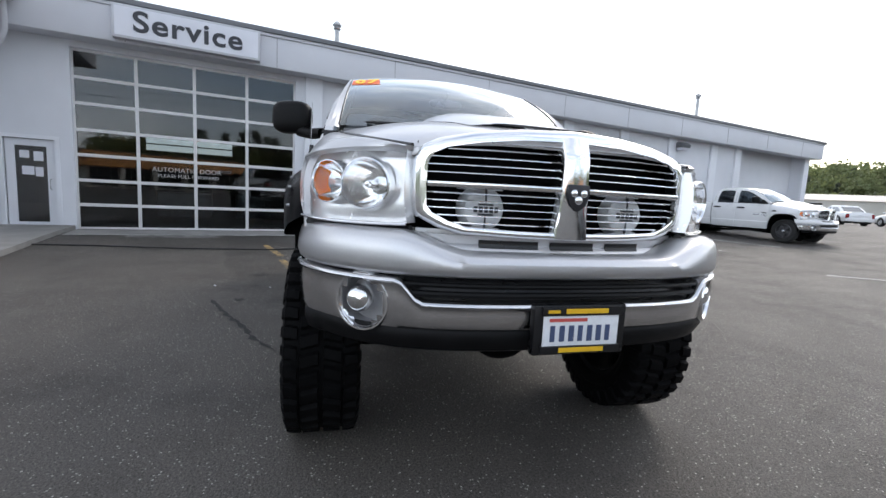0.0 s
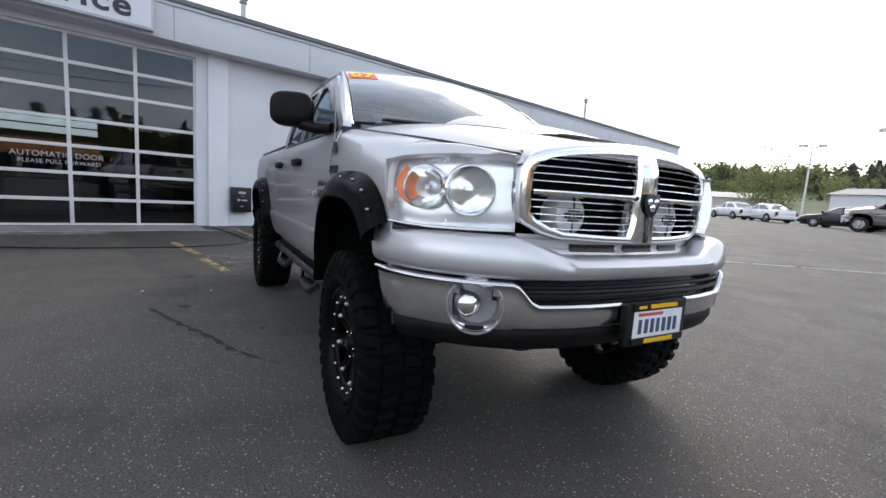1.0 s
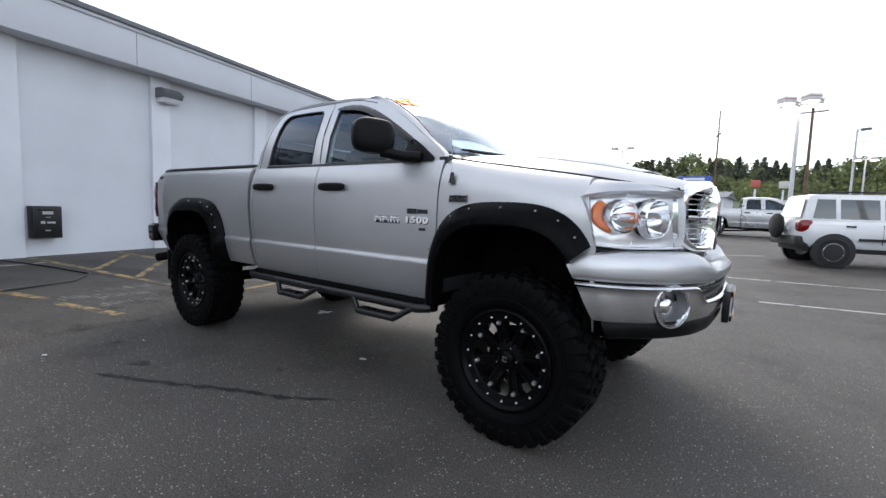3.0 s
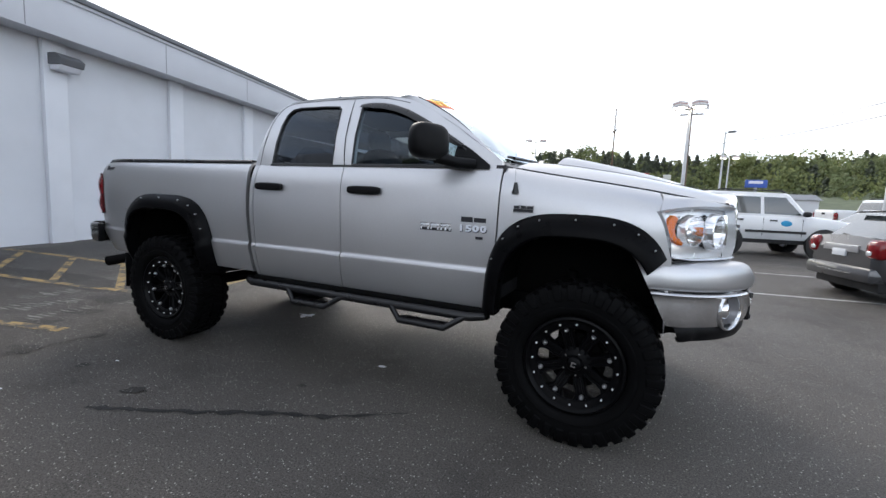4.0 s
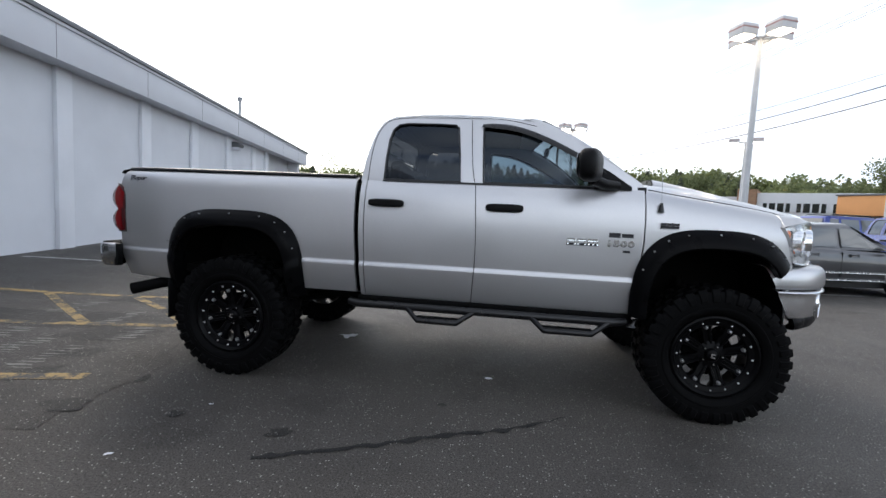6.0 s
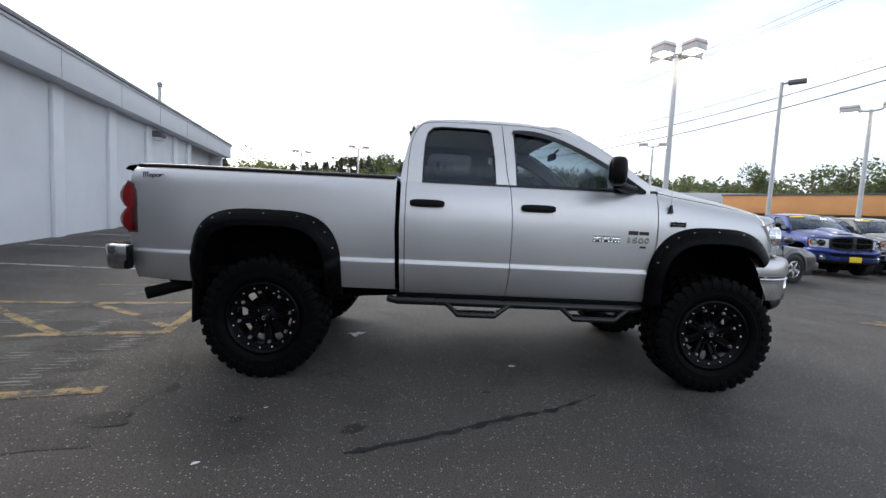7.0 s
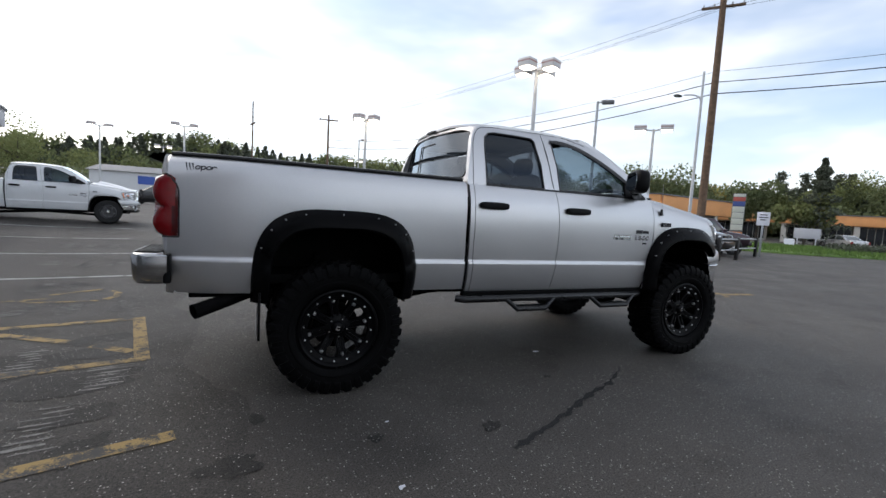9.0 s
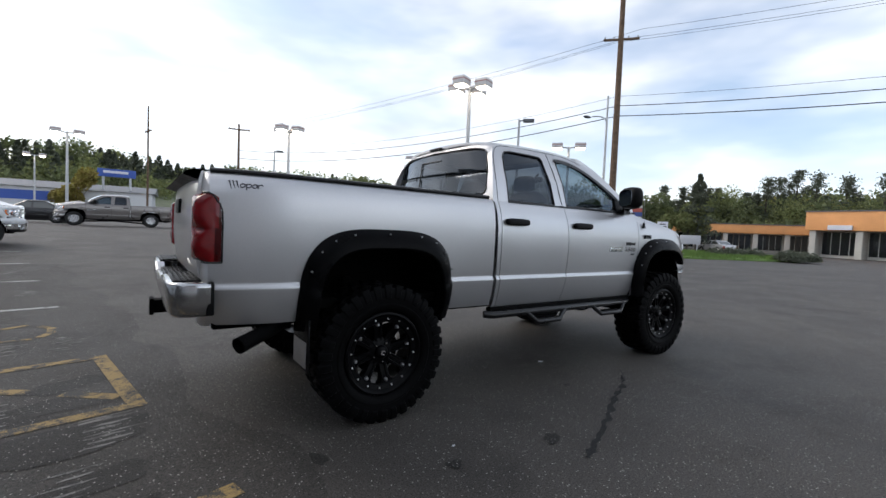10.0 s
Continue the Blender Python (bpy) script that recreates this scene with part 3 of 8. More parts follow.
seam_y = smooth_table([(-0.60, 0.845), (-0.45, 0.825), (-0.28, 0.805), (0.20, 0.775), (0.50, 0.705), (0.74, 0.600)])
seam_z = smooth_table([(-0.60, 1.598), (-0.45, 1.585), (-0.28, 1.560), (0.20, 1.494), (0.50, 1.448), (0.76, 1.405)])


def fender_point(sg, x, z_low, v):
    """v from 0 to 1 up the flank (to 1.24 m), from 1 to 2 over the rounded shoulder to the bonnet seam."""
    hw = fender_half(x)
    if v <= 1:
        z = max(0.70 + (1.24 - 0.70) * v, z_low)
        k = (z - 0.70) / 0.54
        return (x, sg * (hw - 0.03 * (1 - k) ** 2), z)
    a = (v - 1) * math.pi / 2
    zt, yt = seam_z(x), seam_y(x)
    return (x, sg * (yt + (hw - yt) * math.cos(a) ** 0.75), 1.24 + (zt - 1.24) * math.sin(a) ** 0.85)


hood_mid = smooth_table([(-0.50, 1.672), (-0.20, 1.655), (0.20, 1.598), (0.50, 1.540), (0.70, 1.497), (0.86, 1.452)])


def hood_z(x, y):
    u = min(1.0, abs(y) / seam_y(x))
    return seam_z(x) + (hood_mid(x) - seam_z(x)) * (1 - u**3.6)


def nose_x(y):
    """Plan of the grille's face."""
    return 0.845 - 0.105 * (abs(y) / 0.59) ** 2.2


def front_half(sg):
    side = "near" if sg < 0 else "far"
    # front fender
    bm = B()
    rows = []
    for i in range(49):
        c = i / 48
        row = []
        for v in np.concatenate([np.linspace(0, 1, 14), np.linspace(1, 2, 13)[1:]]):
            z_guess = 0.70 + 0.54 * min(v, 1) if v <= 1 else 1.24 + 0.2 * (v - 1)
            x_end = 0.438 - 0.30 * max(0.0, min(z_guess, 1.39) - 1.13)
            x = SEAM_FRONT(z_guess) + 0.008 + c * (x_end - SEAM_FRONT(z_guess) - 0.008)
            row.append(fender_point(sg, x, arch_height(x, *FRONT_ARCH), v))
        rows.append(row)
    grid(bm, rows, flange=(0, -sg * 0.025, -0.01))
    fender = part("front_fender", bm, PAINT, truck, sharp=50)
    # brow of the fender over the headlamp
    top = [(x, sg * seam_y(x), seam_z(x)) for x in np.linspace(0.368, 0.745, 15)]
    brow_edge = curve([(0.365, sg * 0.985, 1.372), (0.455, sg * 0.930, 1.390), (0.565, sg * 0.825, 1.402), (0.665, sg * 0.715, 1.404), (0.748, sg * 0.618, 1.396)], 14)
    bm = B()
    rows = []
    for a, b in zip(top, brow_edge):
        a, b = Vector(a), Vector(b)
        mid = (a + b) / 2 + Vector((0.01, sg * 0.02, 0.022 * min(1, (a - b).length / 0.15)))
        rows.append([Vector(p) for p in curve([a, mid, b], 8)])
    grid(bm, rows, flange=(-0.01, -sg * 0.01, -0.015))
    part("headlamp_brow", bm, PAINT, truck)
    # badges and aerial on the fender
    bm = B()
    for k, (x, z, w) in enumerate([(-0.395, 1.352, 0.03), (-0.355, 1.352, 0.03), (-0.315, 1.352, 0.035), (-0.355, 1.332, 0.115)]):
        box(bm, (x - w / 2, sg * 0.998, z - 0.008), (x + w / 2, sg * 1.012, z + 0.008), bev=0.002)
    part("fender_badge", bm, DECAL, fender, "small dark engine badge")
    if sg < 0:
        bm = B()
        lathe(bm, [(0.0, 0.05), (0.010, 0.05), (0.016, 0.01), (0.022, -0.012), (0.0, -0.012)], 14, pose(-0.415, -0.985, 1.445, 90))
        part("aerial_base", bm, TRIM, fender)
        bm = B()
        tube(bm, [(-0.415, -0.99, 1.45), (-0.42, -0.988, 1.60), (-0.43, -0.985, 1.74)], 0.0017, 6)
        part("aerial", bm, GALV, fender, "thin steel whip aerial")

    # headlamp: reflector box, two bowls, amber corner, clear lens
    low_edge = curve([(0.435, sg * 0.985, 1.134), (0.53, sg * 0.920, 1.126), (0.625, sg * 0.805, 1.124), (0.705, sg * 0.70, 1.126), (0.762, sg * 0.612, 1.130)], 14)
    bm = B()
    rows = []
    for a, b in zip(brow_edge, low_edge):
        a, b = Vector(a) + Vector((0, 0, -0.006)), Vector(b)
        out = Vector((0.7, sg * 0.7, 0)) * 0.018
        rows.append([Vector(p) for p in curve([a, a.lerp(b, 0.3) + out, a.lerp(b, 0.7) + out, b], 10)])
    grid(bm, rows)
    lamp = part("headlamp", bm, LENS, truck, "clear headlamp with chrome bowls and an amber crescent")
    lamp.visible_shadow = False
    # bright liner behind the lens, open where the bowls look through it
    bowls = [(Vector((0.645, sg * 0.748, 1.265)), 0.091, 26), (Vector((0.522, sg * 0.876, 1.270)), 0.078, 38)]
    aims = [Matrix.Translation(c) @ Matrix.Rotation(radians(90 + sg * turn), 4, "Z") for c, r, turn in bowls]
    bm = B()
    fine = [[p + Vector((-0.045, -sg * 0.040, 0)) for p in curve(row, 30)] for row in zip(*[curve(list(col), 42) for col in zip(*rows)])]
    for i, row in enumerate(fine):
        for j, p in enumerate(row):
            k = 0.012 * math.sin(math.pi * j / 30) ** 2
            row[j] = p + Vector((-k * 0.75, sg * -k * 0.65, 0))
    liner = grid(bm, fine)

    def in_bowl(q):
        for m, (c, r, turn) in zip(aims, bowls):
            d = m.inverted() @ q
            if math.hypot(d.x, d.z) < r * 1.0:
                return True
        return False

    bmesh.ops.delete(bm, geom=[f for f in liner if in_bowl(f.calc_center_median())], context="FACES")
    for rim_a, rim_b in ((fine[0], rows[0]), (fine[-1], rows[-1])):
        grid(bm, [[Vector(p) for p in curve(rim_b, 30)], rim_a])
    for k in (0, -1):
        grid(bm, [[Vector(p) for p in curve([row[k] for row in rows], 42)], [row[k] for row in fine]])
    part("reflector_housing", bm, LAMP_SHELL, lamp, "chrome lined lamp housing")
    for m, (c, r, turn) in zip(aims, bowls):
        main = r > 0.085
        shell = [(0.0, 0.085), (r * 0.35, 0.074), (r * 0.7, 0.042), (r * 0.90, 0.004), (r * 0.96, -0.014)]
        bm = B()
        lathe(bm, shell, 40, m)
        bowl = part("lamp_bowl", bm, REFLECTOR, lamp, "round bright reflector bowl", sharp=30)
        if not main:
            bm = B()
            mid = math.pi if sg < 0 else 0.0
            lathe(bm, [(r * 0.62, 0.042), (r * 0.74, 0.026), (r * 0.86, 0.000), (r * 0.93, -0.014)], 16, m, a0=mid - 0.85, a1=mid + 0.85)
            part("amber_reflector", bm, LAMP_AMBER, bowl, "amber turn signal reflector")
        bm = B()
        lathe(bm, [(r * 0.95, -0.004), (r * 0.96, -0.022), (r * 1.0, -0.028), (r * 1.06, -0.024), (r * 1.08, -0.004), (r * 1.13, 0.02)], 40, m)
        part("bowl_ring", bm, CHROME, bowl, "bright chrome bowl ring")
        bm = B()
        if main:
            lathe(bm, [(0.0, -0.002), (r * 0.10, 0.0), (r * 0.17, 0.012), (r * 0.17, 0.078)], 16, m)
            part("bulb_shield", bm, CHROME, bowl)
        else:
            lathe(bm, [(0.0, 0.018), (r * 0.10, 0.022), (r * 0.13, 0.036), (r * 0.08, 0.078)], 14, m)
            part("bulb", bm, LAMP_SHELL, bowl)
    # amber crescent round the outer side of the small bowl, lying on the liner
    near = [aims[1].inverted() @ Vector(p) for row in fine for p in row]
    r = bowls[1][1]
    rows = []
    for a in np.linspace(-0.95, 0.72, 13):
        wide = (0.10 + 0.42 * step(a, -0.95, 0.0)) * (1 - 0.25 * step(a, 0.3, 0.72))
        row = []
        for k in (0.0, 0.33, 0.67, 1.0):
            q = r * (1.13 + wide * k)
            u, v = sg * q * math.cos(a), q * math.sin(a)
            y = min(near, key=lambda p: (p.x - u) ** 2 + (p.z - v) ** 2).y
            row.append(aims[1] @ Vector((u, y - 0.024 - 0.006 * math.sin(math.pi * k), v)))
        rows.append(row)
    bm = B()
    grid(bm, rows, flange=(-0.022, -sg * 0.018, 0))
    part("side_marker", bm, LAMP_AMBER, lamp, "amber side marker")
    bm = B()
    tube(bm, [p + Vector((0.004, sg * 0.004, -0.004)) for p in low_edge], 0.006, 8)
    part("lower_bezel", bm, CHROME_DULL, lamp)
    bm = B()
    tube(bm, [p + Vector((-0.02, -sg * 0.02, -0.028)) for p in low_edge], 0.020, 8)
    part("gap_seal", bm, TRIM, truck)

    # doors with windows
    seam = lambda z: -1.693 + 0.012 * max(0, 1.2 - z) + 0.022 * math.sin(math.pi * min(1.0, max(0.0, (z - 0.70) / 0.86)))  # noqa: E731
    side_panel("cab_corner", sg, lambda z: -2.555 + 0.04 * max(0.0, 1.2 - z) * (z > 0.0), lambda z: -2.517 + 0.03 * max(0.0, 1.2 - max(z, 0.66)), lambda x: 0.675, 1.578, cab_half, "narrow silver cab corner panel")
    for name, x0, x1, xh, label in (
        ("front_door", lambda z: seam(z) + 0.003, lambda z: SEAM_FRONT(z) - 0.001, -1.475, "silver front door with black handle and chrome script"),
        ("rear_door", lambda z: -2.511 + 0.03 * max(0.0, 1.2 - max(z, 0.66)), lambda z: seam(z) - 0.003, -2.345, "silver rear door with black handle and dark glass"),
    ):
        door = side_panel(name, sg, x0, x1, lambda x: 0.675, 1.578, cab_half, label)
        bm = B()
        blob(bm, (xh, sg * 1.000, 1.414), (0.135, 0.024, 0.029), 0.5, 32, 14)
        handle = part("door_handle", bm, PLASTIC, door, "black pull handle")
        bm = B()
        blob(bm, (xh + 0.005, sg * 0.993, 1.429), (0.112, 0.0255, 0.011), 0.5, 24, 8)
        part("handle_recess", bm, UNDER, handle)
        bm = B()
        b0, b1 = (-1.699, -0.65) if name == "front_door" else (-2.395, -1.701)
        prism(bm, [(b0, 1.577), (b1, 1.577), (b1, 1.590), (b0, 1.590)], lambda u, v, w: (u, sg * (0.934 - (v - 1.574) * 0.3 - w), v), 0.03)
        part("belt_moulding", bm, TRIM, door)
        if name == "front_door":
            bm = B()
            # plain chrome shapes, then the model figures
            for x, w, slots in ((-0.995, 0.060, 1), (-0.925, 0.060, 1), (-0.848, 0.072, 2)):
                box(bm, (x - w / 2, sg * 0.983, 1.208), (x + w / 2, sg * 0.9985, 1.226), bev=0.002)
                for k in range(slots + 1):
                    u = x - w / 2 + w * k / (slots + 0.0) * 0.80
                    box(bm, (u, sg * 0.983, 1.182), (u + w * 0.20, sg * 0.9985, 1.210), bev=0.002)
            part("chrome_script", bm, CHROME, door, "chrome model badge")
            bm = B()
            for x, w in ((-0.995, 0.060), (-0.925, 0.060), (-0.848, 0.072)):
                box(bm, (x - w / 2 - 0.004, sg * 0.983, 1.176), (x + w / 2 + 0.004, sg * 0.9950, 1.194), bev=0.001)
            part("script_backing", bm, DECAL, door, "dark edge behind the chrome badge")
            words("1500", 0.054, CHROME, door, Matrix.Translation((-0.668, sg * 0.9985, 1.203)) @ pose(0, 0, 0, 90, 0, 0 if sg < 0 else 180) @ Matrix.Diagonal((1.5, 1, 1, 1)), "model_number", 0.003, "chrome model figures", 1.2, 0.0025)
            words("1500", 0.054, DECAL, door, Matrix.Translation((-0.667, sg * 0.9945, 1.199)) @ pose(0, 0, 0, 90, 0, 0 if sg < 0 else 180) @ Matrix.Diagonal((1.5, 1, 1, 1)), "figure_backing", 0.002, "dark edge behind the chrome figures", 1.2, 0.0032)
            bm = B()
            box(bm, (-0.745, sg * 0.983, 1.243), (-0.668, sg * 0.9962, 1.276), bev=0.002)
            box(bm, (-0.660, sg * 0.983, 1.245), (-0.582, sg * 0.9962, 1.272), bev=0.002)
            part("dark_decal", bm, DECAL, door, "small dark engine decal")
            bm = B()
            box(bm, (-0.645, sg * 0.980, 1.140), (-0.598, sg * 0.9955, 1.157), bev=0.002)
            part("dark_decal", bm, DECAL, door, "small dark oval decal")
            # mirror on its sail
            bm = B()
            prism(bm, [(-0.86, 1.575), (-0.60, 1.575), (-0.60, 1.60), (-0.80, 1.745), (-0.84, 1.745)], lambda u, v, w: (u, sg * (0.915 - (v - 1.575) * 0.38 + 0.028 - w), v), 0.03, bev=0.006)
            part("mirror_sail", bm, PLASTIC, door)
            bm = B()
            swing = pose(-0.925, sg * 1.130, 1.718, 0, 0, sg * 24)
            blob(bm, (0, 0, 0), (0.066, 0.136, 0.108), 0.60, m=swing)
            mirror = part("door_mirror", bm, PLASTIC, truck, "large black door mirror")
            bm = B()
            tube(bm, [(-0.70, sg * 0.93, 1.602), (-0.80, sg * 1.0, 1.605), (-0.90, sg * 1.08, 1.632)], [0.034, 0.036, 0.04], 12)
            part("mirror_arm", bm, PLASTIC, mirror)
            bm = B()
            prism(bm, [(0.104 * c, 0.080 * s) for c, s in rounded(16)], lambda u, v, w: swing @ Vector((-0.0645 - w, u, v)), 0.004)
            part("mirror_glass", bm, MIRROR, mirror)
    # greenhouse side frame with its two window openings
    outline = [(-2.565, 1.575), (-2.548, 1.72), (-2.52, 1.86), (-2.492, 1.97), (-2.45, 2.05), (-2.37, 2.098), (-2.15, 2.116), (-1.85, 2.122), (-1.60, 2.118), (-1.42, 2.102), (-1.25, 2.062), (-1.06, 1.972), (-0.85, 1.848), (-0.69, 1.738), (-0.585, 1.668), (-0.53, 1.625), (-0.52, 1.575)]
    rear_hole = [(-2.388, 1.592), (-2.386, 1.75), (-2.379, 1.90), (-2.361, 1.985), (-2.322, 2.028), (-2.255, 2.040), (-2.0, 2.040), (-1.875, 2.034), (-1.852, 2.012), (-1.826, 1.80), (-1.806, 1.592)]
    front_hole = [(-1.638, 1.592), (-1.650, 1.80), (-1.662, 2.005), (-1.646, 2.036), (-1.54, 2.036), (-1.42, 2.018), (-1.28, 1.972), (-1.10, 1.885), (-0.92, 1.785), (-0.79, 1.705), (-0.745, 1.665), (-0.735, 1.592)]
    flank = lambda u, v, w: (u, sg * (0.921 - (v - 1.575) * 0.385 + 0.03 * math.sin(math.pi * (v - 1.575) / 0.52) - w), v)  # noqa: E731
    bm = B()
    ring_plate(bm, outline, [rear_hole, front_hole], flank, 0.05)
    side_frame = part("cab_side_frame", bm, PAINT, truck, "silver window surround")
    for line in ([(-1.699, 1.578), (-1.722, 1.70), (-1.742, 1.90), (-1.757, 2.085)], [(-2.512, 1.578), (-2.506, 1.75), (-2.490, 1.90), (-2.462, 1.99), (-2.415, 2.055), (-2.34, 2.082), (-2.15, 2.094), (-1.85, 2.100), (-1.60, 2.096), (-1.44, 2.080), (-1.27, 2.040)]):
        bm = B()
        tube(bm, [Vector(flank(q[0], q[1], 0.0005)) for q in curve(line, 24)], 0.003, 6)
        part("door_gap", bm, TRIM, side_frame)
    for name, hole, mat, label in (("rear_side_window", rear_hole, DARK_TINT, "dark tinted rear door glass"), ("front_side_window", front_hole, TINTED, "lightly tinted front door glass")):
        bm = B()
        cx, cz = sum(p[0] for p in hole) / len(hole), sum(p[1] for p in hole) / len(hole)
        big = [(cx + (u - cx) * 1.02, cz + (v - cz) * 1.03) for u, v in hole]
        pane(bm, big, lambda u, v, w: flank(u, v, 0.014 + w))
        side_glass = part(name, bm, mat, truck, label)
        side_glass.visible_shadow = False
        bm = B()
        loop = [Vector(flank(u, v, 0.004)) for u, v in hole]
        tube(bm, loop + loop[:1], 0.0085, 6, caps=False)
        part("window_seal", bm, TRIM, side_glass)
    # stick-on rain visor along the front window's top edge
    bm = B()
    edge = [(-1.672, 1.99), (-1.670, 2.045), (-1.58, 2.052), (-1.44, 2.038), (-1.28, 1.99), (-1.10, 1.905), (-0.92, 1.805), (-0.80, 1.732)]
    rows = []
    for i, p in enumerate(curve(edge[1:], 24)):
        k = min(1, 0.35 + i / 8, 0.35 + (24 - i) / 4)
        rows.append([Vector(flank(p[0], p[1] + 0.004, -0.004)), Vector(flank(p[0] - 0.004, p[1] - 0.010, -0.016)), Vector(flank(p[0] - 0.010, p[1] - 0.014 - 0.026 * k, -0.013))])
    grid(bm, rows, flange=(0, -sg * 0.004, 0))
    part("window_visor", bm, TRIM, truck, "dark stick-on rain visor")
    # bed side, flares, liners
    bed = side_panel("bed_side", sg, lambda z: -4.623 + (0.05 if z < 0.75 else 0.0), lambda z: -2.590 + 0.04 * max(0.0, 1.2 - z), lambda x: max(0.722, arch_height(x, *REAR_ARCH)), 1.60, bed_half, "silver pickup bed side")
    bm = B()
    on_bed = lambda u, v: (u, sg * (half(v, bed_half) - tail_in(u, v) + 0.002), v)  # noqa: E731
    for i in range(3):
        u = -4.527 + 0.018 * i
        tube(bm, [on_bed(u - 0.006, 1.545), on_bed(u, 1.549), on_bed(u + 0.003, 1.525), on_bed(u + 0.008, 1.502 + 0.004 * i)], [0.0025, 0.0040, 0.0034, 0.0012], 6)
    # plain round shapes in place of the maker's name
    for i in range(4):
        cx = -4.462 + 0.031 * i
        tube(bm, [on_bed(cx + 0.0120 * math.cos(a) + 0.003 * math.sin(a), 1.524 + 0.0105 * math.sin(a)) for a in np.linspace(0.4, 2 * math.pi + 0.4 if i < 3 else math.pi, 17)], 0.0034, 5)
        if i:
            tube(bm, [on_bed(cx - 0.0120 if i != 2 else cx + 0.0120, v) for v in (1.534, 1.514 if i != 1 else 1.500)], 0.0030, 5)
    part("claw_decal", bm, DECAL, bed, "dark parts-maker decal")
    for nm, (cx, w, top, bot, p), (w2, top2) in (("front_flare", (-0.05, 0.525, 1.328, 0.70, 3.0), (0.425, 1.200)), ("rear_flare", (REAR, 0.578, 1.308, 0.66, 3.5), (0.465, 1.180))):
        bm = B()
        rows = []
        for i in range(61):
            k = i / 60
            xo, zo = arch(cx, w, top, bot, p, k)
            if nm == "front_flare" and k > 0.5 and zo < 1.105:
                break
            xi, zi = arch(cx, w2, top2, bot, p, k)
            hw = min(half(min(zo, 1.5), bed_half), 1.0) if nm == "rear_flare" else fender_half(xo) - 0.004 * (zo < 0.9)
            row = []
            for f, out in ((0.0, -0.01), (0.0, 0.012), (0.18, 0.040), (0.42, 0.066), (0.7, 0.080), (0.93, 0.084), (1.0, 0.078), (1.0, 0.05), (1.02, -0.03)):
                row.append((xo + (xi - xo) * f, sg * (hw + out), zo + (zi - zo) * f))
            rows.append(row)
        grid(bm, rows)
        flare = part(nm, bm, FLARE, truck, "black pocket-style fender flare with steel bolts")
        bolt = None
        for k in (0.14, 0.24, 0.33, 0.42, 0.5, 0.58, 0.67, 0.76, 0.86):
            xo, zo = arch(cx, w, top, bot, p, k)
            if nm == "front_flare" and k > 0.5 and zo < 1.12:
                continue
            xi, zi = arch(cx, w2, top2, bot, p, k)
            x, z = xo + (xi - xo) * 0.24, zo + (zi - zo) * 0.24
            m = Matrix.Translation((x, sg * (fender_half(0) + 0.044), z)) @ Matrix.Rotation(math.pi if sg > 0 else 0, 4, "Z")
            if bolt is None:
                bm = B()
                lathe(bm, [(0.0, -0.008), (0.004, -0.0075), (0.0055, -0.004), (0.0058, 0.006)], 10)
                bolt = part("flare_bolt", bm, FLARE_BOLT, flare)
                bolt.matrix_basis = m
            else:
                again(bolt, flare, m)
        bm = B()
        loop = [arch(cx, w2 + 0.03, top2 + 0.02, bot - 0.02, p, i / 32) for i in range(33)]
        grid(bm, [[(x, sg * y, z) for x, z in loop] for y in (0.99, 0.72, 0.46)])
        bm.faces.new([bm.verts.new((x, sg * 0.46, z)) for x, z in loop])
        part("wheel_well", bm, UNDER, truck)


def rounded(n, p=0.55):
    """A squared circle of radius 1."""
    out = []
    for k in range(n * 2):
        c, s = math.cos(math.pi * k / n), math.sin(math.pi * k / n)
        out.append((math.copysign(abs(c) ** p, c), math.copysign(abs(s) ** p, s)))
    return out


def blob(bm, c, r, p=1.0, nu=24, nv=14, m=None):
    """A rounded block (p < 1 is boxier), centre c, radii r."""
    rows = []
    for j in range(nv + 1):
        b = -math.pi / 2 + math.pi * j / nv
        cb, sb = max(0.0, math.cos(b)) ** p, math.copysign(abs(math.sin(b)) ** p, math.sin(b))
        row = []
        for k in range(nu + 1):
            a = 2 * math.pi * k / nu
            ca, sa = math.cos(a), math.sin(a)
            v = Vector((c[0] + r[0] * cb * math.copysign(abs(ca) ** p, ca), c[1] + r[1] * cb * math.copysign(abs(sa) ** p, sa), c[2] + r[2] * sb))
            row.append(m @ v if m is not None else v)
        rows.append(row)
    return grid(bm, rows)


for sign in (-1, 1):
    front_half(sign)

# bonnet
bm = B()
rows = []
for i in range(31):
    v = i / 30
    row = []
    for k in range(41):
        u = -1 + k / 20
        x0, x1 = -0.40 - 0.07 * u * u, 0.835 - 0.095 * abs(u) ** 2.2
        x = x0 + (x1 - x0) * v
        y = u * (seam_y(x) - 0.006)
        row.append((x, y, hood_z(x, y) - 0.012 * max(0, (v - 0.94) / 0.06) ** 2))
    rows.append(row)
grid(bm, rows, flange=(-0.005, 0, -0.025))
hood = part("bonnet", bm, PAINT, truck, "silver bonnet with raised air scoop", sharp=60)
for sg in (-1, 1):
    bm = B()
    tube(bm, [(x, sg * seam_y(x), seam_z(x) + 0.003) for x in np.linspace(-0.46, 0.745, 30)], 0.007, 6)
    part("bonnet_seam", bm, TRIM, hood)
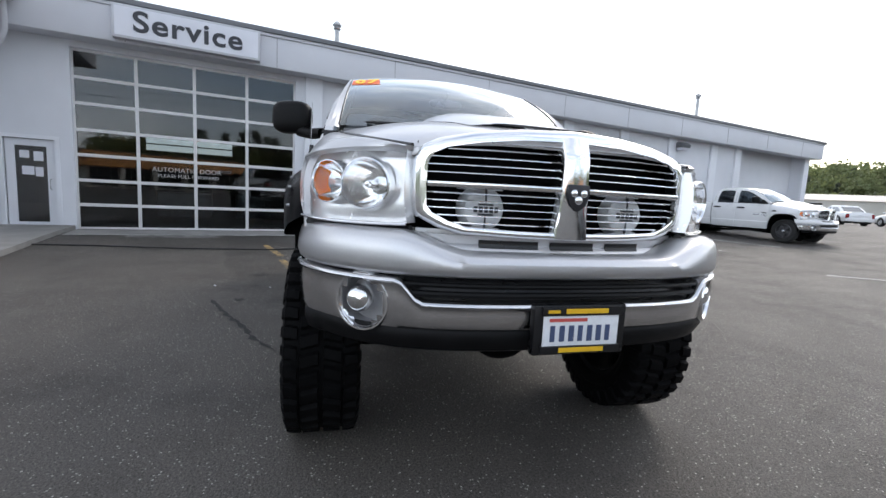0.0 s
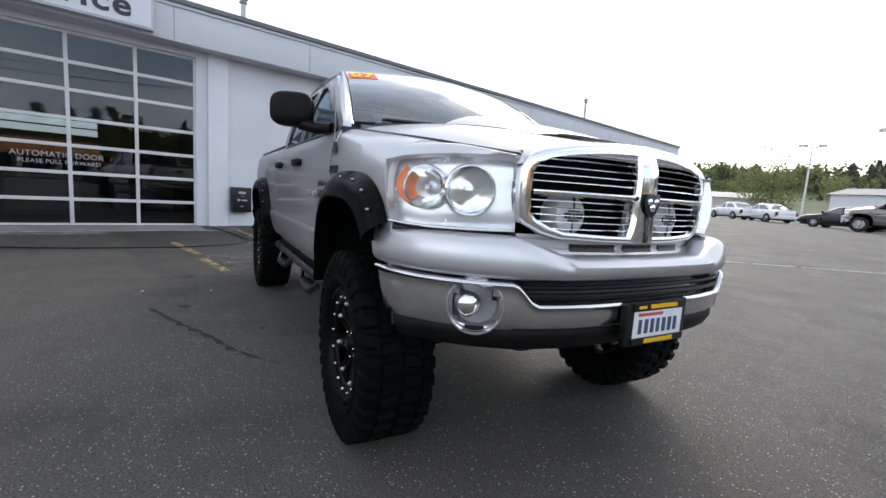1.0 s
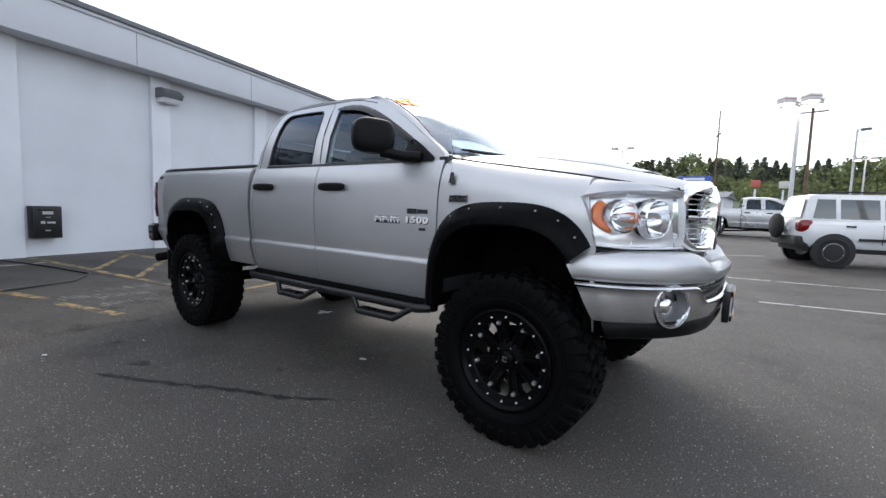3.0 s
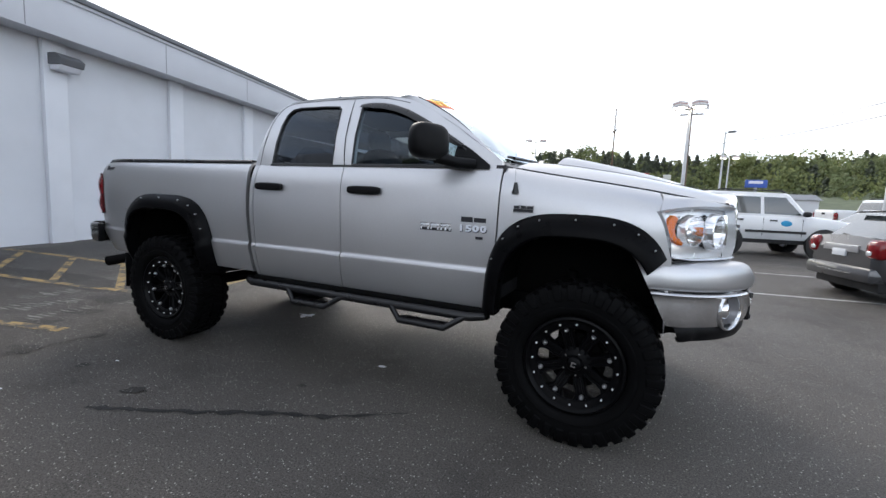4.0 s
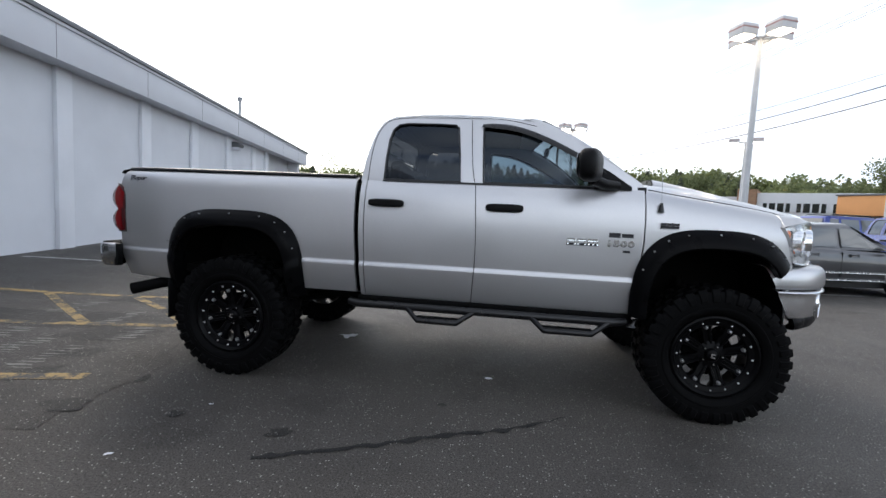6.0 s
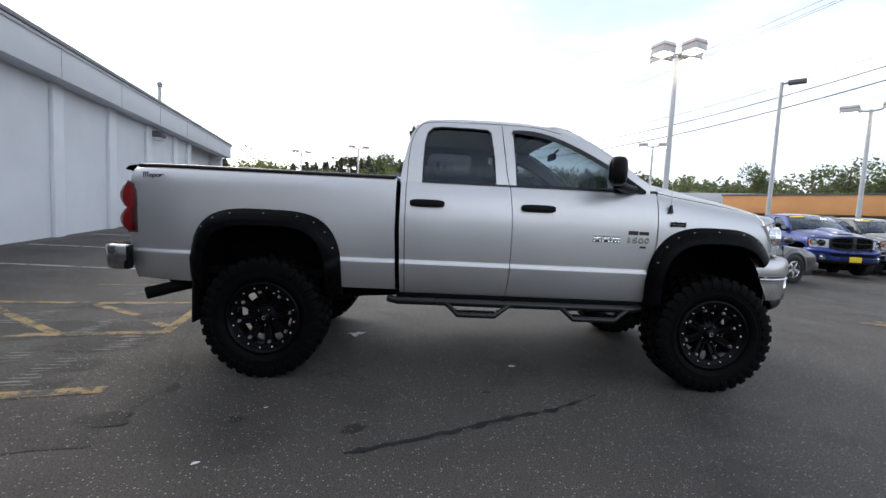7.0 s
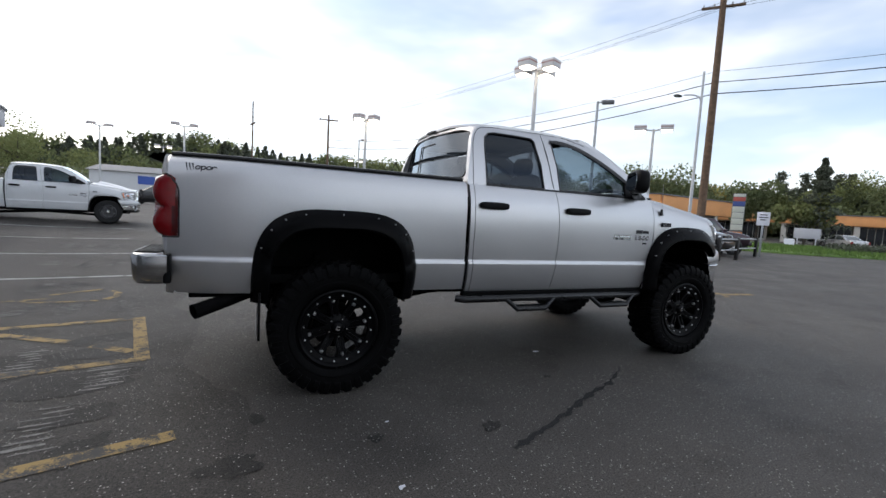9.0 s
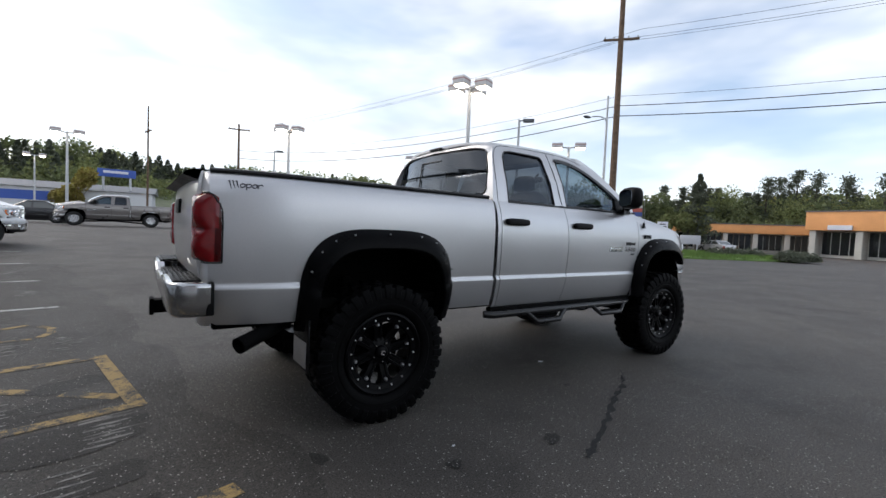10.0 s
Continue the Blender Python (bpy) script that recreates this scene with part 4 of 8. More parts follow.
# scoop: a raised bulge, open to the front
bm = B()
rows = []
for i in range(25):
    x = 0.53 - 0.77 * i / 24
    row = []
    for k in range(33):
        u = -1 + k / 16
        y = u * (0.30 + 0.07 * (0.53 - x) / 0.77)
        rise = (0.016 + 0.054 * ((0.53 - x) / 0.77) ** 0.9) * (1 - abs(u) ** 3.2)
        row.append((x - 0.05 * abs(u) ** 2, y, hood_z(x - 0.05 * u * u, y) + 0.003 + rise))
    rows.append(row)
grid(bm, rows)
part("air_scoop", bm, PAINT, hood, "raised silver scoop with dark mouth", sharp=60)
bm = B()
mouth = [(0.500 - 0.05 * (y / 0.30) ** 2, y) for y in np.linspace(-0.21, 0.21, 17)]
grid(bm, [[(x + 0.034, y, hood_z(x, y) + 0.006) for x, y in mouth], [(x + 0.030, y, hood_z(x, y) + 0.017 * (1 - abs(y / 0.30) ** 3.2)) for x, y in mouth]])
part("scoop_mouth", bm, TRIM, hood, "black scoop mouth")
bm = B()
tail = [(-0.250 - 0.05 * (y / 0.37) ** 2, y) for y in np.linspace(-0.33, 0.33, 17)]
grid(bm, [[(x, y, hood_z(x, y) + 0.004) for x, y in tail], [(x, y, hood_z(x, y) + 0.066 * (1 - abs(y / 0.37) ** 3.2)) for x, y in tail]])
part("scoop_vent", bm, TRIM, hood, "black rear vent of the scoop")
# cowl panel and wipers
bm = B()
rows = []
for k in range(33):
    u = -1 + k / 16
    y = 0.80 * u
    xa, xb = -0.415 - 0.07 * u * u, -0.47 - 0.14 * u * u
    rows.append([(xa, y, hood_z(xa, y) - 0.03), ((xa + xb) / 2, y, 1.642 - 0.02 * u * u), (xb - 0.02, y, 1.652 - 0.01 * u * u)])
grid(bm, rows)
part("cowl", bm, TRIM, truck, "black wiper cowl")
for y0, y1 in ((-0.66, -0.02), (-0.05, 0.58)):
    bm = B()
    tube(bm, [(-0.47 - 0.14 * (y / 0.8) ** 2, y, 1.685 - 0.012 * (y / 0.8) ** 2) for y in np.linspace(y0, y1, 12)], 0.009, 6)
    tube(bm, [(-0.455 - 0.14 * (y / 0.8) ** 2, y, 1.672 + 0.02 * abs(y - y0)) for y in np.linspace(y0 + 0.05, y1 - 0.2, 6)], 0.012, 6)
    part("wiper", bm, TRIM, truck)

# windscreen, roof, rear glass
ws_base = lambda u: Vector((-0.475 - 0.145 * u * u, 0.855 * u, 1.662 - 0.012 * u * u))  # noqa: E731
ws_top = lambda u: Vector((-1.13 - 0.10 * u * u, 0.742 * u, 2.128 - 0.045 * u * u))  # noqa: E731
bm = B()
grid(bm, [[ws_base(u).lerp(ws_top(u), v) + Vector((0.02, 0, 0.035)) * math.sin(math.pi * v) for u in np.linspace(-0.975, 0.975, 29)] for v in np.linspace(0, 1, 13)])
screen = part("windscreen", bm, WINDSHIELD, truck, "curved windscreen with an orange price sticker")
screen.visible_shadow = False
for sg in (-1, 1):
    bm = B()
    rows = []
    for v in np.linspace(-0.04, 1.02, 17):
        a = ws_base(sg * 0.965).lerp(ws_top(sg * 0.965), v) + Vector((0.02, 0, 0.035)) * math.sin(math.pi * max(0, min(1, v)))
        z = a.z
        xo = float(np.interp(z, [1.60, 1.668, 1.738, 1.848, 1.972, 2.062, 2.102], [-0.50, -0.585, -0.69, -0.85, -1.06, -1.25, -1.42]))
        o = Vector((xo, sg * (0.921 - (z - 1.575) * 0.385 + 0.03 * math.sin(math.pi * (z - 1.575) / 0.52)), z))
        rows.append([a + Vector((-0.01, 0, -0.02)), a, a.lerp(o, 0.5) + Vector((0.014, sg * 0.012, 0.008)), o + Vector((0, sg * 0.001, 0)), o + Vector((-0.03, -sg * 0.006, 0))])
    grid(bm, rows)
    part("windscreen_pillar", bm, PAINT, truck, "silver windscreen pillar")
    bm = B()
    tube(bm, [ws_base(sg * 0.968).lerp(ws_top(sg * 0.968), v) + Vector((0.02, 0, 0.036)) * math.sin(math.pi * v) for v in np.linspace(0, 1, 13)], 0.007, 6)
    part("screen_seal", bm, TRIM, screen)
roof_mid = smooth_table([(-2.54, 2.118), (-2.45, 2.158), (-2.20, 2.188), (-1.90, 2.192), (-1.55, 2.182), (-1.30, 2.158), (-1.12, 2.126)])
bm = B()
rows = []
for i in range(31):
    v = i / 30
    row = []
    for k in range(37):
        u = -1 + k / 18
        xf, xr = -1.125 - 0.10 * (u * 0.965) ** 2, -2.530 + 0.100 * u * u
        x = xf + (xr - xf) * v
        edge = float(np.interp(x, [-2.45, -2.37, -2.15, -1.85, -1.60, -1.42, -1.24], [2.055, 2.100, 2.118, 2.124, 2.120, 2.104, 2.078]))
        a = abs(u)
        y = 0.724 * u
        row.append((x, y, edge - 0.004 + (roof_mid(x) - edge) * (1 - a**3.0)))
    rows.append(row)
grid(bm, rows, flange=(0, 0, -0.02))
part("roof", bm, PAINT, truck, "silver cab roof", sharp=60)
rear_x = lambda y, z: -2.585 + (z - 1.575) * (0.10 + 0.11 * (abs(y) / 0.75) ** 2) + 0.050 * (abs(y) / 0.75) ** 2  # noqa: E731
hole = [((0.735 - 0.045 * s) * c, 1.845 + 0.222 * s) for c, s in rounded(14, 0.24)]
outer = [(-0.915, 1.20), (-0.3, 1.20), (0.3, 1.20), (0.915, 1.20), (0.925, 1.575), (0.86, 1.75), (0.785, 1.95), (0.725, 2.085), (0.4, 2.125), (0.0, 2.14), (-0.4, 2.125), (-0.725, 2.085), (-0.785, 1.95), (-0.86, 1.75), (-0.925, 1.575)]
bm = B()


def to_edge(y, z, loop, cy=0.0, cz=1.80):
    """Where the ray from the window's middle through (y, z) meets the cab's outline."""
    dy, dz = y - cy, z - cz
    best = 9.0
    for (a, b), (c, d) in zip(loop, [*loop[1:], loop[0]]):
        den = dy * (d - b) - dz * (c - a)
        if abs(den) > 1e-9:
            k = ((a - cy) * (d - b) - (b - cz) * (c - a)) / den
            m = ((a - cy) * dz - (b - cz) * dy) / den
            if k > 0 and -1e-6 <= m <= 1 + 1e-6:
                best = min(best, k)
    return cy + dy * best, cz + dz * best


rows = []
for y, z in [*hole, hole[0]]:
    ey, ez = to_edge(y, z, outer)
    rows.append([(rear_x(y, z) + 0.03, y, z), *[(rear_x(y + (ey - y) * f, z + (ez - z) * f) + 0.02 * f**4, y + (ey - y) * f, z + (ez - z) * f) for f in (0, 0.25, 0.5, 0.75, 1)]])
grid(bm, rows)
part("cab_back", bm, PAINT, truck)
bm = B()
pane(bm, [(y * 1.01, 1.845 + (z - 1.845) * 1.02) for y, z in hole], lambda u, v, w: (rear_x(u, v) + 0.010 + w, u, v), cols=24)
back_glass = part("rear_window", bm, DARK_TINT, truck, "dark sliding rear window")
back_glass.visible_shadow = False
bm = B()
loop = [Vector((rear_x(y, z) - 0.002, y, z)) for y, z in hole]
tube(bm, loop + loop[:1], 0.007, 6, caps=False)
for y in (0.24,):
    tube(bm, [(rear_x(y, 1.65) - 0.002, y, 1.65), (rear_x(y, 2.02) - 0.002, y, 1.99)], 0.006, 6)
tube(bm, [(rear_x(0.24, 1.99) - 0.002, -0.10, 1.99), (rear_x(0.24, 1.99) - 0.002, 0.24, 1.99)], 0.006, 6)
part("slider_frame", bm, TRIM, back_glass)
bm = B()
blob(bm, (-2.530, 0, 2.112), (0.022, 0.11, 0.012), 0.6)
part("high_brake_lamp", bm, TRIM, truck)
# price sticker high on the screen
screen_at = lambda y, v: ws_base(y / 0.74).lerp(ws_top(y / 0.74), v) + Vector((0.02, 0, 0.035)) * math.sin(math.pi * v)  # noqa: E731
bm = B()
grid(bm, [[screen_at(y, v) + Vector((0.0015, 0, 0.002)) for y in np.linspace(-0.705, -0.515, 7)] for v in (0.76, 0.85, 0.95)])
sticker = part("year_sticker", bm, STICKER, screen, "orange and yellow year sticker")
a, b, c = screen_at(-0.705, 0.852), screen_at(-0.515, 0.852), screen_at(-0.53, 0.95)
ex = (b - a).normalized()
ey = (c - screen_at(-0.53, 0.80)).normalized()
ez = ex.cross(ey).normalized()
mm = Matrix((ex, ez.cross(ex), ez)).transposed().to_4x4()
mm.translation = (a + b) / 2 + Vector((0.005, 0, 0.006))
words("07", 0.145, STICKER_YELLOW, screen, mm, "sticker_number", 0.001, space=1.2, bold=0.006)

# grille
right = [(0.0, 1.500), (0.20, 1.492), (0.38, 1.470), (0.50, 1.445), (0.565, 1.415), (0.593, 1.36), (0.597, 1.27), (0.592, 1.185), (0.575, 1.155), (0.50, 1.118), (0.42, 1.098), (0.2, 1.090), (0.0, 1.088)]
outer_g = right + [(-y, z) for y, z in right[-2:0:-1]]
right_in = [(0.0, 1.452), (0.20, 1.446), (0.36, 1.428), (0.47, 1.408), (0.522, 1.385), (0.540, 1.35), (0.543, 1.27), (0.540, 1.20), (0.52, 1.175), (0.46, 1.145), (0.40, 1.128), (0.2, 1.120), (0.0, 1.118)]
inner_g = right_in + [(-y, z) for y, z in right_in[-2:0:-1]]
fine_o = [p for i in range(len(outer_g)) for p in (outer_g[i], tuple((np.array(outer_g[i]) + np.array(outer_g[(i + 1) % len(outer_g)])) / 2))]
fine_i = [p for i in range(len(inner_g)) for p in (inner_g[i], tuple((np.array(inner_g[i]) + np.array(inner_g[(i + 1) % len(inner_g)])) / 2))]
bm = B()
rows = []
for o, i in zip(fine_o + fine_o[:1], fine_i + fine_i[:1]):
    row = []
    for f, d in ((0.0, -0.10), (0.0, -0.010), (0.06, 0.003), (0.3, 0.008), (0.6, 0.009), (0.92, 0.006), (1.0, -0.004), (1.0, -0.06)):
        y, z = o[0] + (i[0] - o[0]) * f, o[1] + (i[1] - o[1]) * f
        row.append((nose_x(y) + d - 0.06 * max(0, (z - 1.40)) / 0.1 * 0.5, y, z))
    rows.append(row)
grid(bm, rows)
grille = part("grille", bm, CHROME, truck, "large chrome crosshair grille with thin bars", sharp=60)
bm = B()
rows = []
for z in np.linspace(1.095, 1.472, 15):
    w = float(np.interp(z, [1.09, 1.2, 1.35, 1.49], [0.078, 0.064, 0.058, 0.060]))
    d = 0.014 + 0.008 * math.sin(math.pi * (z - 1.09) / 0.4) - 0.035 * max(0, (z - 1.40)) / 0.1
    rows.append([(nose_x(0) + e, f * w, z) for f, e in ((-1, -0.06), (-1, d - 0.02), (-0.85, d - 0.004), (-0.4, d + 0.006), (0, d + 0.008), (0.4, d + 0.006), (0.85, d - 0.004), (1, d - 0.02), (1, -0.06))])
grid(bm, rows)
part("centre_post", bm, CHROME, grille)
bm = B()
rows = []
for y in np.linspace(-0.545, 0.545, 41):
    rows.append([(nose_x(y) + d, y, 1.278 + h) for d, h in ((-0.05, 0.014), (0.004, 0.014), (0.014, 0.008), (0.016, 0.0), (0.012, -0.010), (-0.002, -0.015), (-0.05, -0.015))])
grid(bm, rows)
part("cross_bar", bm, CHROME, grille)
for z in (1.432, 1.406, 1.378, 1.350, 1.322, 1.248, 1.221, 1.194, 1.167, 1.140):
    reach = float(np.interp(z, [1.118, 1.128, 1.145, 1.175, 1.20, 1.35, 1.385, 1.408, 1.428, 1.446], [0.0, 0.40, 0.46, 0.52, 0.54, 0.54, 0.522, 0.47, 0.36, 0.20]))
    for sg in (-1, 1):
        bm = B()
        rows = [[(nose_x(y) - 0.012 + d, y, z + h) for d, h in ((-0.010, 0.0022), (0.003, 0.0022), (0.0055, 0.0), (0.003, -0.0028), (-0.010, -0.003))] for y in np.linspace(sg * 0.055, sg * reach, 13)]
        grid(bm, rows)
        part("grille_bar", bm, CHROME, grille)
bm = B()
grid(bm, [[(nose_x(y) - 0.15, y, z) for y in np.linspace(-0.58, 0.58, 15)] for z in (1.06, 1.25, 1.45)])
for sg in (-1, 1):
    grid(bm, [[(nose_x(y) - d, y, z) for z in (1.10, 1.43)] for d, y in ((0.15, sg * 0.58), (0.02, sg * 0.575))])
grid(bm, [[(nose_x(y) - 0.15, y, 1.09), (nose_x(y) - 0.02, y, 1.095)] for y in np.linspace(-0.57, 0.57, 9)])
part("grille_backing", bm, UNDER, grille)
bm = B()
prism(bm, [(-0.042, 1.300), (0.042, 1.300), (0.046, 1.262), (0.030, 1.222), (0.0, 1.200), (-0.030, 1.222), (-0.046, 1.262)], lambda u, v, w: (nose_x(0) + 0.034 + w, u, v), 0.008, bev=0.003)
part("shield_emblem", bm, DECAL, grille, "dark shield emblem with bright relief")
bm = B()
for y, z, r in ((-0.02, 1.268, 0.014), (0.02, 1.268, 0.014), (0.0, 1.243, 0.016)):
    blob(bm, (nose_x(0) + 0.042, y, z), (0.008, r, r), 0.9, 12, 8)
part("emblem_relief", bm, CHROME, grille)
for sg in (-1, 1):
    y = sg * 0.312
    bm = B()
    lathe(bm, [(0.0, -0.052), (0.05, -0.048), (0.078, -0.035), (0.088, -0.01), (0.088, 0.05), (0.05, 0.08), (0.0, 0.085)], 32, pose(0.705, y, 1.192, 0, 0, 90))
    lamp = part("driving_lamp", bm, LAMP_GREY, truck, "round grey covered driving lamp behind the grille")
    bm = B()
    for k in range(5):
        box(bm, (0.751, y - 0.047 + 0.021 * k, 1.180), (0.761, y - 0.047 + 0.021 * k + 0.013, 1.202))
    box(bm, (0.745, y - 0.003, 1.215), (0.757, y + 0.003, 1.272))
    box(bm, (0.745, y - 0.003, 1.112), (0.757, y + 0.003, 1.168))
    for z in (1.210, 1.172):
        box(bm, (0.747, y - 0.03, z - 0.003), (0.760, y + 0.03, z + 0.003))
    part("cover_marking", bm, LETTER, lamp)

# silver filler with dark slots under the grille
bm = B()
grid(bm, [[(nose_x(y) - 0.035 - d, y, z) for y in np.linspace(-0.60, 0.60, 25)] for z, d in ((1.112, 0.0), (1.085, 0.0), (1.060, 0.004), (1.040, -0.012), (1.018, -0.02))])
filler = part("grille_filler", bm, PAINT, truck, "silver panel with dark slots under the grille")
for y0, y1 in ((-0.34, -0.11), (-0.06, 0.13), (0.19, 0.36)):
    bm = B()
    grid(bm, [[(nose_x(y) - 0.031 - d, y, z) for y in np.linspace(y0, y1, 8)] for z, d in ((1.078, 0.0), (1.062, 0.003), (1.048, -0.004))], flange=(-0.012, 0, 0))
    part("filler_slot", bm, TRIM, filler)

# front bumper
half_plan = [(0.36, 0.990), (0.48, 0.972), (0.60, 0.920), (0.71, 0.830), (0.80, 0.715), (0.862, 0.59), (0.908, 0.40), (0.925, 0.20), (0.93, 0.0)]
plan = [np.array(p) for p in curve([(x, -y) for x, y in half_plan] + [(x, y) for x, y in half_plan[-2::-1]], 96)]


def along(i):
    d = plan[min(i + 1, 96)] - plan[max(i - 1, 0)]
    d = d / np.linalg.norm(d)
    return plan[i], np.array((d[1], -d[0]))


def bumper_skin(profile, lo=0, hi=96):
    rows = []
    for i in range(lo, hi + 1):
        p, o = along(i)
        lean = max(0.0, (0.60 - p[0]) / 0.24)  # the bumper's ends are cut on a slant
        rows.append([(p[0] + o[0] * d + lean * (0.08 - 0.15 * (z - 0.77) / 0.29), p[1] + o[1] * d, z) for d, z in profile(abs(p[1]))])
    return rows


def cover_profile(y):
    t = 1.032 + 0.070 * step(y, 0.39, 0.68)
    return [(-0.14, t + 0.006), (-0.060, t + 0.007), (-0.026, t + 0.004), (-0.004, t - 0.007), (0.009, t - 0.026), (0.018, 0.5 * t + 0.492), (0.021, 0.985), (0.014, 0.966), (-0.002, 0.954), (-0.04, 0.952)]


bm = B()
grid(bm, bumper_skin(cover_profile))
bumper = part("front_bumper", bm, PAINT, truck, "silver and chrome front bumper with fog lamps", sharp=60)


def chrome_profile(y):
    t = 0.868 + 0.078 * step(y, 0.565, 0.655)
    return [(-0.05, t), (0.004, t), (0.017, t - 0.004), (0.020, t - 0.012), (0.008, t - 0.024), (0.004, t - 0.034), *[(0.004 - 0.012 * f + 0.004 * math.sin(math.pi * f), t - 0.034 + (0.766 - t + 0.034) * f) for f in (0.15, 0.3, 0.45, 0.6, 0.75, 0.9)], (-0.012, 0.764), (-0.04, 0.760)]


bm = B()
faces = grid(bm, bumper_skin(chrome_profile))
FOG = [(0.762, sg * 0.765, 0.846) for sg in (-1, 1)]
gone = [f for f in faces if any((f.calc_center_median() - Vector(c)).length < 0.087 for c in FOG)]
bmesh.ops.delete(bm, geom=gone, context="FACES")
part("chrome_valance", bm, CHROME_DULL, bumper, "chrome lower bumper", sharp=60)
for c, sg in zip(FOG, (-1, 1)):
    m = Matrix.Translation(c) @ Matrix.Rotation(radians(90 + sg * 36), 4, "Z")
    bm = B()
    lathe(bm, [(0.112, 0.030), (0.111, 0.002), (0.107, -0.006), (0.101, -0.006), (0.097, 0.002), (0.095, 0.016)], 40, m)
    ringed = part("fog_lamp_bezel", bm, CHROME, bumper)
    bm = B()
    lathe(bm, [(0.110, 0.012), (0.096, 0.006), (0.090, 0.03), (0.080, 0.062), (0.0, 0.07)], 32, m)
    part("fog_lamp_recess", bm, FOG_RECESS, ringed)
    bm = B()
    mm = Matrix.Translation(Vector(c) + Vector((0.0, sg * 0.006, 0))) @ Matrix.Rotation(radians(90 + sg * 6), 4, "Z")
    lathe(bm, [(0.0, 0.005), (0.025, 0.008), (0.043, 0.018), (0.050, 0.032), (0.050, 0.07)], 28, mm)
    part("fog_lamp", bm, REFLECTOR, ringed, "round clear fog lamp")
# intake between the chrome and the cover
bm = B()
grid(bm, bumper_skin(lambda y: [(-0.03, 0.962), (-0.055, 0.93), (-0.055, 0.86)], 24, 72))
part("bumper_intake", bm, TRIM, bumper)
for z, r in ((0.925, 0.010), (0.893, 0.012)):
    bm = B()
    tube(bm, [(along(i)[0][0] - 0.012, along(i)[0][1], z) for i in range(28, 69)], r, 8)
    part("intake_bar", bm, PLASTIC, bumper)
bm = B()
grid(bm, bumper_skin(lambda y: [(-0.02, 0.768), (-0.012, 0.755), (-0.012, 0.72), (-0.03, 0.685), (-0.06, 0.672), (-0.16, 0.668)], 3, 93))
part("air_dam", bm, PLASTIC, bumper, "black plastic air dam")
# plain number plate in a yellow and black frame
bm = B()
box(bm, (0.935, -0.185, 0.690), (0.972, 0.185, 0.872), bev=0.006)
plate = part("plate_bracket", bm, TRIM, truck, "black bracket with plain number plate")
bm = B()
box(bm, (0.973, -0.152, 0.722), (0.978, 0.152, 0.842), bev=0.002)
part("plate", bm, PLATE_WHITE, plate)
bm = B()
box(bm, (0.972, -0.16, 0.836), (0.984, 0.16, 0.868), bev=0.002)
box(bm, (0.972, -0.16, 0.698), (0.984, 0.16, 0.726), bev=0.002)
part("plate_frame", bm, TRIM, plate)
for k, w in enumerate((0.018, 0.02, 0.02, 0.018, 0.02, 0.02, 0.018)):
    bm = B()
    box(bm, (0.978, -0.125 + 0.037 * k, 0.742), (0.981, -0.125 + 0.037 * k + w, 0.800))
    part("plate_mark", bm, PLATE_BLUE, plate)
bm = B()
box(bm, (0.978, -0.13, 0.814), (0.981, 0.02, 0.826))
part("plate_heading", bm, PLATE_RED, plate)
bm = B()
box(bm, (0.984, -0.07, 0.845), (0.987, 0.10, 0.862))
part("frame_mark", bm, PLATE_YELLOW, plate)
bm = B()
box(bm, (0.984, -0.14, 0.847), (0.987, -0.095, 0.858))
part("frame_mark", bm, PLATE_YELLOW, plate)
bm = B()
box(bm, (0.984, -0.09, 0.704), (0.987, 0.09, 0.721))
part("frame_mark", bm, PLATE_YELLOW, plate)

# bed: cover, tailgate, lamps, rear bumper
bm = B()
rows = []
for x in np.concatenate(([-4.606, -4.58, -4.53, -4.48, -4.42], np.linspace(-4.35, -2.60, 13))):
    end = 0.014 * step(x, -4.62, -4.55) - 0.014
    rows.append([(x, y * (1 - tail_in(x, 1.60) / 0.9), 1.614 + end + 0.014 * (1 - (y / 0.9) ** 2) + 0.003 * math.sin(x * 9)) for y in np.linspace(-0.90, 0.90, 15)])
grid(bm, rows, flange=(0, 0, -0.028))
part("bed_cover", bm, VINYL, truck, "black soft bed cover")
for sg in (-1, 1):
    bm = B()
    tube(bm, [(x, sg * (0.910 - tail_in(x, 1.60)), 1.604) for x in np.linspace(-4.612, -2.61, 24)], 0.016, 8)
    part("cover_rail", bm, TRIM, truck)
bm = B()
rows = []
for z in (0.99, 1.02, 1.10, 1.25, 1.40, 1.50, 1.55, 1.585, 1.60):
    d = 0.008 + 0.034 * max(0.0, math.sin(math.pi * (z - 0.98) / 0.62)) ** 0.6
    rows.append([(-4.662 - d + 0.02 * (abs(y) / 0.8) ** 4, y, z) for y in np.linspace(-0.80, 0.80, 25)])
grid(bm, rows, flange=(0.03, 0, 0))
gate = part("tailgate", bm, PAINT, truck, "silver tailgate with a lip spoiler")
bm = B()
rows = []
for y in np.linspace(-0.79, 0.79, 21):
    rows.append([(-4.600, y, 1.606), (-4.658, y, 1.612), (-4.723, y, 1.597), (-4.748, y, 1.572), (-4.703, y, 1.560), (-4.658, y, 1.545), (-4.643, y, 1.52)])
grid(bm, rows)
part("lip_spoiler", bm, PLASTIC, gate, "dark lip spoiler")
bm = B()
box(bm, (-4.718, -0.13, 1.36), (-4.690, 0.13, 1.46), bev=0.012)
part("gate_handle", bm, PLASTIC, gate, "black tailgate handle")
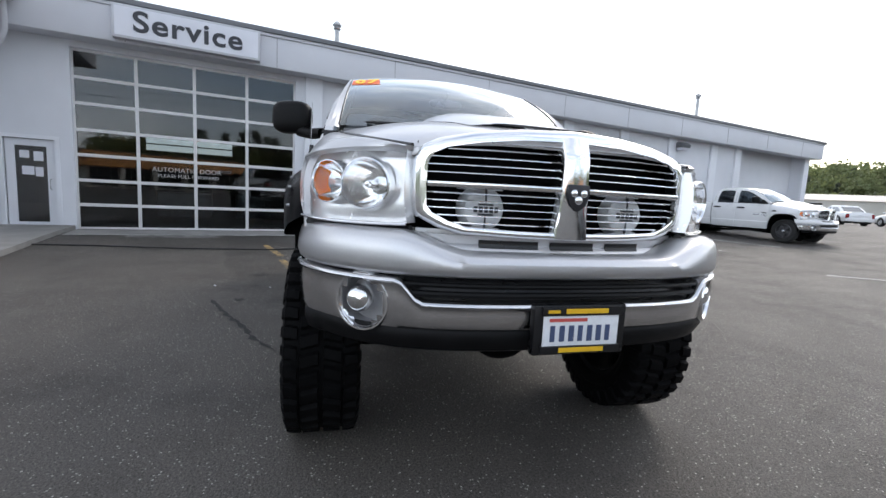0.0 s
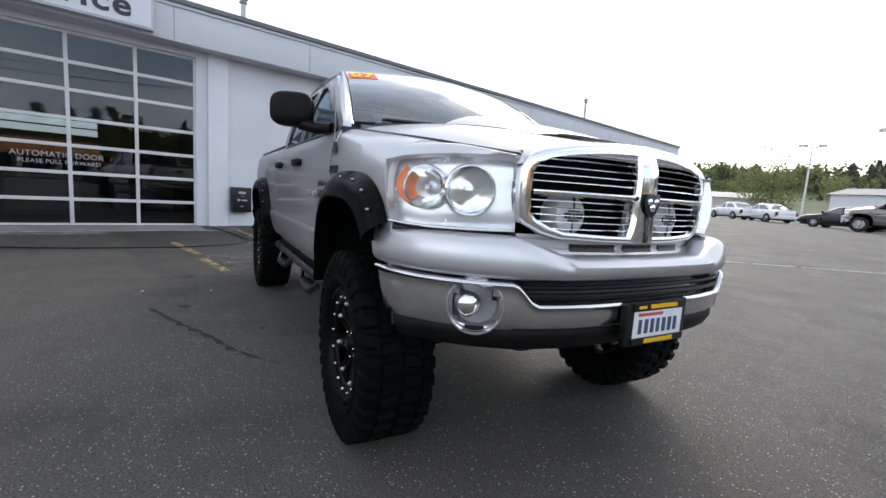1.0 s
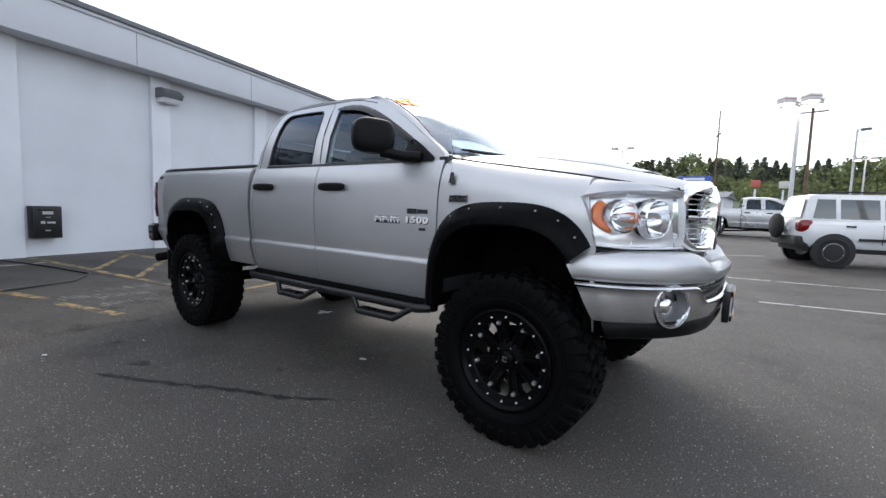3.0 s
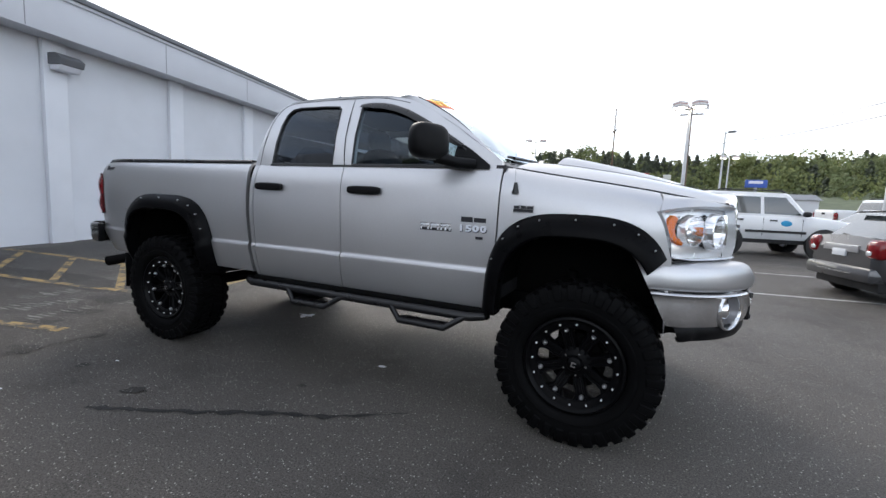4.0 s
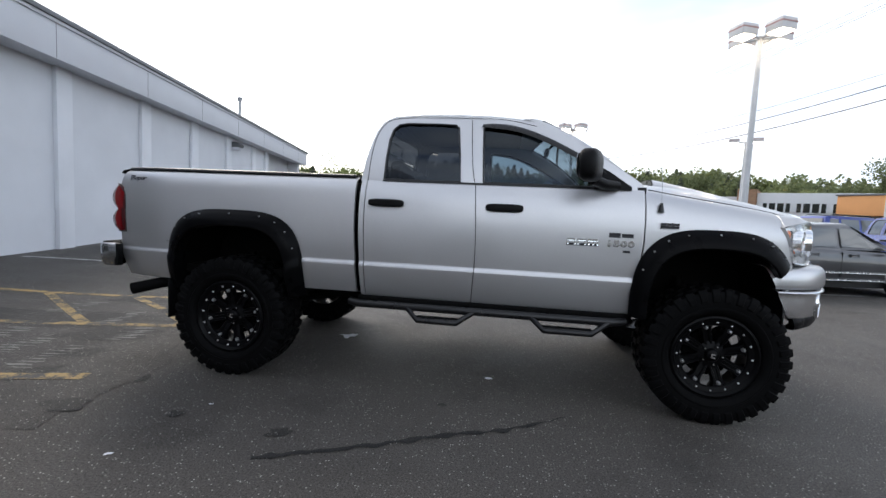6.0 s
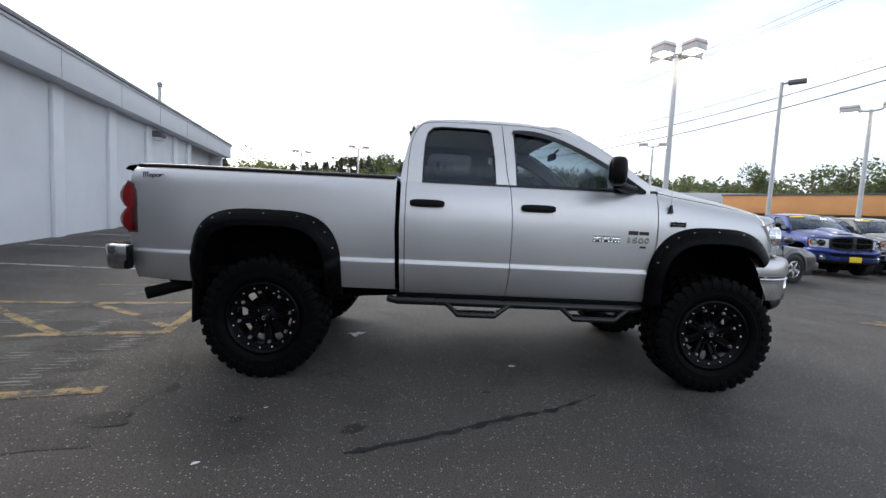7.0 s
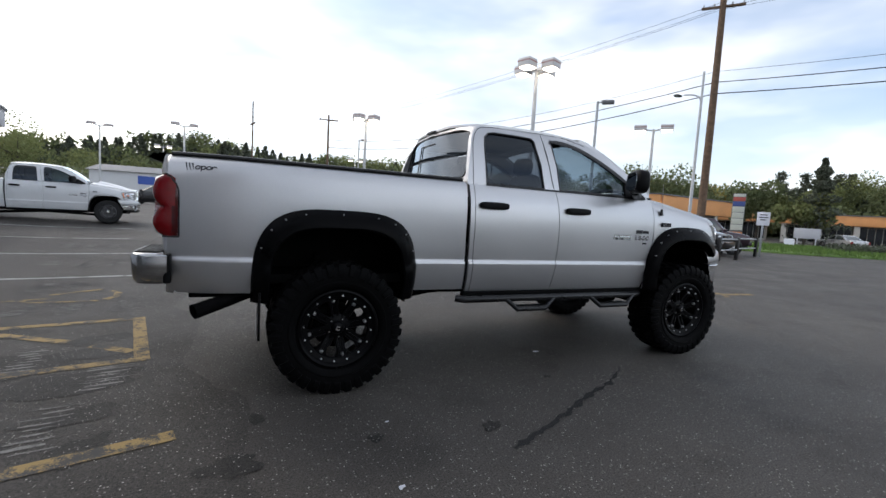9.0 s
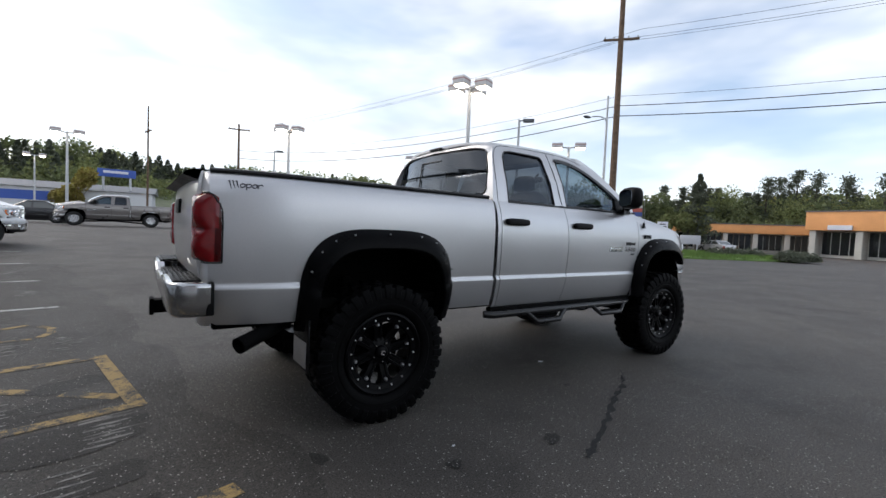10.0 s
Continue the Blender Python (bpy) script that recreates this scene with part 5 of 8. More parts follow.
for sg in (-1, 1):
    # corner post and tail lamp
    bm = B()
    corner = [(-4.598, 0.0), (-4.626, 0.004), (-4.646, 0.03), (-4.653, 0.08), (-4.653, 0.17)]
    rows = []
    for z in (0.715, 0.80, 0.90, 0.94, 0.962, 1.09, 1.2, 1.32, 1.44, 1.51, 1.545, 1.575, 1.60):
        rows.append([(x + 0.006 * step(z, 1.45, 1.60) * (x < -4.61), sg * (half(z, bed_half) - tail_in(-4.615, z) - d - 0.001), z) for x, d in corner])
    grid(bm, rows)
    part("bed_corner", bm, PAINT, truck)
    bm = B()
    rows = []
    for z in np.linspace(1.092, 1.442, 33):
        k = (z - 1.092) / 0.35
        lobe = abs(math.sin(math.pi * k * 2)) ** 0.8
        end = min(1.0, k / 0.05, (1 - k) / 0.05) ** 0.5
        up, cut = 0.026 * k**3, -0.034 * k**4
        hw = half(z, bed_half) - tail_in(-4.585, min(z, 1.44))
        fx = -4.560 - 0.012 * max(0.0, k - 0.86) / 0.14
        rows.append([(fx, sg * (hw + 0.001), z + cut), (fx - 0.012, sg * (hw + 0.006), z + cut * 0.75), (-4.600, sg * (hw + 0.006), z + up * 0.2), (-4.630 - 0.022 * lobe * end, sg * (hw + 0.003), z + up), (-4.646 - 0.052 * lobe * end, sg * (hw - 0.012), z + up), (-4.655 - (0.012 + 0.040 * lobe) * end, sg * (hw - 0.045), z + up), (-4.656 - 0.046 * end, sg * (hw - 0.09), z + up), (-4.656 - 0.040 * end, sg * (hw - 0.135), z + up), (-4.652, sg * (hw - 0.168), z + up)])
    grid(bm, [row[2:] for row in rows], flange=(0.02, 0, 0))
    tail_lamp = part("tail_lamp", bm, LAMP_RED, truck, "tall two-lobed red tail lamp", sharp=80)
    bm = B()
    grid(bm, [row[:3] for row in rows], flange=(0, -sg * 0.01, 0))
    part("side_lens", bm, LAMP_RED_DARK, tail_lamp, "dark red side lens")
    bm = B()
    tube(bm, [rows[k][0] for k in range(0, 33, 2)], 0.007, 6)
    for k in (0, 32):
        tube(bm, [Vector(p) + Vector((0, 0, 0.004 if k else -0.004)) for p in rows[k][:6]], 0.006, 6)
    part("lamp_gasket", bm, TRIM, tail_lamp)
rear_plan = [np.array(p) for p in curve([(-4.618, -0.985), (-4.708, -0.988), (-4.783, -0.96), (-4.820, -0.86), (-4.826, -0.5), (-4.826, 0.0), (-4.826, 0.5), (-4.820, 0.86), (-4.783, 0.96), (-4.708, 0.988), (-4.618, 0.985)], 80)]
bm = B()
rows = []
for i in range(81):
    d = rear_plan[min(i + 1, 80)] - rear_plan[max(i - 1, 0)]
    d = d / np.linalg.norm(d)
    o = np.array((-d[1], d[0]))
    if o[0] * 1.0 > 0.2:
        o = -o
    y = abs(rear_plan[i][1])
    top = 0.985 - 0.055 * (1 - step(y, 0.40, 0.46))
    rows.append([(rear_plan[i][0] - 0 + o[0] * e, rear_plan[i][1] + o[1] * e * (1 if y > 0.5 else 1), z) for e, z in ((-0.06, top), (-0.012, top), (0.0, top - 0.010), (0.003, top - 0.03), (0.0, 0.87), (-0.008, 0.82), (-0.026, 0.797), (-0.08, 0.79))])
grid(bm, rows)
rear_bumper = part("rear_bumper", bm, CHROME_DARK, truck, "chrome rear step bumper with tread pads", sharp=55)
for sg in (-1, 1):
    bm = B()
    box(bm, (-4.640, sg * 0.955 - 0.03, 0.80), (-4.598, sg * 0.955 + 0.025, 0.985), bev=0.012)
    part("end_cap", bm, PLASTIC, rear_bumper, "black plastic bumper end cap")
for y0, y1, z in ((-0.93, -0.47, 0.985), (0.47, 0.93, 0.985), (-0.42, 0.42, 0.932)):
    bm = B()
    box(bm, (-4.793, y0, z - 0.004), (-4.658, y1, z + 0.008), bev=0.003)
    k = 0
    while y0 + 0.02 + 0.03 * k < y1 - 0.02:
        for x in (-4.778, -4.753, -4.728, -4.703, -4.678):
            box(bm, (x, y0 + 0.012 + 0.03 * k, z + 0.008), (x + 0.012, y0 + 0.03 + 0.03 * k, z + 0.012))
        k += 1
    part("step_pad", bm, PLASTIC, rear_bumper, "ribbed black step pad")
bm = B()
box(bm, (-4.865, -0.055, 0.665), (-4.40, 0.055, 0.755), bev=0.008)
box(bm, (-4.872, -0.068, 0.655), (-4.845, 0.068, 0.765), bev=0.006)
box(bm, (-4.758, -0.40, 0.72), (-4.618, 0.40, 0.79), bev=0.01)
part("tow_hitch", bm, UNDER, truck, "black receiver hitch")

# ---- wheels ----
def wheel_parts(owner):
    """One wheel, its outer face towards -y."""
    # tyre: one skin whose blocks stand out of the tread and the shoulders
    pitch, fine = 34, 14
    blocks = ((-0.158, -0.098, 0.60, 0.0, -0.10), (-0.086, -0.010, 0.62, 0.42, 0.22), (0.010, 0.086, 0.62, 0.92, -0.22), (0.098, 0.158, 0.60, 0.5, 0.10))
    side = [(0.284, 0.125), (0.292, 0.145), (0.305, 0.156), (0.325, 0.168), (0.34, 0.169), (0.345, 0.164), (0.36, 0.166), (0.378, 0.167), (0.382, 0.167), (0.40, 0.167), (0.418, 0.165), (0.434, 0.161), (0.440, 0.158)]
    tread = [-0.154, -0.122, -0.100, -0.097, -0.088, -0.085, -0.062, -0.035, -0.012, -0.009]
    section = [(r, -y) for r, y in side] + [(0.452 - 0.004 * (abs(y) > 0.14), y) for y in [*tread, *[-y for y in tread[::-1]]]] + side[::-1]

    def rise(y, r, turn):
        """How far a block stands out here."""
        if r > 0.4405:
            for y0, y1, w, lag, skew in blocks:
                if y0 <= y <= y1:
                    k = turn * pitch - lag - skew * (y - y0) / (y1 - y0)
                    return 0.019 if abs(k - math.floor(k) - 0.5) < w / 2 else 0.0
            return 0.0
        if r >= 0.382:
            k = turn * pitch - (0.05 if y < 0 else 0.55)
            return 0.007 if abs(k - math.floor(k) - 0.5) < 0.27 else 0.0
        return 0.0

    bm = B()
    rows = []
    for i in range(pitch * fine + 1):
        turn = (i % (pitch * fine)) / (pitch * fine)
        a = 2 * math.pi * turn
        row = []
        for r, y in section:
            up = rise(y, r, turn)
            if r > 0.4405:
                q, z = r + up, y
            else:
                q, z = r + up * 0.4, y + math.copysign(up, y)
            row.append((q * math.cos(a), z, q * math.sin(a)))
        rows.append(row)
    grid(bm, rows)
    tyre = part("tyre", bm, RUBBER, owner, "chunky mud-terrain tyre", sharp=35)
    bm = B()
    lathe(bm, [(0.286, 0.13), (0.262, 0.12), (0.246, 0.02), (0.236, -0.085), (0.226, -0.098), (0.214, -0.098), (0.210, -0.110), (0.218, -0.122), (0.250, -0.130), (0.256, -0.140), (0.270, -0.150), (0.282, -0.146), (0.288, -0.132)], 64)
    for k in range(8):
        m = Matrix.Rotation(-2 * math.pi * (k + 0.5) / 8, 4, "Y")
        vs = []
        for r, w, y in ((0.040, 0.017, -0.080), (0.085, 0.029, -0.084), (0.125, 0.034, -0.092), (0.160, 0.030, -0.099), (0.190, 0.036, -0.104), (0.216, 0.062, -0.106)):
            vs.append([bm.verts.new(m @ Vector((r, y + d, e * w))) for e, d in ((-1, 0.055), (-1, 0.008), (-0.82, 0.0), (-0.42, 0.0), (-0.30, 0.012), (0.30, 0.012), (0.42, 0.0), (0.82, 0.0), (1, 0.008), (1, 0.055))])
        for u, v in zip(vs, vs[1:]):
            for i in range(9):
                bm.faces.new((u[i], u[i + 1], v[i + 1], v[i]))
    lathe(bm, [(0.0, -0.118), (0.034, -0.116), (0.043, -0.108), (0.048, -0.090), (0.072, -0.084), (0.094, -0.078), (0.098, -0.03)], 32)
    rim = part("rim", bm, RIM_BLACK, owner, "gloss black eight-spoke rim with steel bolts", sharp=40)
    bm = B()
    lathe(bm, [(0.0, -0.02), (0.155, -0.02), (0.165, -0.012), (0.165, 0.012), (0.0, 0.02)], 36)
    part("brake_disc", bm, UNDER, owner)
    bolt = nut = None
    for k in range(16):
        a = 2 * math.pi * (k + 0.25) / 16
        m = Matrix.Translation((0.237, -0.127, 0))
        m = Matrix.Rotation(-a, 4, "Y") @ m
        if bolt is None:
            bm = B()
            lathe(bm, [(0.0, -0.009), (0.0045, -0.008), (0.0062, -0.003), (0.0065, 0.006)], 8)
            bolt = part("rim_bolt", bm, BOLT, rim)
            bolt.matrix_basis = m
        else:
            again(bolt, rim, m)
    for k in range(8):
        m = Matrix.Rotation(-2 * math.pi * (k + 0.5) / 8, 4, "Y") @ Matrix.Translation((0.198, -0.103, 0))
        if nut is None:
            bm = B()
            lathe(bm, [(0.0, -0.016), (0.007, -0.015), (0.0115, -0.009), (0.0135, 0.0), (0.0135, 0.012)], 12)
            nut = part("spoke_stud", bm, FLAP_GREY, rim)
            nut.matrix_basis = m
        else:
            again(nut, rim, m)
    for k in range(5):
        a = 2 * math.pi * k / 5
        bm = B()
        lathe(bm, [(0.0, -0.022), (0.006, -0.021), (0.009, -0.014), (0.0095, 0.004)], 6, Matrix.Translation((0.066 * math.cos(a), -0.085, 0.066 * math.sin(a))))
        part("lug_nut", bm, CHROME_DARK, rim)
    bm = B()
    box(bm, (-0.014, -0.122, -0.016), (0.014, -0.117, -0.008))
    box(bm, (-0.014, -0.122, 0.006), (0.014, -0.117, 0.014))
    box(bm, (-0.014, -0.122, -0.008), (-0.006, -0.117, 0.006))
    part("cap_mark", bm, CHROME_DULL, rim)


STEER = -2  # the front wheels stand turned a little to the right
wheel_0 = new("wheel")
wheel_0.parent = truck
tagged(wheel_0, "black mud-terrain wheel")
wheel_parts(wheel_0)
wheel_0.matrix_basis = pose(0, -0.888, 0.470, 0, 0, STEER) @ pose(0, 0, 0, 0, 6, 0)
for x, y, rz, spin in ((REAR, -0.888, 0, 11), (0, 0.888, 180 + STEER, 15), (REAR, 0.888, 180, 40)):
    w = copy_thing(wheel_0, pose(x, y, 0.470, 0, 0, rz) @ pose(0, 0, 0, 0, spin, 0))
    w.parent = truck

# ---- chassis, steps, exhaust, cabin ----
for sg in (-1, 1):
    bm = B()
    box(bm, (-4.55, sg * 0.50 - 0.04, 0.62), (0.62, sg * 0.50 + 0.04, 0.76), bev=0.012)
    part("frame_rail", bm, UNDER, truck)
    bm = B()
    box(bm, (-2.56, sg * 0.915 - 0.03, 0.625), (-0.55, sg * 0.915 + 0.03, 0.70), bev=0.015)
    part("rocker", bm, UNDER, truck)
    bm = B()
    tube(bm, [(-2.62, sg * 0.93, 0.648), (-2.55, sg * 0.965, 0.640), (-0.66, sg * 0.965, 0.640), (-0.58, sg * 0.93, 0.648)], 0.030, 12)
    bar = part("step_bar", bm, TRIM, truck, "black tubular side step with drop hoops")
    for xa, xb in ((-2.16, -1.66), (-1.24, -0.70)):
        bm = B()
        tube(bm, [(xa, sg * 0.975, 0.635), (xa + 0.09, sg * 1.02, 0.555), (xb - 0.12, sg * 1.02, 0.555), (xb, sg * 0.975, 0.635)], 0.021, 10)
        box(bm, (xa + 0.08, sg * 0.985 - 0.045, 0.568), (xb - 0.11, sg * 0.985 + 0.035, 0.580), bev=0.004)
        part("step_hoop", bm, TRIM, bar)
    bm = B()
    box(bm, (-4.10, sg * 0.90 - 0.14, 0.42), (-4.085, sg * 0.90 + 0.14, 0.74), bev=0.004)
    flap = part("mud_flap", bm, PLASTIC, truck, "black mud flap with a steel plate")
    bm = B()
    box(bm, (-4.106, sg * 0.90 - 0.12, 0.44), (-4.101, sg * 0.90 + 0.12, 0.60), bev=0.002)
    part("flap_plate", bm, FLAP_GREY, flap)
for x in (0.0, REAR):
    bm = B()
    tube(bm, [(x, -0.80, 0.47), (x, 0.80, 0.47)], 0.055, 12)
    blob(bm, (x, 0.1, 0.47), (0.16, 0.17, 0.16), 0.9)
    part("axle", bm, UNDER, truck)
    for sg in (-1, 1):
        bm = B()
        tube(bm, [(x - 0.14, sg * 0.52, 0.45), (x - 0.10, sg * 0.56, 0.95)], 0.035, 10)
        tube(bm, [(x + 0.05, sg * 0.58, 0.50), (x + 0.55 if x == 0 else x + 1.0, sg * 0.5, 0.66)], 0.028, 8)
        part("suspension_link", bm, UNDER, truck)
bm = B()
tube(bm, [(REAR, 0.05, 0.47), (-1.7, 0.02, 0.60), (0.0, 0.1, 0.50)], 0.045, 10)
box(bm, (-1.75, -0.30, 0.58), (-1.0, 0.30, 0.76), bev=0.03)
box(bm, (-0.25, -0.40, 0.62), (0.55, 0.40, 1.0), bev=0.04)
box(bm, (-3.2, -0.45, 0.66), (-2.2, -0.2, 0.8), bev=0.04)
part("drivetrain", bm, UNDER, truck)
bm = B()
tube(bm, [(-2.4, -0.55, 0.66), (-3.9, -0.60, 0.70), (-4.12, -0.72, 0.70), (-4.30, -0.88, 0.665), (-4.47, -0.98, 0.620)], [0.036, 0.036, 0.04, 0.046, 0.048], 14, caps=False)
lathe(bm, [(0.049, 0.0), (0.044, 0.0), (0.042, 0.10), (0.0, 0.11)], 16, Matrix.Translation((-4.475, -0.983, 0.619)) @ Vector((0.17, 0.10, 0.045)).to_track_quat("Y", "Z").to_matrix().to_4x4())
part("exhaust", bm, UNDER, truck, "dark angled exhaust tailpipe")
bm = B()
box(bm, (-4.56, -0.88, 0.78), (-2.62, 0.88, 0.84))
box(bm, (-2.64, -0.90, 0.78), (-2.60, 0.90, 1.56))
part("bed_floor", bm, UNDER, truck)
bm = B()
box(bm, (-2.52, -0.90, 0.70), (-0.52, 0.90, 0.76))
box(bm, (-0.56, -0.92, 0.76), (-0.50, 0.92, 1.60))
part("cab_floor", bm, DASH, truck)
for sg in (-1, 1):
    bm = B()
    grid(bm, [[(x, sg * (half(z, cab_half) - 0.07), z) for z in (0.72, 1.0, 1.3, 1.50, 1.565)] for x in np.linspace(-2.53, -0.55, 5)])
    part("door_lining", bm, DASH, truck)
bm = B()
rows = []
for x, z in ((-0.52, 1.60), (-0.62, 1.625), (-0.80, 1.60), (-0.90, 1.54), (-0.92, 1.40), (-0.85, 1.15)):
    rows.append([(x + 0.03 * math.cos(y * 3), y, z + 0.012 * math.cos(y * 4)) for y in np.linspace(-0.86, 0.86, 17)])
grid(bm, rows)
part("dashboard", bm, DASH, truck, "dark grey dashboard")
bm = B()
m = pose(-1.03, 0.42, 1.50, 0, -62, 0)
ringpts = [m @ Vector((0.19 * math.cos(a), 0.19 * math.sin(a), 0)) for a in np.linspace(0, 2 * math.pi, 29)]
tube(bm, ringpts, 0.015, 8, caps=False)
for a in (0.3, math.pi - 0.3, -math.pi / 2):
    tube(bm, [m @ Vector((0, 0, -0.03)), m @ Vector((0.19 * math.cos(a), 0.19 * math.sin(a), 0))], 0.014, 8)
blob(bm, m @ Vector((0, 0, -0.02)), (0.05, 0.06, 0.06), 0.8)
part("steering_wheel", bm, TRIM, truck)
for x, ys, hz in ((-1.45, (-0.43, 0.43), 1.82), (-2.13, (-0.43, 0.43), 1.70)):
    for y in ys:
        bm = B()
        blob(bm, (x + 0.12, y, 1.13), (0.27, 0.27, 0.09), 0.6)
        blob(bm, (0, 0, 0), (0.085, 0.265, 0.34), 0.55, m=pose(x - 0.17, y, 1.42, 0, -14, 0))
        seat = part("seat", bm, SEAT, truck, "dark cloth cab seat")
        bm = B()
        blob(bm, (x - 0.27, y, hz), (0.055, 0.13, 0.085), 0.65)
        tube(bm, [(x - 0.26, y - 0.06, 1.62), (x - 0.27, y - 0.06, hz - 0.02)], 0.008, 6)
        tube(bm, [(x - 0.26, y + 0.06, 1.62), (x - 0.27, y + 0.06, hz - 0.02)], 0.008, 6)
        part("headrest", bm, SEAT, seat)
bm = B()
box(bm, (-1.2, -0.14, 0.95), (-1.75, 0.14, 1.28), bev=0.04)
part("centre_console", bm, DASH, truck)
bm = B()
blob(bm, (-1.12, 0.0, 1.955), (0.02, 0.13, 0.035), 0.6)
tube(bm, [(-1.12, 0, 1.97), (-1.06, 0, 2.03)], 0.012, 6)
part("cabin_mirror", bm, TRIM, truck)
bm = B()
rows = [[(x, y, 2.085 + 0.03 * (1 - (y / 0.7) ** 2)) for y in np.linspace(-0.70, 0.70, 9)] for x in (-2.40, -1.9, -1.35)]
grid(bm, rows)
part("headlining", bm, SEAT, truck)

# ---- the service building: local x along the wall, y into it ----
WALLM = Matrix.Translation(LOT_N * WALL_N) @ Matrix.Rotation(radians(90 + LOT_TURN), 4, "Z")


def placed(ob, m=WALLM):
    ob.matrix_world = m
    return ob


wall_service = None
for lo, hi in (((-30, 0, -0.3), (-5.50, 0.3, 4.6)), ((-5.50, 0, 2.03), (-4.62, 0.3, 4.6)), ((-4.62, 0, -0.3), (-4.34, 0.3, 4.6)), ((-4.34, 0, 4.02), (0.33, 0.3, 4.6)), ((0.33, 0, -0.3), (19.75, 0.3, 4.6)), ((19.75, 0.55, -0.3), (25.6, 0.85, 4.6)), ((25.6, 0, -0.3), (26.1, 0.85, 4.6)), ((19.65, 0.3, -0.3), (19.75, 0.85, 4.6)), ((25.8, 0.85, -0.3), (26.1, 18, 4.9))):
    bm = B()
    box(bm, lo, hi)
    if wall_service is None:
        wall_service = placed(tagged(part("wall_service", bm, WALL, smooth=False), "light grey painted block wall of a service building", "wall", kind="structure"))
    else:
        part("wall_panel", bm, WALL, wall_service, smooth=False)
for s in (0.55, 3.40, 6.40, 9.35, 12.15, 14.95, 17.75, 19.55, 25.55):
    bm = B()
    box(bm, (s, -0.10, -0.3), (s + 0.44, -0.003, 4.25), bev=0.012)
    placed(tagged(part("pilaster", bm, PILASTER, sharp=30), "light grey painted wall pilaster", "pilaster", "pilasters of the service wall", "structure"))
bm = B()
box(bm, (-30, -0.50, 4.15), (26.3, -0.003, 4.86), bev=0.01)
box(bm, (-30, -0.535, 4.86), (26.34, 0.3, 4.93), bev=0.008)
placed(tagged(part("fascia", bm, FASCIA, sharp=30), "grey metal fascia band under the roof edge", "fascia", kind="structure"))
bm = B()
box(bm, (-30, -0.58, 4.93), (26.40, 18, 5.03), bev=0.01)
box(bm, (-30, -0.52, 5.03), (26.34, 18, 5.06), bev=0.01)
placed(tagged(part("roof", bm, ROOF_METAL, sharp=30), "dark grey metal roof edge", "roof", kind="structure"))
bm = B()
for k in range(13):
    box(bm, (-12.4 + 3.05 * k, -0.503, 4.17), (-12.388 + 3.05 * k, -0.5005, 4.85))
placed(tagged(part("fascia_joint", bm, ROOF_METAL, smooth=False), "thin dark joints between fascia panels", "trim", kind="structure"))

# roller door of glazed panels
door = thing("garage_door", "white sectional garage door with rows of dark glass panes", "garage door", WALLM)
bm = B()
ROWS, COLS = [0.10, 0.64, 1.19, 1.75, 2.30, 2.87, 3.42, 4.00], [-4.32, -3.16, -2.0, -0.845, 0.31]
for i, z in enumerate(ROWS):
    box(bm, (-4.32, 0.10, z - (0.035 if i else 0.08)), (0.31, 0.16, z + 0.035), bev=0.005)
part("horizontal_rails", bm, DOOR_FRAME, door, sharp=30)
bm = B()
for x in COLS:
    box(bm, (x - 0.035, 0.095, 0.03), (x + 0.035, 0.155, 4.0), bev=0.005)
part("upright_stiles", bm, DOOR_FRAME, door, sharp=30)
for i in range(7):
    for j in range(4):
        bm = B()
        box(bm, (COLS[j] + 0.03, 0.122, ROWS[i] + 0.03), (COLS[j + 1] - 0.03, 0.128, ROWS[i + 1] - 0.03))
        part("pane", bm, PANE, door, smooth=False).visible_shadow = False
words("AUTOMATIC DOOR", 0.155, WHITE_LETTER, door, pose(-2.17, 0.118, 1.53, 90, 0, 0), "door_notice", 0.001, "white door notice lettering", space=1.05)
words("PLEASE PULL FORWARD", 0.115, WHITE_LETTER, door, pose(-2.14, 0.118, 1.385, 90, 0, 0), "door_notice", 0.001, space=1.05)
for sx in (-4.335, 0.325):
    bm = B()
    box(bm, (sx - 0.012, 0.004, 0.0), (sx + 0.012, 0.30, 4.02))
    part("door_jamb", bm, PILASTER, door, smooth=False)
# shop behind the door
bm = B()
box(bm, (-12, 0.32, 0.02), (8, 12.0, 0.06))
box(bm, (-12, 0.32, 4.5), (8, 12.0, 4.55))
box(bm, (-12.1, 0.32, 0.0), (-12, 12.0, 4.5))
box(bm, (8, 0.32, 0.0), (8.1, 12.0, 4.5))
for lo, hi in (((-12, 12, 0), (-4.60, 12.1, 4.5)), ((-4.60, 12, 0), (-1.05, 12.1, 2.68)), ((-4.60, 12, 3.26), (-1.05, 12.1, 4.5)), ((-1.05, 12, 0), (8, 12.1, 4.5)), ((-4.60, 12.02, 2.95), (-1.05, 12.08, 3.0))):
    box(bm, lo, hi)
placed(tagged(part("shop_room", bm, SHOP_DARK, smooth=False), "dark workshop room behind the garage door", "room", kind="structure"))
for x in (-2.6, -0.2):
    bm = B()
    box(bm, (x - 0.8, 5.0, 0.06), (x + 0.8, 7.0, 0.9), bev=0.06)
    placed(tagged(part("workbench", bm, GALV), "pale workbench inside the dim workshop", "workbench"))

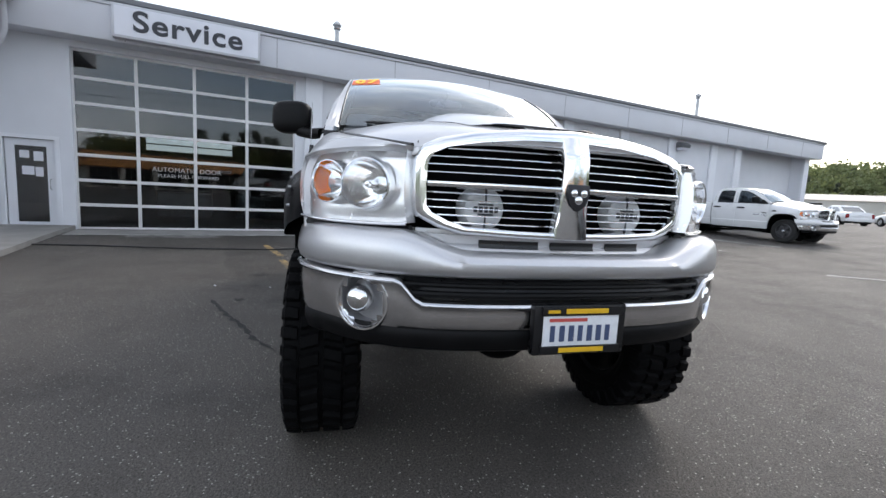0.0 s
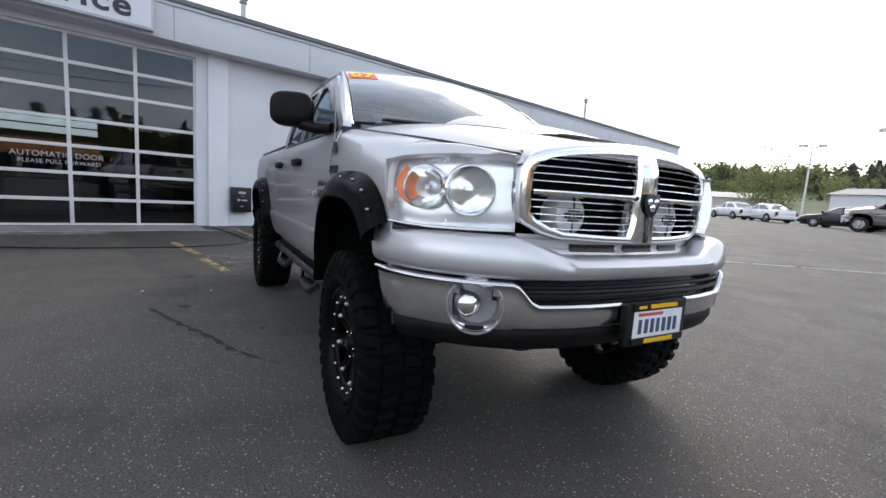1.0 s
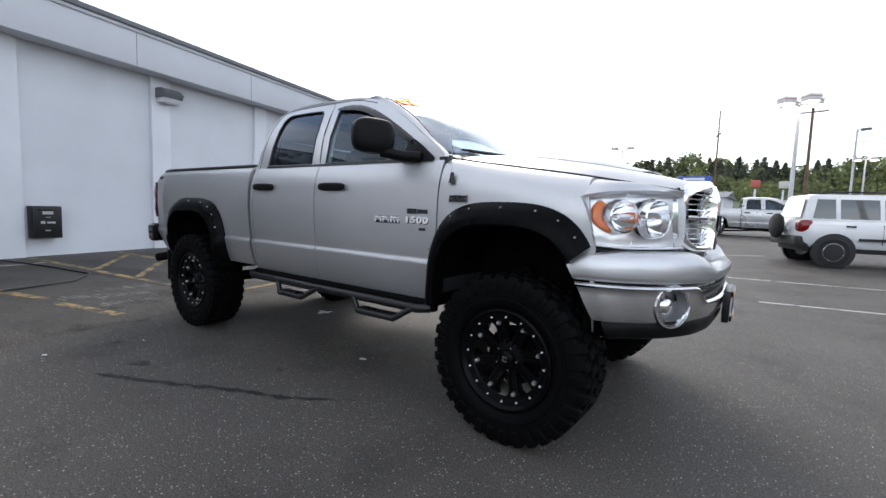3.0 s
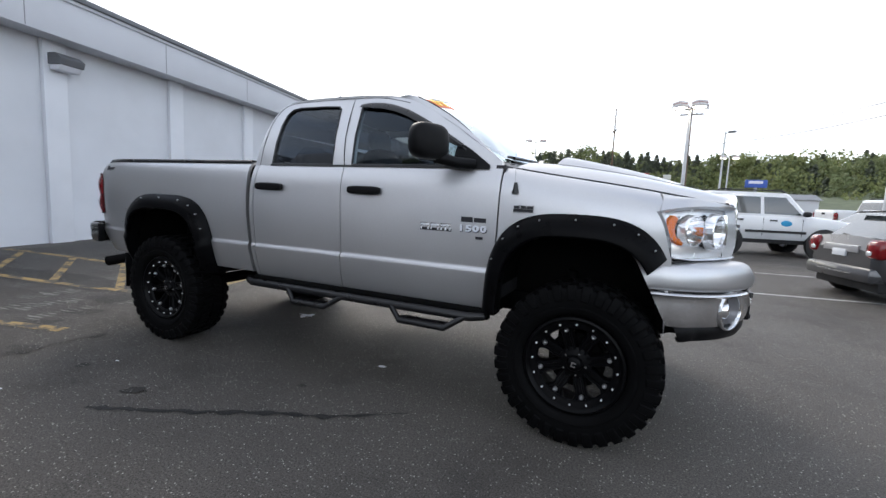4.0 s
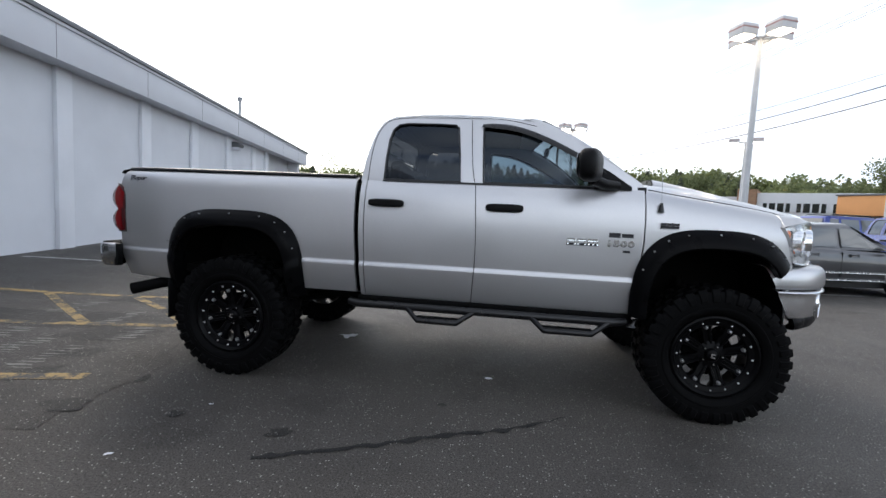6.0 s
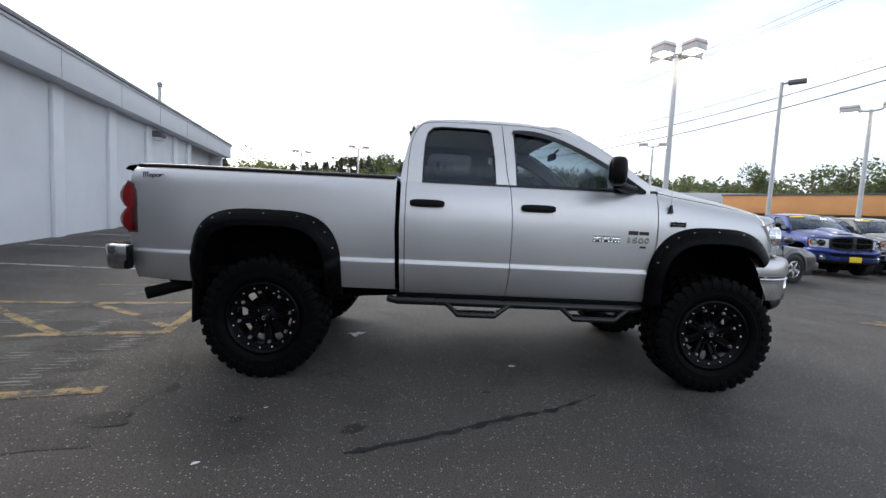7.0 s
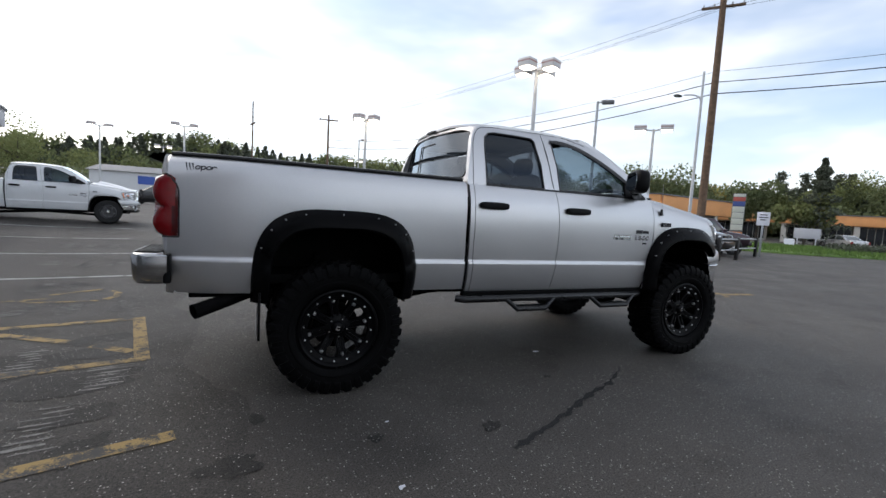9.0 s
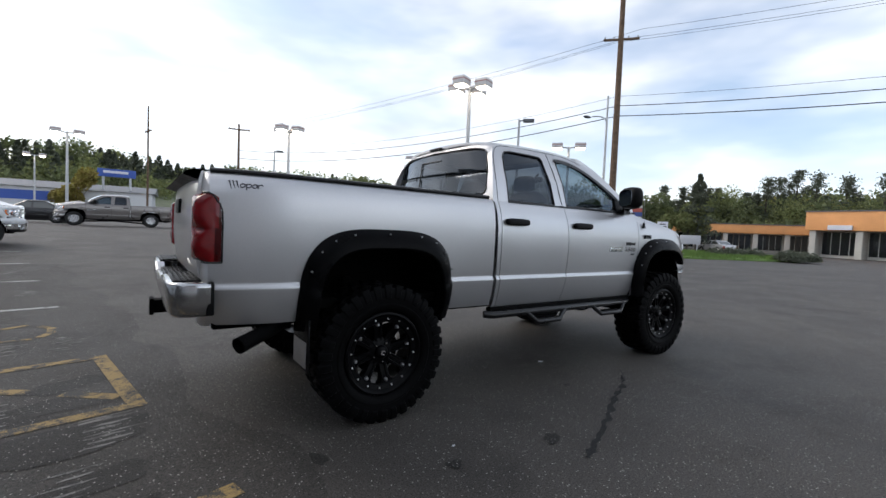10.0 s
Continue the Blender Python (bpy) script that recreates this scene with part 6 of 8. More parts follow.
# entry door beside it
entry = thing("door_1", "grey glazed entry door with paper notices on the glass", "door", WALLM, kind="structure")
bm = B()
ring_plate(bm, [(-5.47, 0.05), (-4.65, 0.05), (-4.65, 2.0), (-5.47, 2.0)], [[(-5.32, 0.24), (-4.80, 0.24), (-4.80, 1.86), (-5.32, 1.86)]], lambda u, v, w: (u, 0.06 + w, v), 0.05)
part("door_leaf", bm, PILASTER, entry, smooth=False)
bm = B()
ring_plate(bm, [(-5.56, -0.05), (-4.56, -0.05), (-4.56, 2.09), (-5.56, 2.09)], [[(-5.48, 0.0), (-4.64, 0.0), (-4.64, 2.01), (-5.48, 2.01)]], lambda u, v, w: (u, -0.02 + w, v), 0.06)
part("door_frame", bm, PILASTER, entry, smooth=False)
bm = B()
box(bm, (-5.33, 0.08, 0.23), (-4.79, 0.086, 1.87))
part("pane", bm, PANE, entry, smooth=False).visible_shadow = False
bm = B()
for x, z, w, h in ((-5.25, 1.60, 0.16, 0.16), (-5.02, 1.55, 0.16, 0.20), (-5.22, 1.25, 0.2, 0.18), (-5.0, 1.22, 0.13, 0.2)):
    box(bm, (x, 0.072, z), (x + w, 0.076, z + h))
part("paper_notices", bm, SIGN_FACE, entry, smooth=False)
bm = B()
tube(bm, [(-4.74, 0.05, 0.95), (-4.74, -0.02, 0.97), (-4.74, -0.02, 1.15), (-4.74, 0.05, 1.17)], 0.012, 8)
part("door_handle", bm, GALV, entry)
# sign over the door
sign = thing("service_sign", "pale grey sign box with dark service lettering", "sign", WALLM)
bm = B()
box(bm, (-3.44, -0.70, 4.20), (-0.585, -0.505, 4.88), bev=0.012)
part("sign_box", bm, SIGN_EDGE, sign, sharp=30)
bm = B()
box(bm, (-3.39, -0.706, 4.25), (-0.635, -0.700, 4.83))
part("sign_panel", bm, SIGN_FACE, sign, smooth=False)
words("Service", 0.60, LETTER, sign, pose(-2.02, -0.712, 4.545, 90, 0, 0) @ Matrix.Diagonal((1.10, 0.98, 1, 1)), "sign_lettering", 0.006, space=1.10, bold=0.013)
# wall pack, drop box, vents, downpipe
for s, z in ((3.72, 3.70), (15.6, 3.78)):
    fit = thing("wall_light", "bronze wall-pack light with a glass front on the wall", "wall light", WALLM)
    bm = B()
    prism(bm, [(0.0, -0.02), (0.0, 0.2), (-0.20, 0.2), (-0.34, 0.10), (-0.30, -0.02)], lambda u, v, w: (s - 0.24 + w, u - 0.10, z + v), 0.48, bev=0.012)
    part("housing", bm, ROOF_METAL, fit)
    bm = B()
    prism(bm, [(-0.005, -0.024), (-0.29, -0.024), (-0.22, -0.12), (-0.02, -0.12)], lambda u, v, w: (s - 0.21 + w, u - 0.10, z + v), 0.42, bev=0.01)
    part("lens", bm, SIGN_FACE, fit)
drop = thing("key_drop_box", "black metal key drop box with white marks on the wall", "drop box", WALLM)
bm = B()
box(bm, (1.06, -0.24, 0.46), (1.51, -0.003, 1.08), bev=0.012)
part("box_body", bm, BLACK_BOX, drop)
for lo, hi in (((1.20, 0.92), (1.37, 0.98)), ((1.17, 0.74), (1.24, 0.79)), ((1.27, 0.745), (1.40, 0.78)), ((1.25, 0.86), (1.33, 0.87)), ((1.24, 0.60), (1.32, 0.62))):
    bm = B()
    box(bm, (lo[0], -0.243, lo[1]), (hi[0], -0.240, hi[1]))
    part("box_mark", bm, WHITE_LETTER, drop, smooth=False)
bm = B()
box(bm, (1.12, -0.27, 1.0), (1.45, -0.24, 1.03), bev=0.005)
part("box_slot", bm, BLACK_BOX, drop)
for s, yy, h, r in ((1.38, 0.1, 0.52, 0.085), (16.7, 0.1, 0.92, 0.085)):
    vent = thing("roof_vent", "galvanised roof flue with a rain cap", "roof vent", WALLM)
    bm = B()
    tube(bm, [(s, yy, 5.0), (s, yy, 5.05 + h)], r * 0.75, 14)
    part("flue", bm, GALV, vent)
    bm = B()
    lathe(bm, [(0.0, 0.16), (r * 0.7, 0.13), (r * 1.35, 0.07), (r * 1.35, 0.04), (r * 0.9, 0.0), (r * 1.2, -0.04), (r * 0.8, -0.08)], 16, pose(s, yy, 5.1 + h, 90))
    part("cap", bm, GALV, vent)
pipe = thing("downpipe", "grey rainwater downpipe bent under the eaves", "downpipe", WALLM)
bm = B()
tube(bm, [(-5.15, -0.56, 4.6), (-5.15, -0.56, 4.05), (-5.25, -0.45, 3.85), (-5.6, -0.10, 3.55), (-5.7, -0.08, 3.4), (-5.7, -0.08, 0.2)], 0.055, 10)
part("pipe", bm, FASCIA, pipe)
bm = B()
box(bm, (-5.3, -0.68, 4.55), (-5.0, -0.53, 4.9), bev=0.02)
part("hopper", bm, FASCIA, pipe)
# stepped-out annex fascia past the entry door, deepened unseen to shade the wall
bm = B()
box(bm, (-14, -4.9, 4.6), (-4.9, -0.60, 5.4), bev=0.02)
placed(tagged(part("annex_fascia", bm, FASCIA, sharp=30), "grey fascia past the entry door, deepened unseen to shade the wall", "fascia", kind="structure"))

# added block, out of view, that keeps sky light off the wall's left end
bm = B()
box(bm, (-9.5, -4.6, -0.3), (-6.05, -0.003, 5.3))
placed(tagged(part("wall_wing", bm, WALL, smooth=False), "light grey wall block added out of view to shade the entry side", "wall", kind="structure"))

# ---- concrete walk, apron and marks ----
bm = B()
grid(bm, [[lot(n, s, 0.09) for s in (-30, -20, -12, -7, -4.35)] for n in (-10.24, -8.5, -7.0, -5.3)], flange=(0, 0, -0.2))
tagged(part("pavement", bm, CONCRETE, sharp=20), "grey concrete walk with a kerb edge", "pavement", kind="structure")
bm = B()
grid(bm, [[lot(n, s, 0.012) for s in np.linspace(-4.30, 0.30, 9)] for n in (-10.1, -9.6, -9.25)], flange=(0, 0, -0.1))
tagged(part("door_apron", bm, CONCRETE, sharp=20), "stained concrete apron before the garage door", "pavement", kind="structure")
strip("white_line", [(-9.15, -4.3), (-9.2, 0.9)], 0.10, WHITE_LINE, "white painted edge line by the garage door", up=0.006)
strip("patch", [(-8.9, -3.2), (-8.9, -1.5)], 0.35, GHOST_LINE, "pale repaired patch in the asphalt", category="patch")
# black hose lying on the asphalt
bm = B()
tube(bm, [p + Vector((0, 0, 0.016)) for p in [lot(*q) for q in ((-7.9, -5.2), (-7.6, -3.5), (-7.2, -2.0), (-7.0, -0.6), (-7.15, 0.3), (-7.6, 0.75), (-8.4, 0.7), (-9.3, 0.6), (-10.0, 0.5))]], 0.014, 6)
tagged(part("hose", bm, BLACK_BOX), "black rubber hose lying on the asphalt", "hose")

# ---- cracks, blots and litter by the pickup ----
def crack(pts, width):
    bm = B()
    rows = []
    fine = curve([(*p, 0) for p in pts], 60)
    for i, p in enumerate(fine):
        j = Vector((noise.noise(Vector((i * 0.37, 1, 2))), noise.noise(Vector((i * 0.41, 5, 2))), 0)) * 0.02
        w = width * max(0.12, 0.55 + 0.9 * noise.noise(Vector((i * 0.33, 9, 4)))) * min(1, (60 - i) / 18 + 0.15)
        d = Vector(fine[min(i + 1, 60)] - fine[max(i - 1, 0)]).normalized()
        o = Vector((-d.y, d.x, 0)) * w / 2
        c = Vector((p[0], p[1], gz(p[0], p[1]) + 0.004)) + j
        rows.append([c - o, c + o])
    grid(bm, rows)
    tagged(part("crack", bm, TAR, smooth=False), "dark ragged crack in the asphalt", "crack", kind="structure")


crack([(-2.74, -2.07), (-2.49, -1.96), (-2.10, -1.78), (-1.72, -1.58), (-1.38, -1.44), (-0.98, -1.17)], 0.072)
for x, y, r, st, tn in ((-2.73, -1.79, 0.06, 1.6, 0.5), (-3.47, -1.72, 0.05, 1.3, 0.2), (-1.83, -1.18, 0.035, 1.5, 0.3), (-4.22, -1.76, 0.15, 1.4, 0.1), (-4.1, -1.28, 0.06, 1.4, 2.0), (-4.95, -1.35, 0.14, 1.6, 1.0), (-5.5, -0.5, 0.16, 1.5, 0.4), (-6.0, 0.2, 0.2, 1.6, 0.2), (-5.35, 0.70, 0.20, 1.7, 0.3), (-5.95, -0.10, 0.34, 2.2, 0.2), (-5.30, -0.40, 0.26, 2.0, 0.25), (-6.75, -0.15, 0.40, 2.4, 0.2), (-5.55, 0.20, 0.22, 2.3, 0.2), (-7.6, -0.4, 0.42, 2.2, 0.2), (-6.3, 1.0, 0.24, 2.2, 0.2), (-5.1, -0.95, 0.15, 2.2, 0.3)):
    blot("oil_stain", x, y, r, STAIN, "dark oil stain on the asphalt", st, tn)
for x, y, r, tn in ((-3.47, -2.20, 0.013, 0.7), (-3.35, -1.55, 0.009, 0.3), (-1.52, -0.60, 0.020, 0.3), (-3.03, 0.25, 0.060, 0.4), (-3.06, 0.20, 0.035, 2.0)):
    bm = B()
    ring = []
    for a in np.linspace(0, 2 * math.pi, 12)[:-1]:
        u, v = r * (0.7 + 0.6 * random.random()) * math.cos(a) * 1.6, r * (0.6 + 0.7 * random.random()) * math.sin(a)
        ring.append(bm.verts.new((x + u * math.cos(tn) - v * math.sin(tn), y + u * math.sin(tn) + v * math.cos(tn), 0.006 + 0.3 * r * random.random())))
    bm.faces.new(ring)
    tagged(part("paper_scrap", bm, SIGN_FACE, smooth=False), "small torn scrap of white paper on the asphalt", "litter")
# worn wheelchair mark and ghost lettering in the bays behind the pickup
WM = "worn yellow wheelchair symbol on the asphalt"
strip("yellow_mark", [(-6.6, 3.70), (-6.11, 3.72), (-5.62, 3.78)], 0.07, YELLOW_LINE, WM)
strip("yellow_mark", [(-5.72, 3.98), (-5.5, 4.10), (-5.2, 4.24)], 0.07, YELLOW_LINE, WM)
strip("yellow_mark", [(-5.12, 4.12), (-5.03, 3.95), (-5.05, 3.72), (-5.16, 3.55)], 0.08, YELLOW_LINE, WM)
strip("yellow_mark", [(-5.22, 3.50), (-5.5, 3.52), (-5.82, 3.57), (-5.95, 3.72)], 0.07, YELLOW_LINE, WM)
scratch = random.Random(5)
for n0, s0, w in ((-6.05, 12.0, 0.30), (-5.72, 12.1, 0.26), (-5.27, 12.2, 0.26), (-6.0, 9.15, 0.34), (-5.62, 9.15, 0.28), (-5.2, 9.17, 0.26), (-5.95, 6.8, 0.36), (-5.56, 6.55, 0.30), (-5.12, 6.63, 0.24), (-5.88, 4.55, 0.36), (-5.5, 4.6, 0.26), (-5.83, 3.25, 0.34), (-5.44, 3.15, 0.32), (-5.0, 3.15, 0.2), (-6.4, 1.75, 0.36), (-6.2, 1.35, 0.34), (-5.55, 1.3, 0.22), (-5.02, 0.75, 0.34), (-6.2, 0.55, 0.34), (-5.75, 0.2, 0.3), (-6.0, -0.1, 0.3), (-5.3, 0.0, 0.3)):
    bm = B()
    for k in range(9):
        ds, dn, ln = -0.26 + 0.065 * k + scratch.uniform(-0.015, 0.015), scratch.uniform(-0.06, 0.06) + 0.05 * (k - 4) / 4, w * scratch.uniform(0.35, 1.0)
        wd = scratch.uniform(0.008, 0.022)
        rows = []
        for q in np.linspace(-0.5, 0.5, 5):
            c = (n0 + dn + q * ln, s0 + ds + scratch.uniform(-0.006, 0.006))
            rows.append([lot(c[0], c[1] - wd * (1 - abs(q)), 0.0062), lot(c[0], c[1] + wd * (1 - abs(q)), 0.0062)])
        grid(bm, rows)
    tagged(part("ghost_mark", bm, GHOST_LINE, smooth=False), "blotchy scratched remains of old lettering on the asphalt", "road marking", kind="structure")
strip("yellow_arrow", [(4.55, 0.95), (5.0, 0.62), (5.7, 0.35)], 0.15, YELLOW_LINE, "worn yellow arrow on the asphalt")
strip("yellow_arrow", [(4.6, 0.4), (5.0, 0.62), (4.95, 1.0)], 0.12, YELLOW_LINE, "worn yellow arrow on the asphalt")
for s0 in (4.9, 7.6):
    strip("white_line", [(2.2, s0), (7.5, s0)], 0.10, WHITE_LINE, "faded white parking line beside the parked cars")
strip("white_line", [(-2.0, 9.0), (1.5, 11.5), (4, 13)], 0.10, WHITE_LINE, "faded white line across the lot")

# ---- street and lot furniture ----
LAMP_GLOW = material("lit_lamp_glass", (1.0, 0.86, 0.68), rough=0.4, emit=9.0)
POLE_GREY = material("painted_pole", (0.55, 0.56, 0.57), rough=0.5, var=0.15, scale=3)
POLE_WOOD = material("weathered_pole_wood", (0.16, 0.105, 0.07), rough=0.9, var=0.45, scale=5, bump=0.6, bump_scale=40)
LAMP_BOX = material("lamp_head_enamel", (0.66, 0.64, 0.63), rough=0.4, var=0.1, scale=4)
LAMP_STRIPE = material("lamp_head_stripe", (0.40, 0.22, 0.20), rough=0.5)
WIRE = material("wire", (0.02, 0.02, 0.022), rough=0.6)


def at_ground(x, y, turn=0.0):
    return Matrix.Translation((x, y, gz(x, y))) @ Matrix.Rotation(radians(turn), 4, "Z")


def lot_lamp(x, y, h, heads, turn, size=0.62):
    """A square steel pole with lit shoebox heads round its top."""
    lamp = thing("lot_lamp", "tall grey lot lamp with lit shoebox heads", "street lamp", at_ground(x, y, turn), "lot lamps")
    bm = B()
    tube(bm, [(0, 0, 0.6), (0, 0, h - 0.1)], [0.10, 0.065], 8)
    tube(bm, [(0, 0, -0.2), (0, 0, 0.6)], 0.25, 16)
    part("pole", bm, POLE_GREY, lamp)
    for k in range(heads):
        a = 2 * math.pi * k / heads
        m = Matrix.Rotation(a, 4, "Z")
        bm = B()
        tube(bm, [m @ Vector((0, 0, h - 0.18)), m @ Vector((0.35, 0, h - 0.12))], 0.04, 8)
        part("arm", bm, POLE_GREY, lamp)
        bm = B()
        box(bm, (0.35, -size / 2, h - 0.20), (0.35 + size, size / 2, h + 0.10), m, 0.03)
        head = part("lamp_head", bm, LAMP_BOX, lamp)
        bm = B()
        box(bm, (0.345, -size / 2 - 0.006, h - 0.03), (0.355 + size, size / 2 + 0.006, h + 0.01), m)
        part("stripe", bm, LAMP_STRIPE, head, smooth=False)
        bm = B()
        box(bm, (0.40, -size / 2 + 0.05, h - 0.235), (0.30 + size, size / 2 - 0.05, h - 0.198), m, 0.01)
        part("lamp_glass", bm, LAMP_GLOW, head, "lit warm white lamp glass")
    return lamp


lot_lamp(5.45, 9.75, 6.85, 4, 20, 0.50)
lot_lamp(2.2, 22.3, 6.25, 4, 35, 0.52)
lot_lamp(16.0, 13.5, 6.6, 2, 130, 0.62)
lot_lamp(-9.0, 37.5, 6.6, 2, 10, 0.6)
lot_lamp(-14.0, 61.0, 7.0, 2, 10, 0.6)
lot_lamp(-16.4, 44.8, 6.8, 2, 30, 0.6)
lot_lamp(9.5, 58.0, 7.4, 2, 0, 0.6)
lot_lamp(13.9, 27.2, 6.6, 2, -25, 0.6)
for x, y, h, turn in ((13.0, 14.7, 7.7, -45), (7.0, 45.0, 8.3, -20)):
    lamp = thing("arm_lamp", "slim grey pole with one flat lamp head", "street lamp", at_ground(x, y, turn))
    bm = B()
    tube(bm, [(0, 0, -0.2), (0, 0, h)], [0.10, 0.07], 10)
    part("pole", bm, POLE_GREY, lamp)
    bm = B()
    tube(bm, [(0, 0, h - 0.08), (0.25, 0, h - 0.02)], 0.035, 8)
    box(bm, (0.22, -0.16, h - 0.14), (0.85, 0.16, h + 0.04), bev=0.04)
    part("lamp_head", bm, ROOF_METAL, lamp)


def power_pole(x, y, h, r, arms, turn):
    p = thing("utility_pole", "weathered brown wooden utility pole with cross-arm", "utility pole", at_ground(x, y, turn))
    bm = B()
    tube(bm, [(0, 0, -0.5), (0.02, 0, h * 0.4), (0.0, 0.03, h)], [r, r * 0.88, r * 0.65], 12)
    part("pole", bm, POLE_WOOD, p)
    for z in arms:
        bm = B()
        box(bm, (-0.07, -1.1, z - 0.06), (0.07, 1.1, z + 0.06), bev=0.01)
        arm = part("cross_arm", bm, POLE_WOOD, p)
        for yy in (-1.0, -0.45, 0.45, 1.0):
            bm = B()
            lathe(bm, [(0.0, -0.16), (0.03, -0.15), (0.05, -0.1), (0.03, -0.06), (0.05, -0.02), (0.02, 0.0)], 10, pose(0, yy, z + 0.06, -90))
            part("insulator", bm, GALV, arm)
    return p


power_pole(20.82, 13.66, 17.0, 0.235, (14.2,), 40)
power_pole(4.5, 50.6, 11.6, 0.16, (11.0,), 80)
power_pole(-3.8, 63.0, 14.5, 0.13, (11.4,), 15)
power_pole(34, -19, 15.0, 0.18, (14.0,), 20)
bm = B()
tube(bm, [(0, 0, 0), (0, 0, 10.3)], [0.10, 0.06], 10)
tube(bm, [(0, 0, 8.6), (-0.10, 0.09, 8.88), (-0.32, 0.28, 9.0), (-0.75, 0.60, 8.98)], 0.04, 8)
street = thing("street_light", "pale steel street light with a curved arm", "street lamp", at_ground(19.7, 13.6))
part("pole", bm, POLE_GREY, street)
bm = B()
blob(bm, (-1.0, 0.78, 8.94), (0.30, 0.16, 0.07), 0.8, 14, 8)
part("lamp_head", bm, ROOF_METAL, street)


def sag(a, b, drop, r):
    bm = B()
    a, b = Vector(a), Vector(b)
    tube(bm, [a.lerp(b, k / 16) - Vector((0, 0, drop * 4 * (k / 16) * (1 - k / 16))) for k in range(17)], r, 5)
    tagged(part("wire", bm, WIRE), "thin black overhead wire between poles", "wire", "overhead wires")


for z, zb, r in ((9.94, 9.3, 0.026), (9.28, 8.4, 0.030), (10.56, 10.0, 0.012)):
    sag((20.82, 13.66, z), (4.6, 50.6, zb), 1.3, r)
    sag((20.82, 13.66, z), (34, -19, z), 0.68, r)
for k, yy in enumerate((-1.0, 0.45, 1.0)):
    sag((21.1 + yy * 0.3, 13.2 + yy, 14.4), (34 + yy * 0.3, -19 + yy, 14.2), 0.5, 0.010)
    sag((21.1 + yy * 0.3, 13.2 + yy, 14.4), (4.6 + yy * 0.3, 50.6 + yy, 11.3), 0.6, 0.010)

# rails round the pole by the street, signs on the verge
for xa, ya, xb, yb in ((13.6, 7.6, 15.9, 8.3), (17.4, 9.2, 20.2, 10.0)):
    rail = thing("barrier_rail", "black posts with low pipe rails by the street", "barrier", Matrix.Identity(4), "barrier rails")
    for k in range(2):
        x, y = (xa, ya) if k == 0 else (xb, yb)
        bm = B()
        box(bm, (x - 0.06, y - 0.06, 0), (x + 0.06, y + 0.06, 1.0), bev=0.01)
        part("post", bm, BLACK_BOX, rail)
    for z in (0.45, 0.92):
        bm = B()
        tube(bm, [(xa, ya, z), (xb, yb, z)], 0.035, 8)
        part("pipe_rail", bm, GALV, rail)
post = thing("lot_sign", "small white notice on a square steel post", "sign", at_ground(20.4, 9.9, 210))
bm = B()
box(bm, (-0.05, -0.05, -0.1), (0.05, 0.05, 2.3), bev=0.008)
part("post", bm, GALV, post)
bm = B()
box(bm, (0.052, -0.28, 1.65), (0.075, 0.28, 2.35), bev=0.006)
panel = part("sign_panel", bm, SIGN_FACE, post)
bm = B()
for z, w in ((2.18, 0.16), (2.05, 0.20), (1.92, 0.12)):
    box(bm, (0.076, -w, z), (0.079, w, z + 0.05))
part("sign_marks", bm, LETTER, post, smooth=False)
PYLON = [material("pylon_" + n, c, rough=0.5, var=0.05) for n, c in (("red", (0.45, 0.10, 0.08)), ("blue", (0.06, 0.09, 0.28)), ("cream", (0.55, 0.55, 0.50)), ("orange", (0.55, 0.20, 0.06)))]
pylon = thing("pylon_sign", "tall shop pylon sign with red, blue and cream panels", "sign", at_ground(33.2, 19.2, 212))
bm = B()
box(bm, (-0.28, -0.46, 0), (0.0, 0.46, 4.35), bev=0.02)
part("pylon_body", bm, ROOF_METAL, pylon)
bm = B()
box(bm, (-0.02, -0.44, -0.05), (0.2, 0.44, 1.15), bev=0.02)
part("plinth", bm, PYLON[3], pylon)
for i, (z0, z1, c) in enumerate(((4.08, 4.3, 2), (3.72, 4.04, 0), (3.3, 3.68, 1), (2.8, 3.26, 2), (2.3, 2.76, 2), (1.8, 2.26, 2), (1.3, 1.76, 2))):
    bm = B()
    box(bm, (0.0, -0.42, z0), (0.05, 0.42, z1), bev=0.01)
    part("panel", bm, PYLON[c], pylon)
frame_sign = thing("a_frame_sign", "white folding pavement sign on the grass", "sign", at_ground(34.0, 15.6, 30))
for sx in (-1, 1):
    bm = B()
    box(bm, (-0.02, -0.32, 0), (0.02, 0.32, 0.95), pose(sx * 0.25, 0, 0, 0, -sx * 12, 0), 0.01)
    part("board", bm, SIGN_FACE, frame_sign)
board = thing("notice_board", "wide grey notice board on two posts on the verge", "sign", at_ground(46, 20.3, 26))
bm = B()
box(bm, (-0.05, -1.02, 0.9), (0.05, 1.02, 1.9), bev=0.02)
part("board", bm, SIGN_EDGE, board)
for y in (-0.7, 0.7):
    bm = B()
    box(bm, (-0.06, y - 0.06, 0), (0.06, y + 0.06, 0.9), bev=0.01)
    part("post", bm, SIGN_EDGE, board)
BLUE_SIGN = material("blue_sign", (0.05, 0.11, 0.42), rough=0.5, var=0.05)
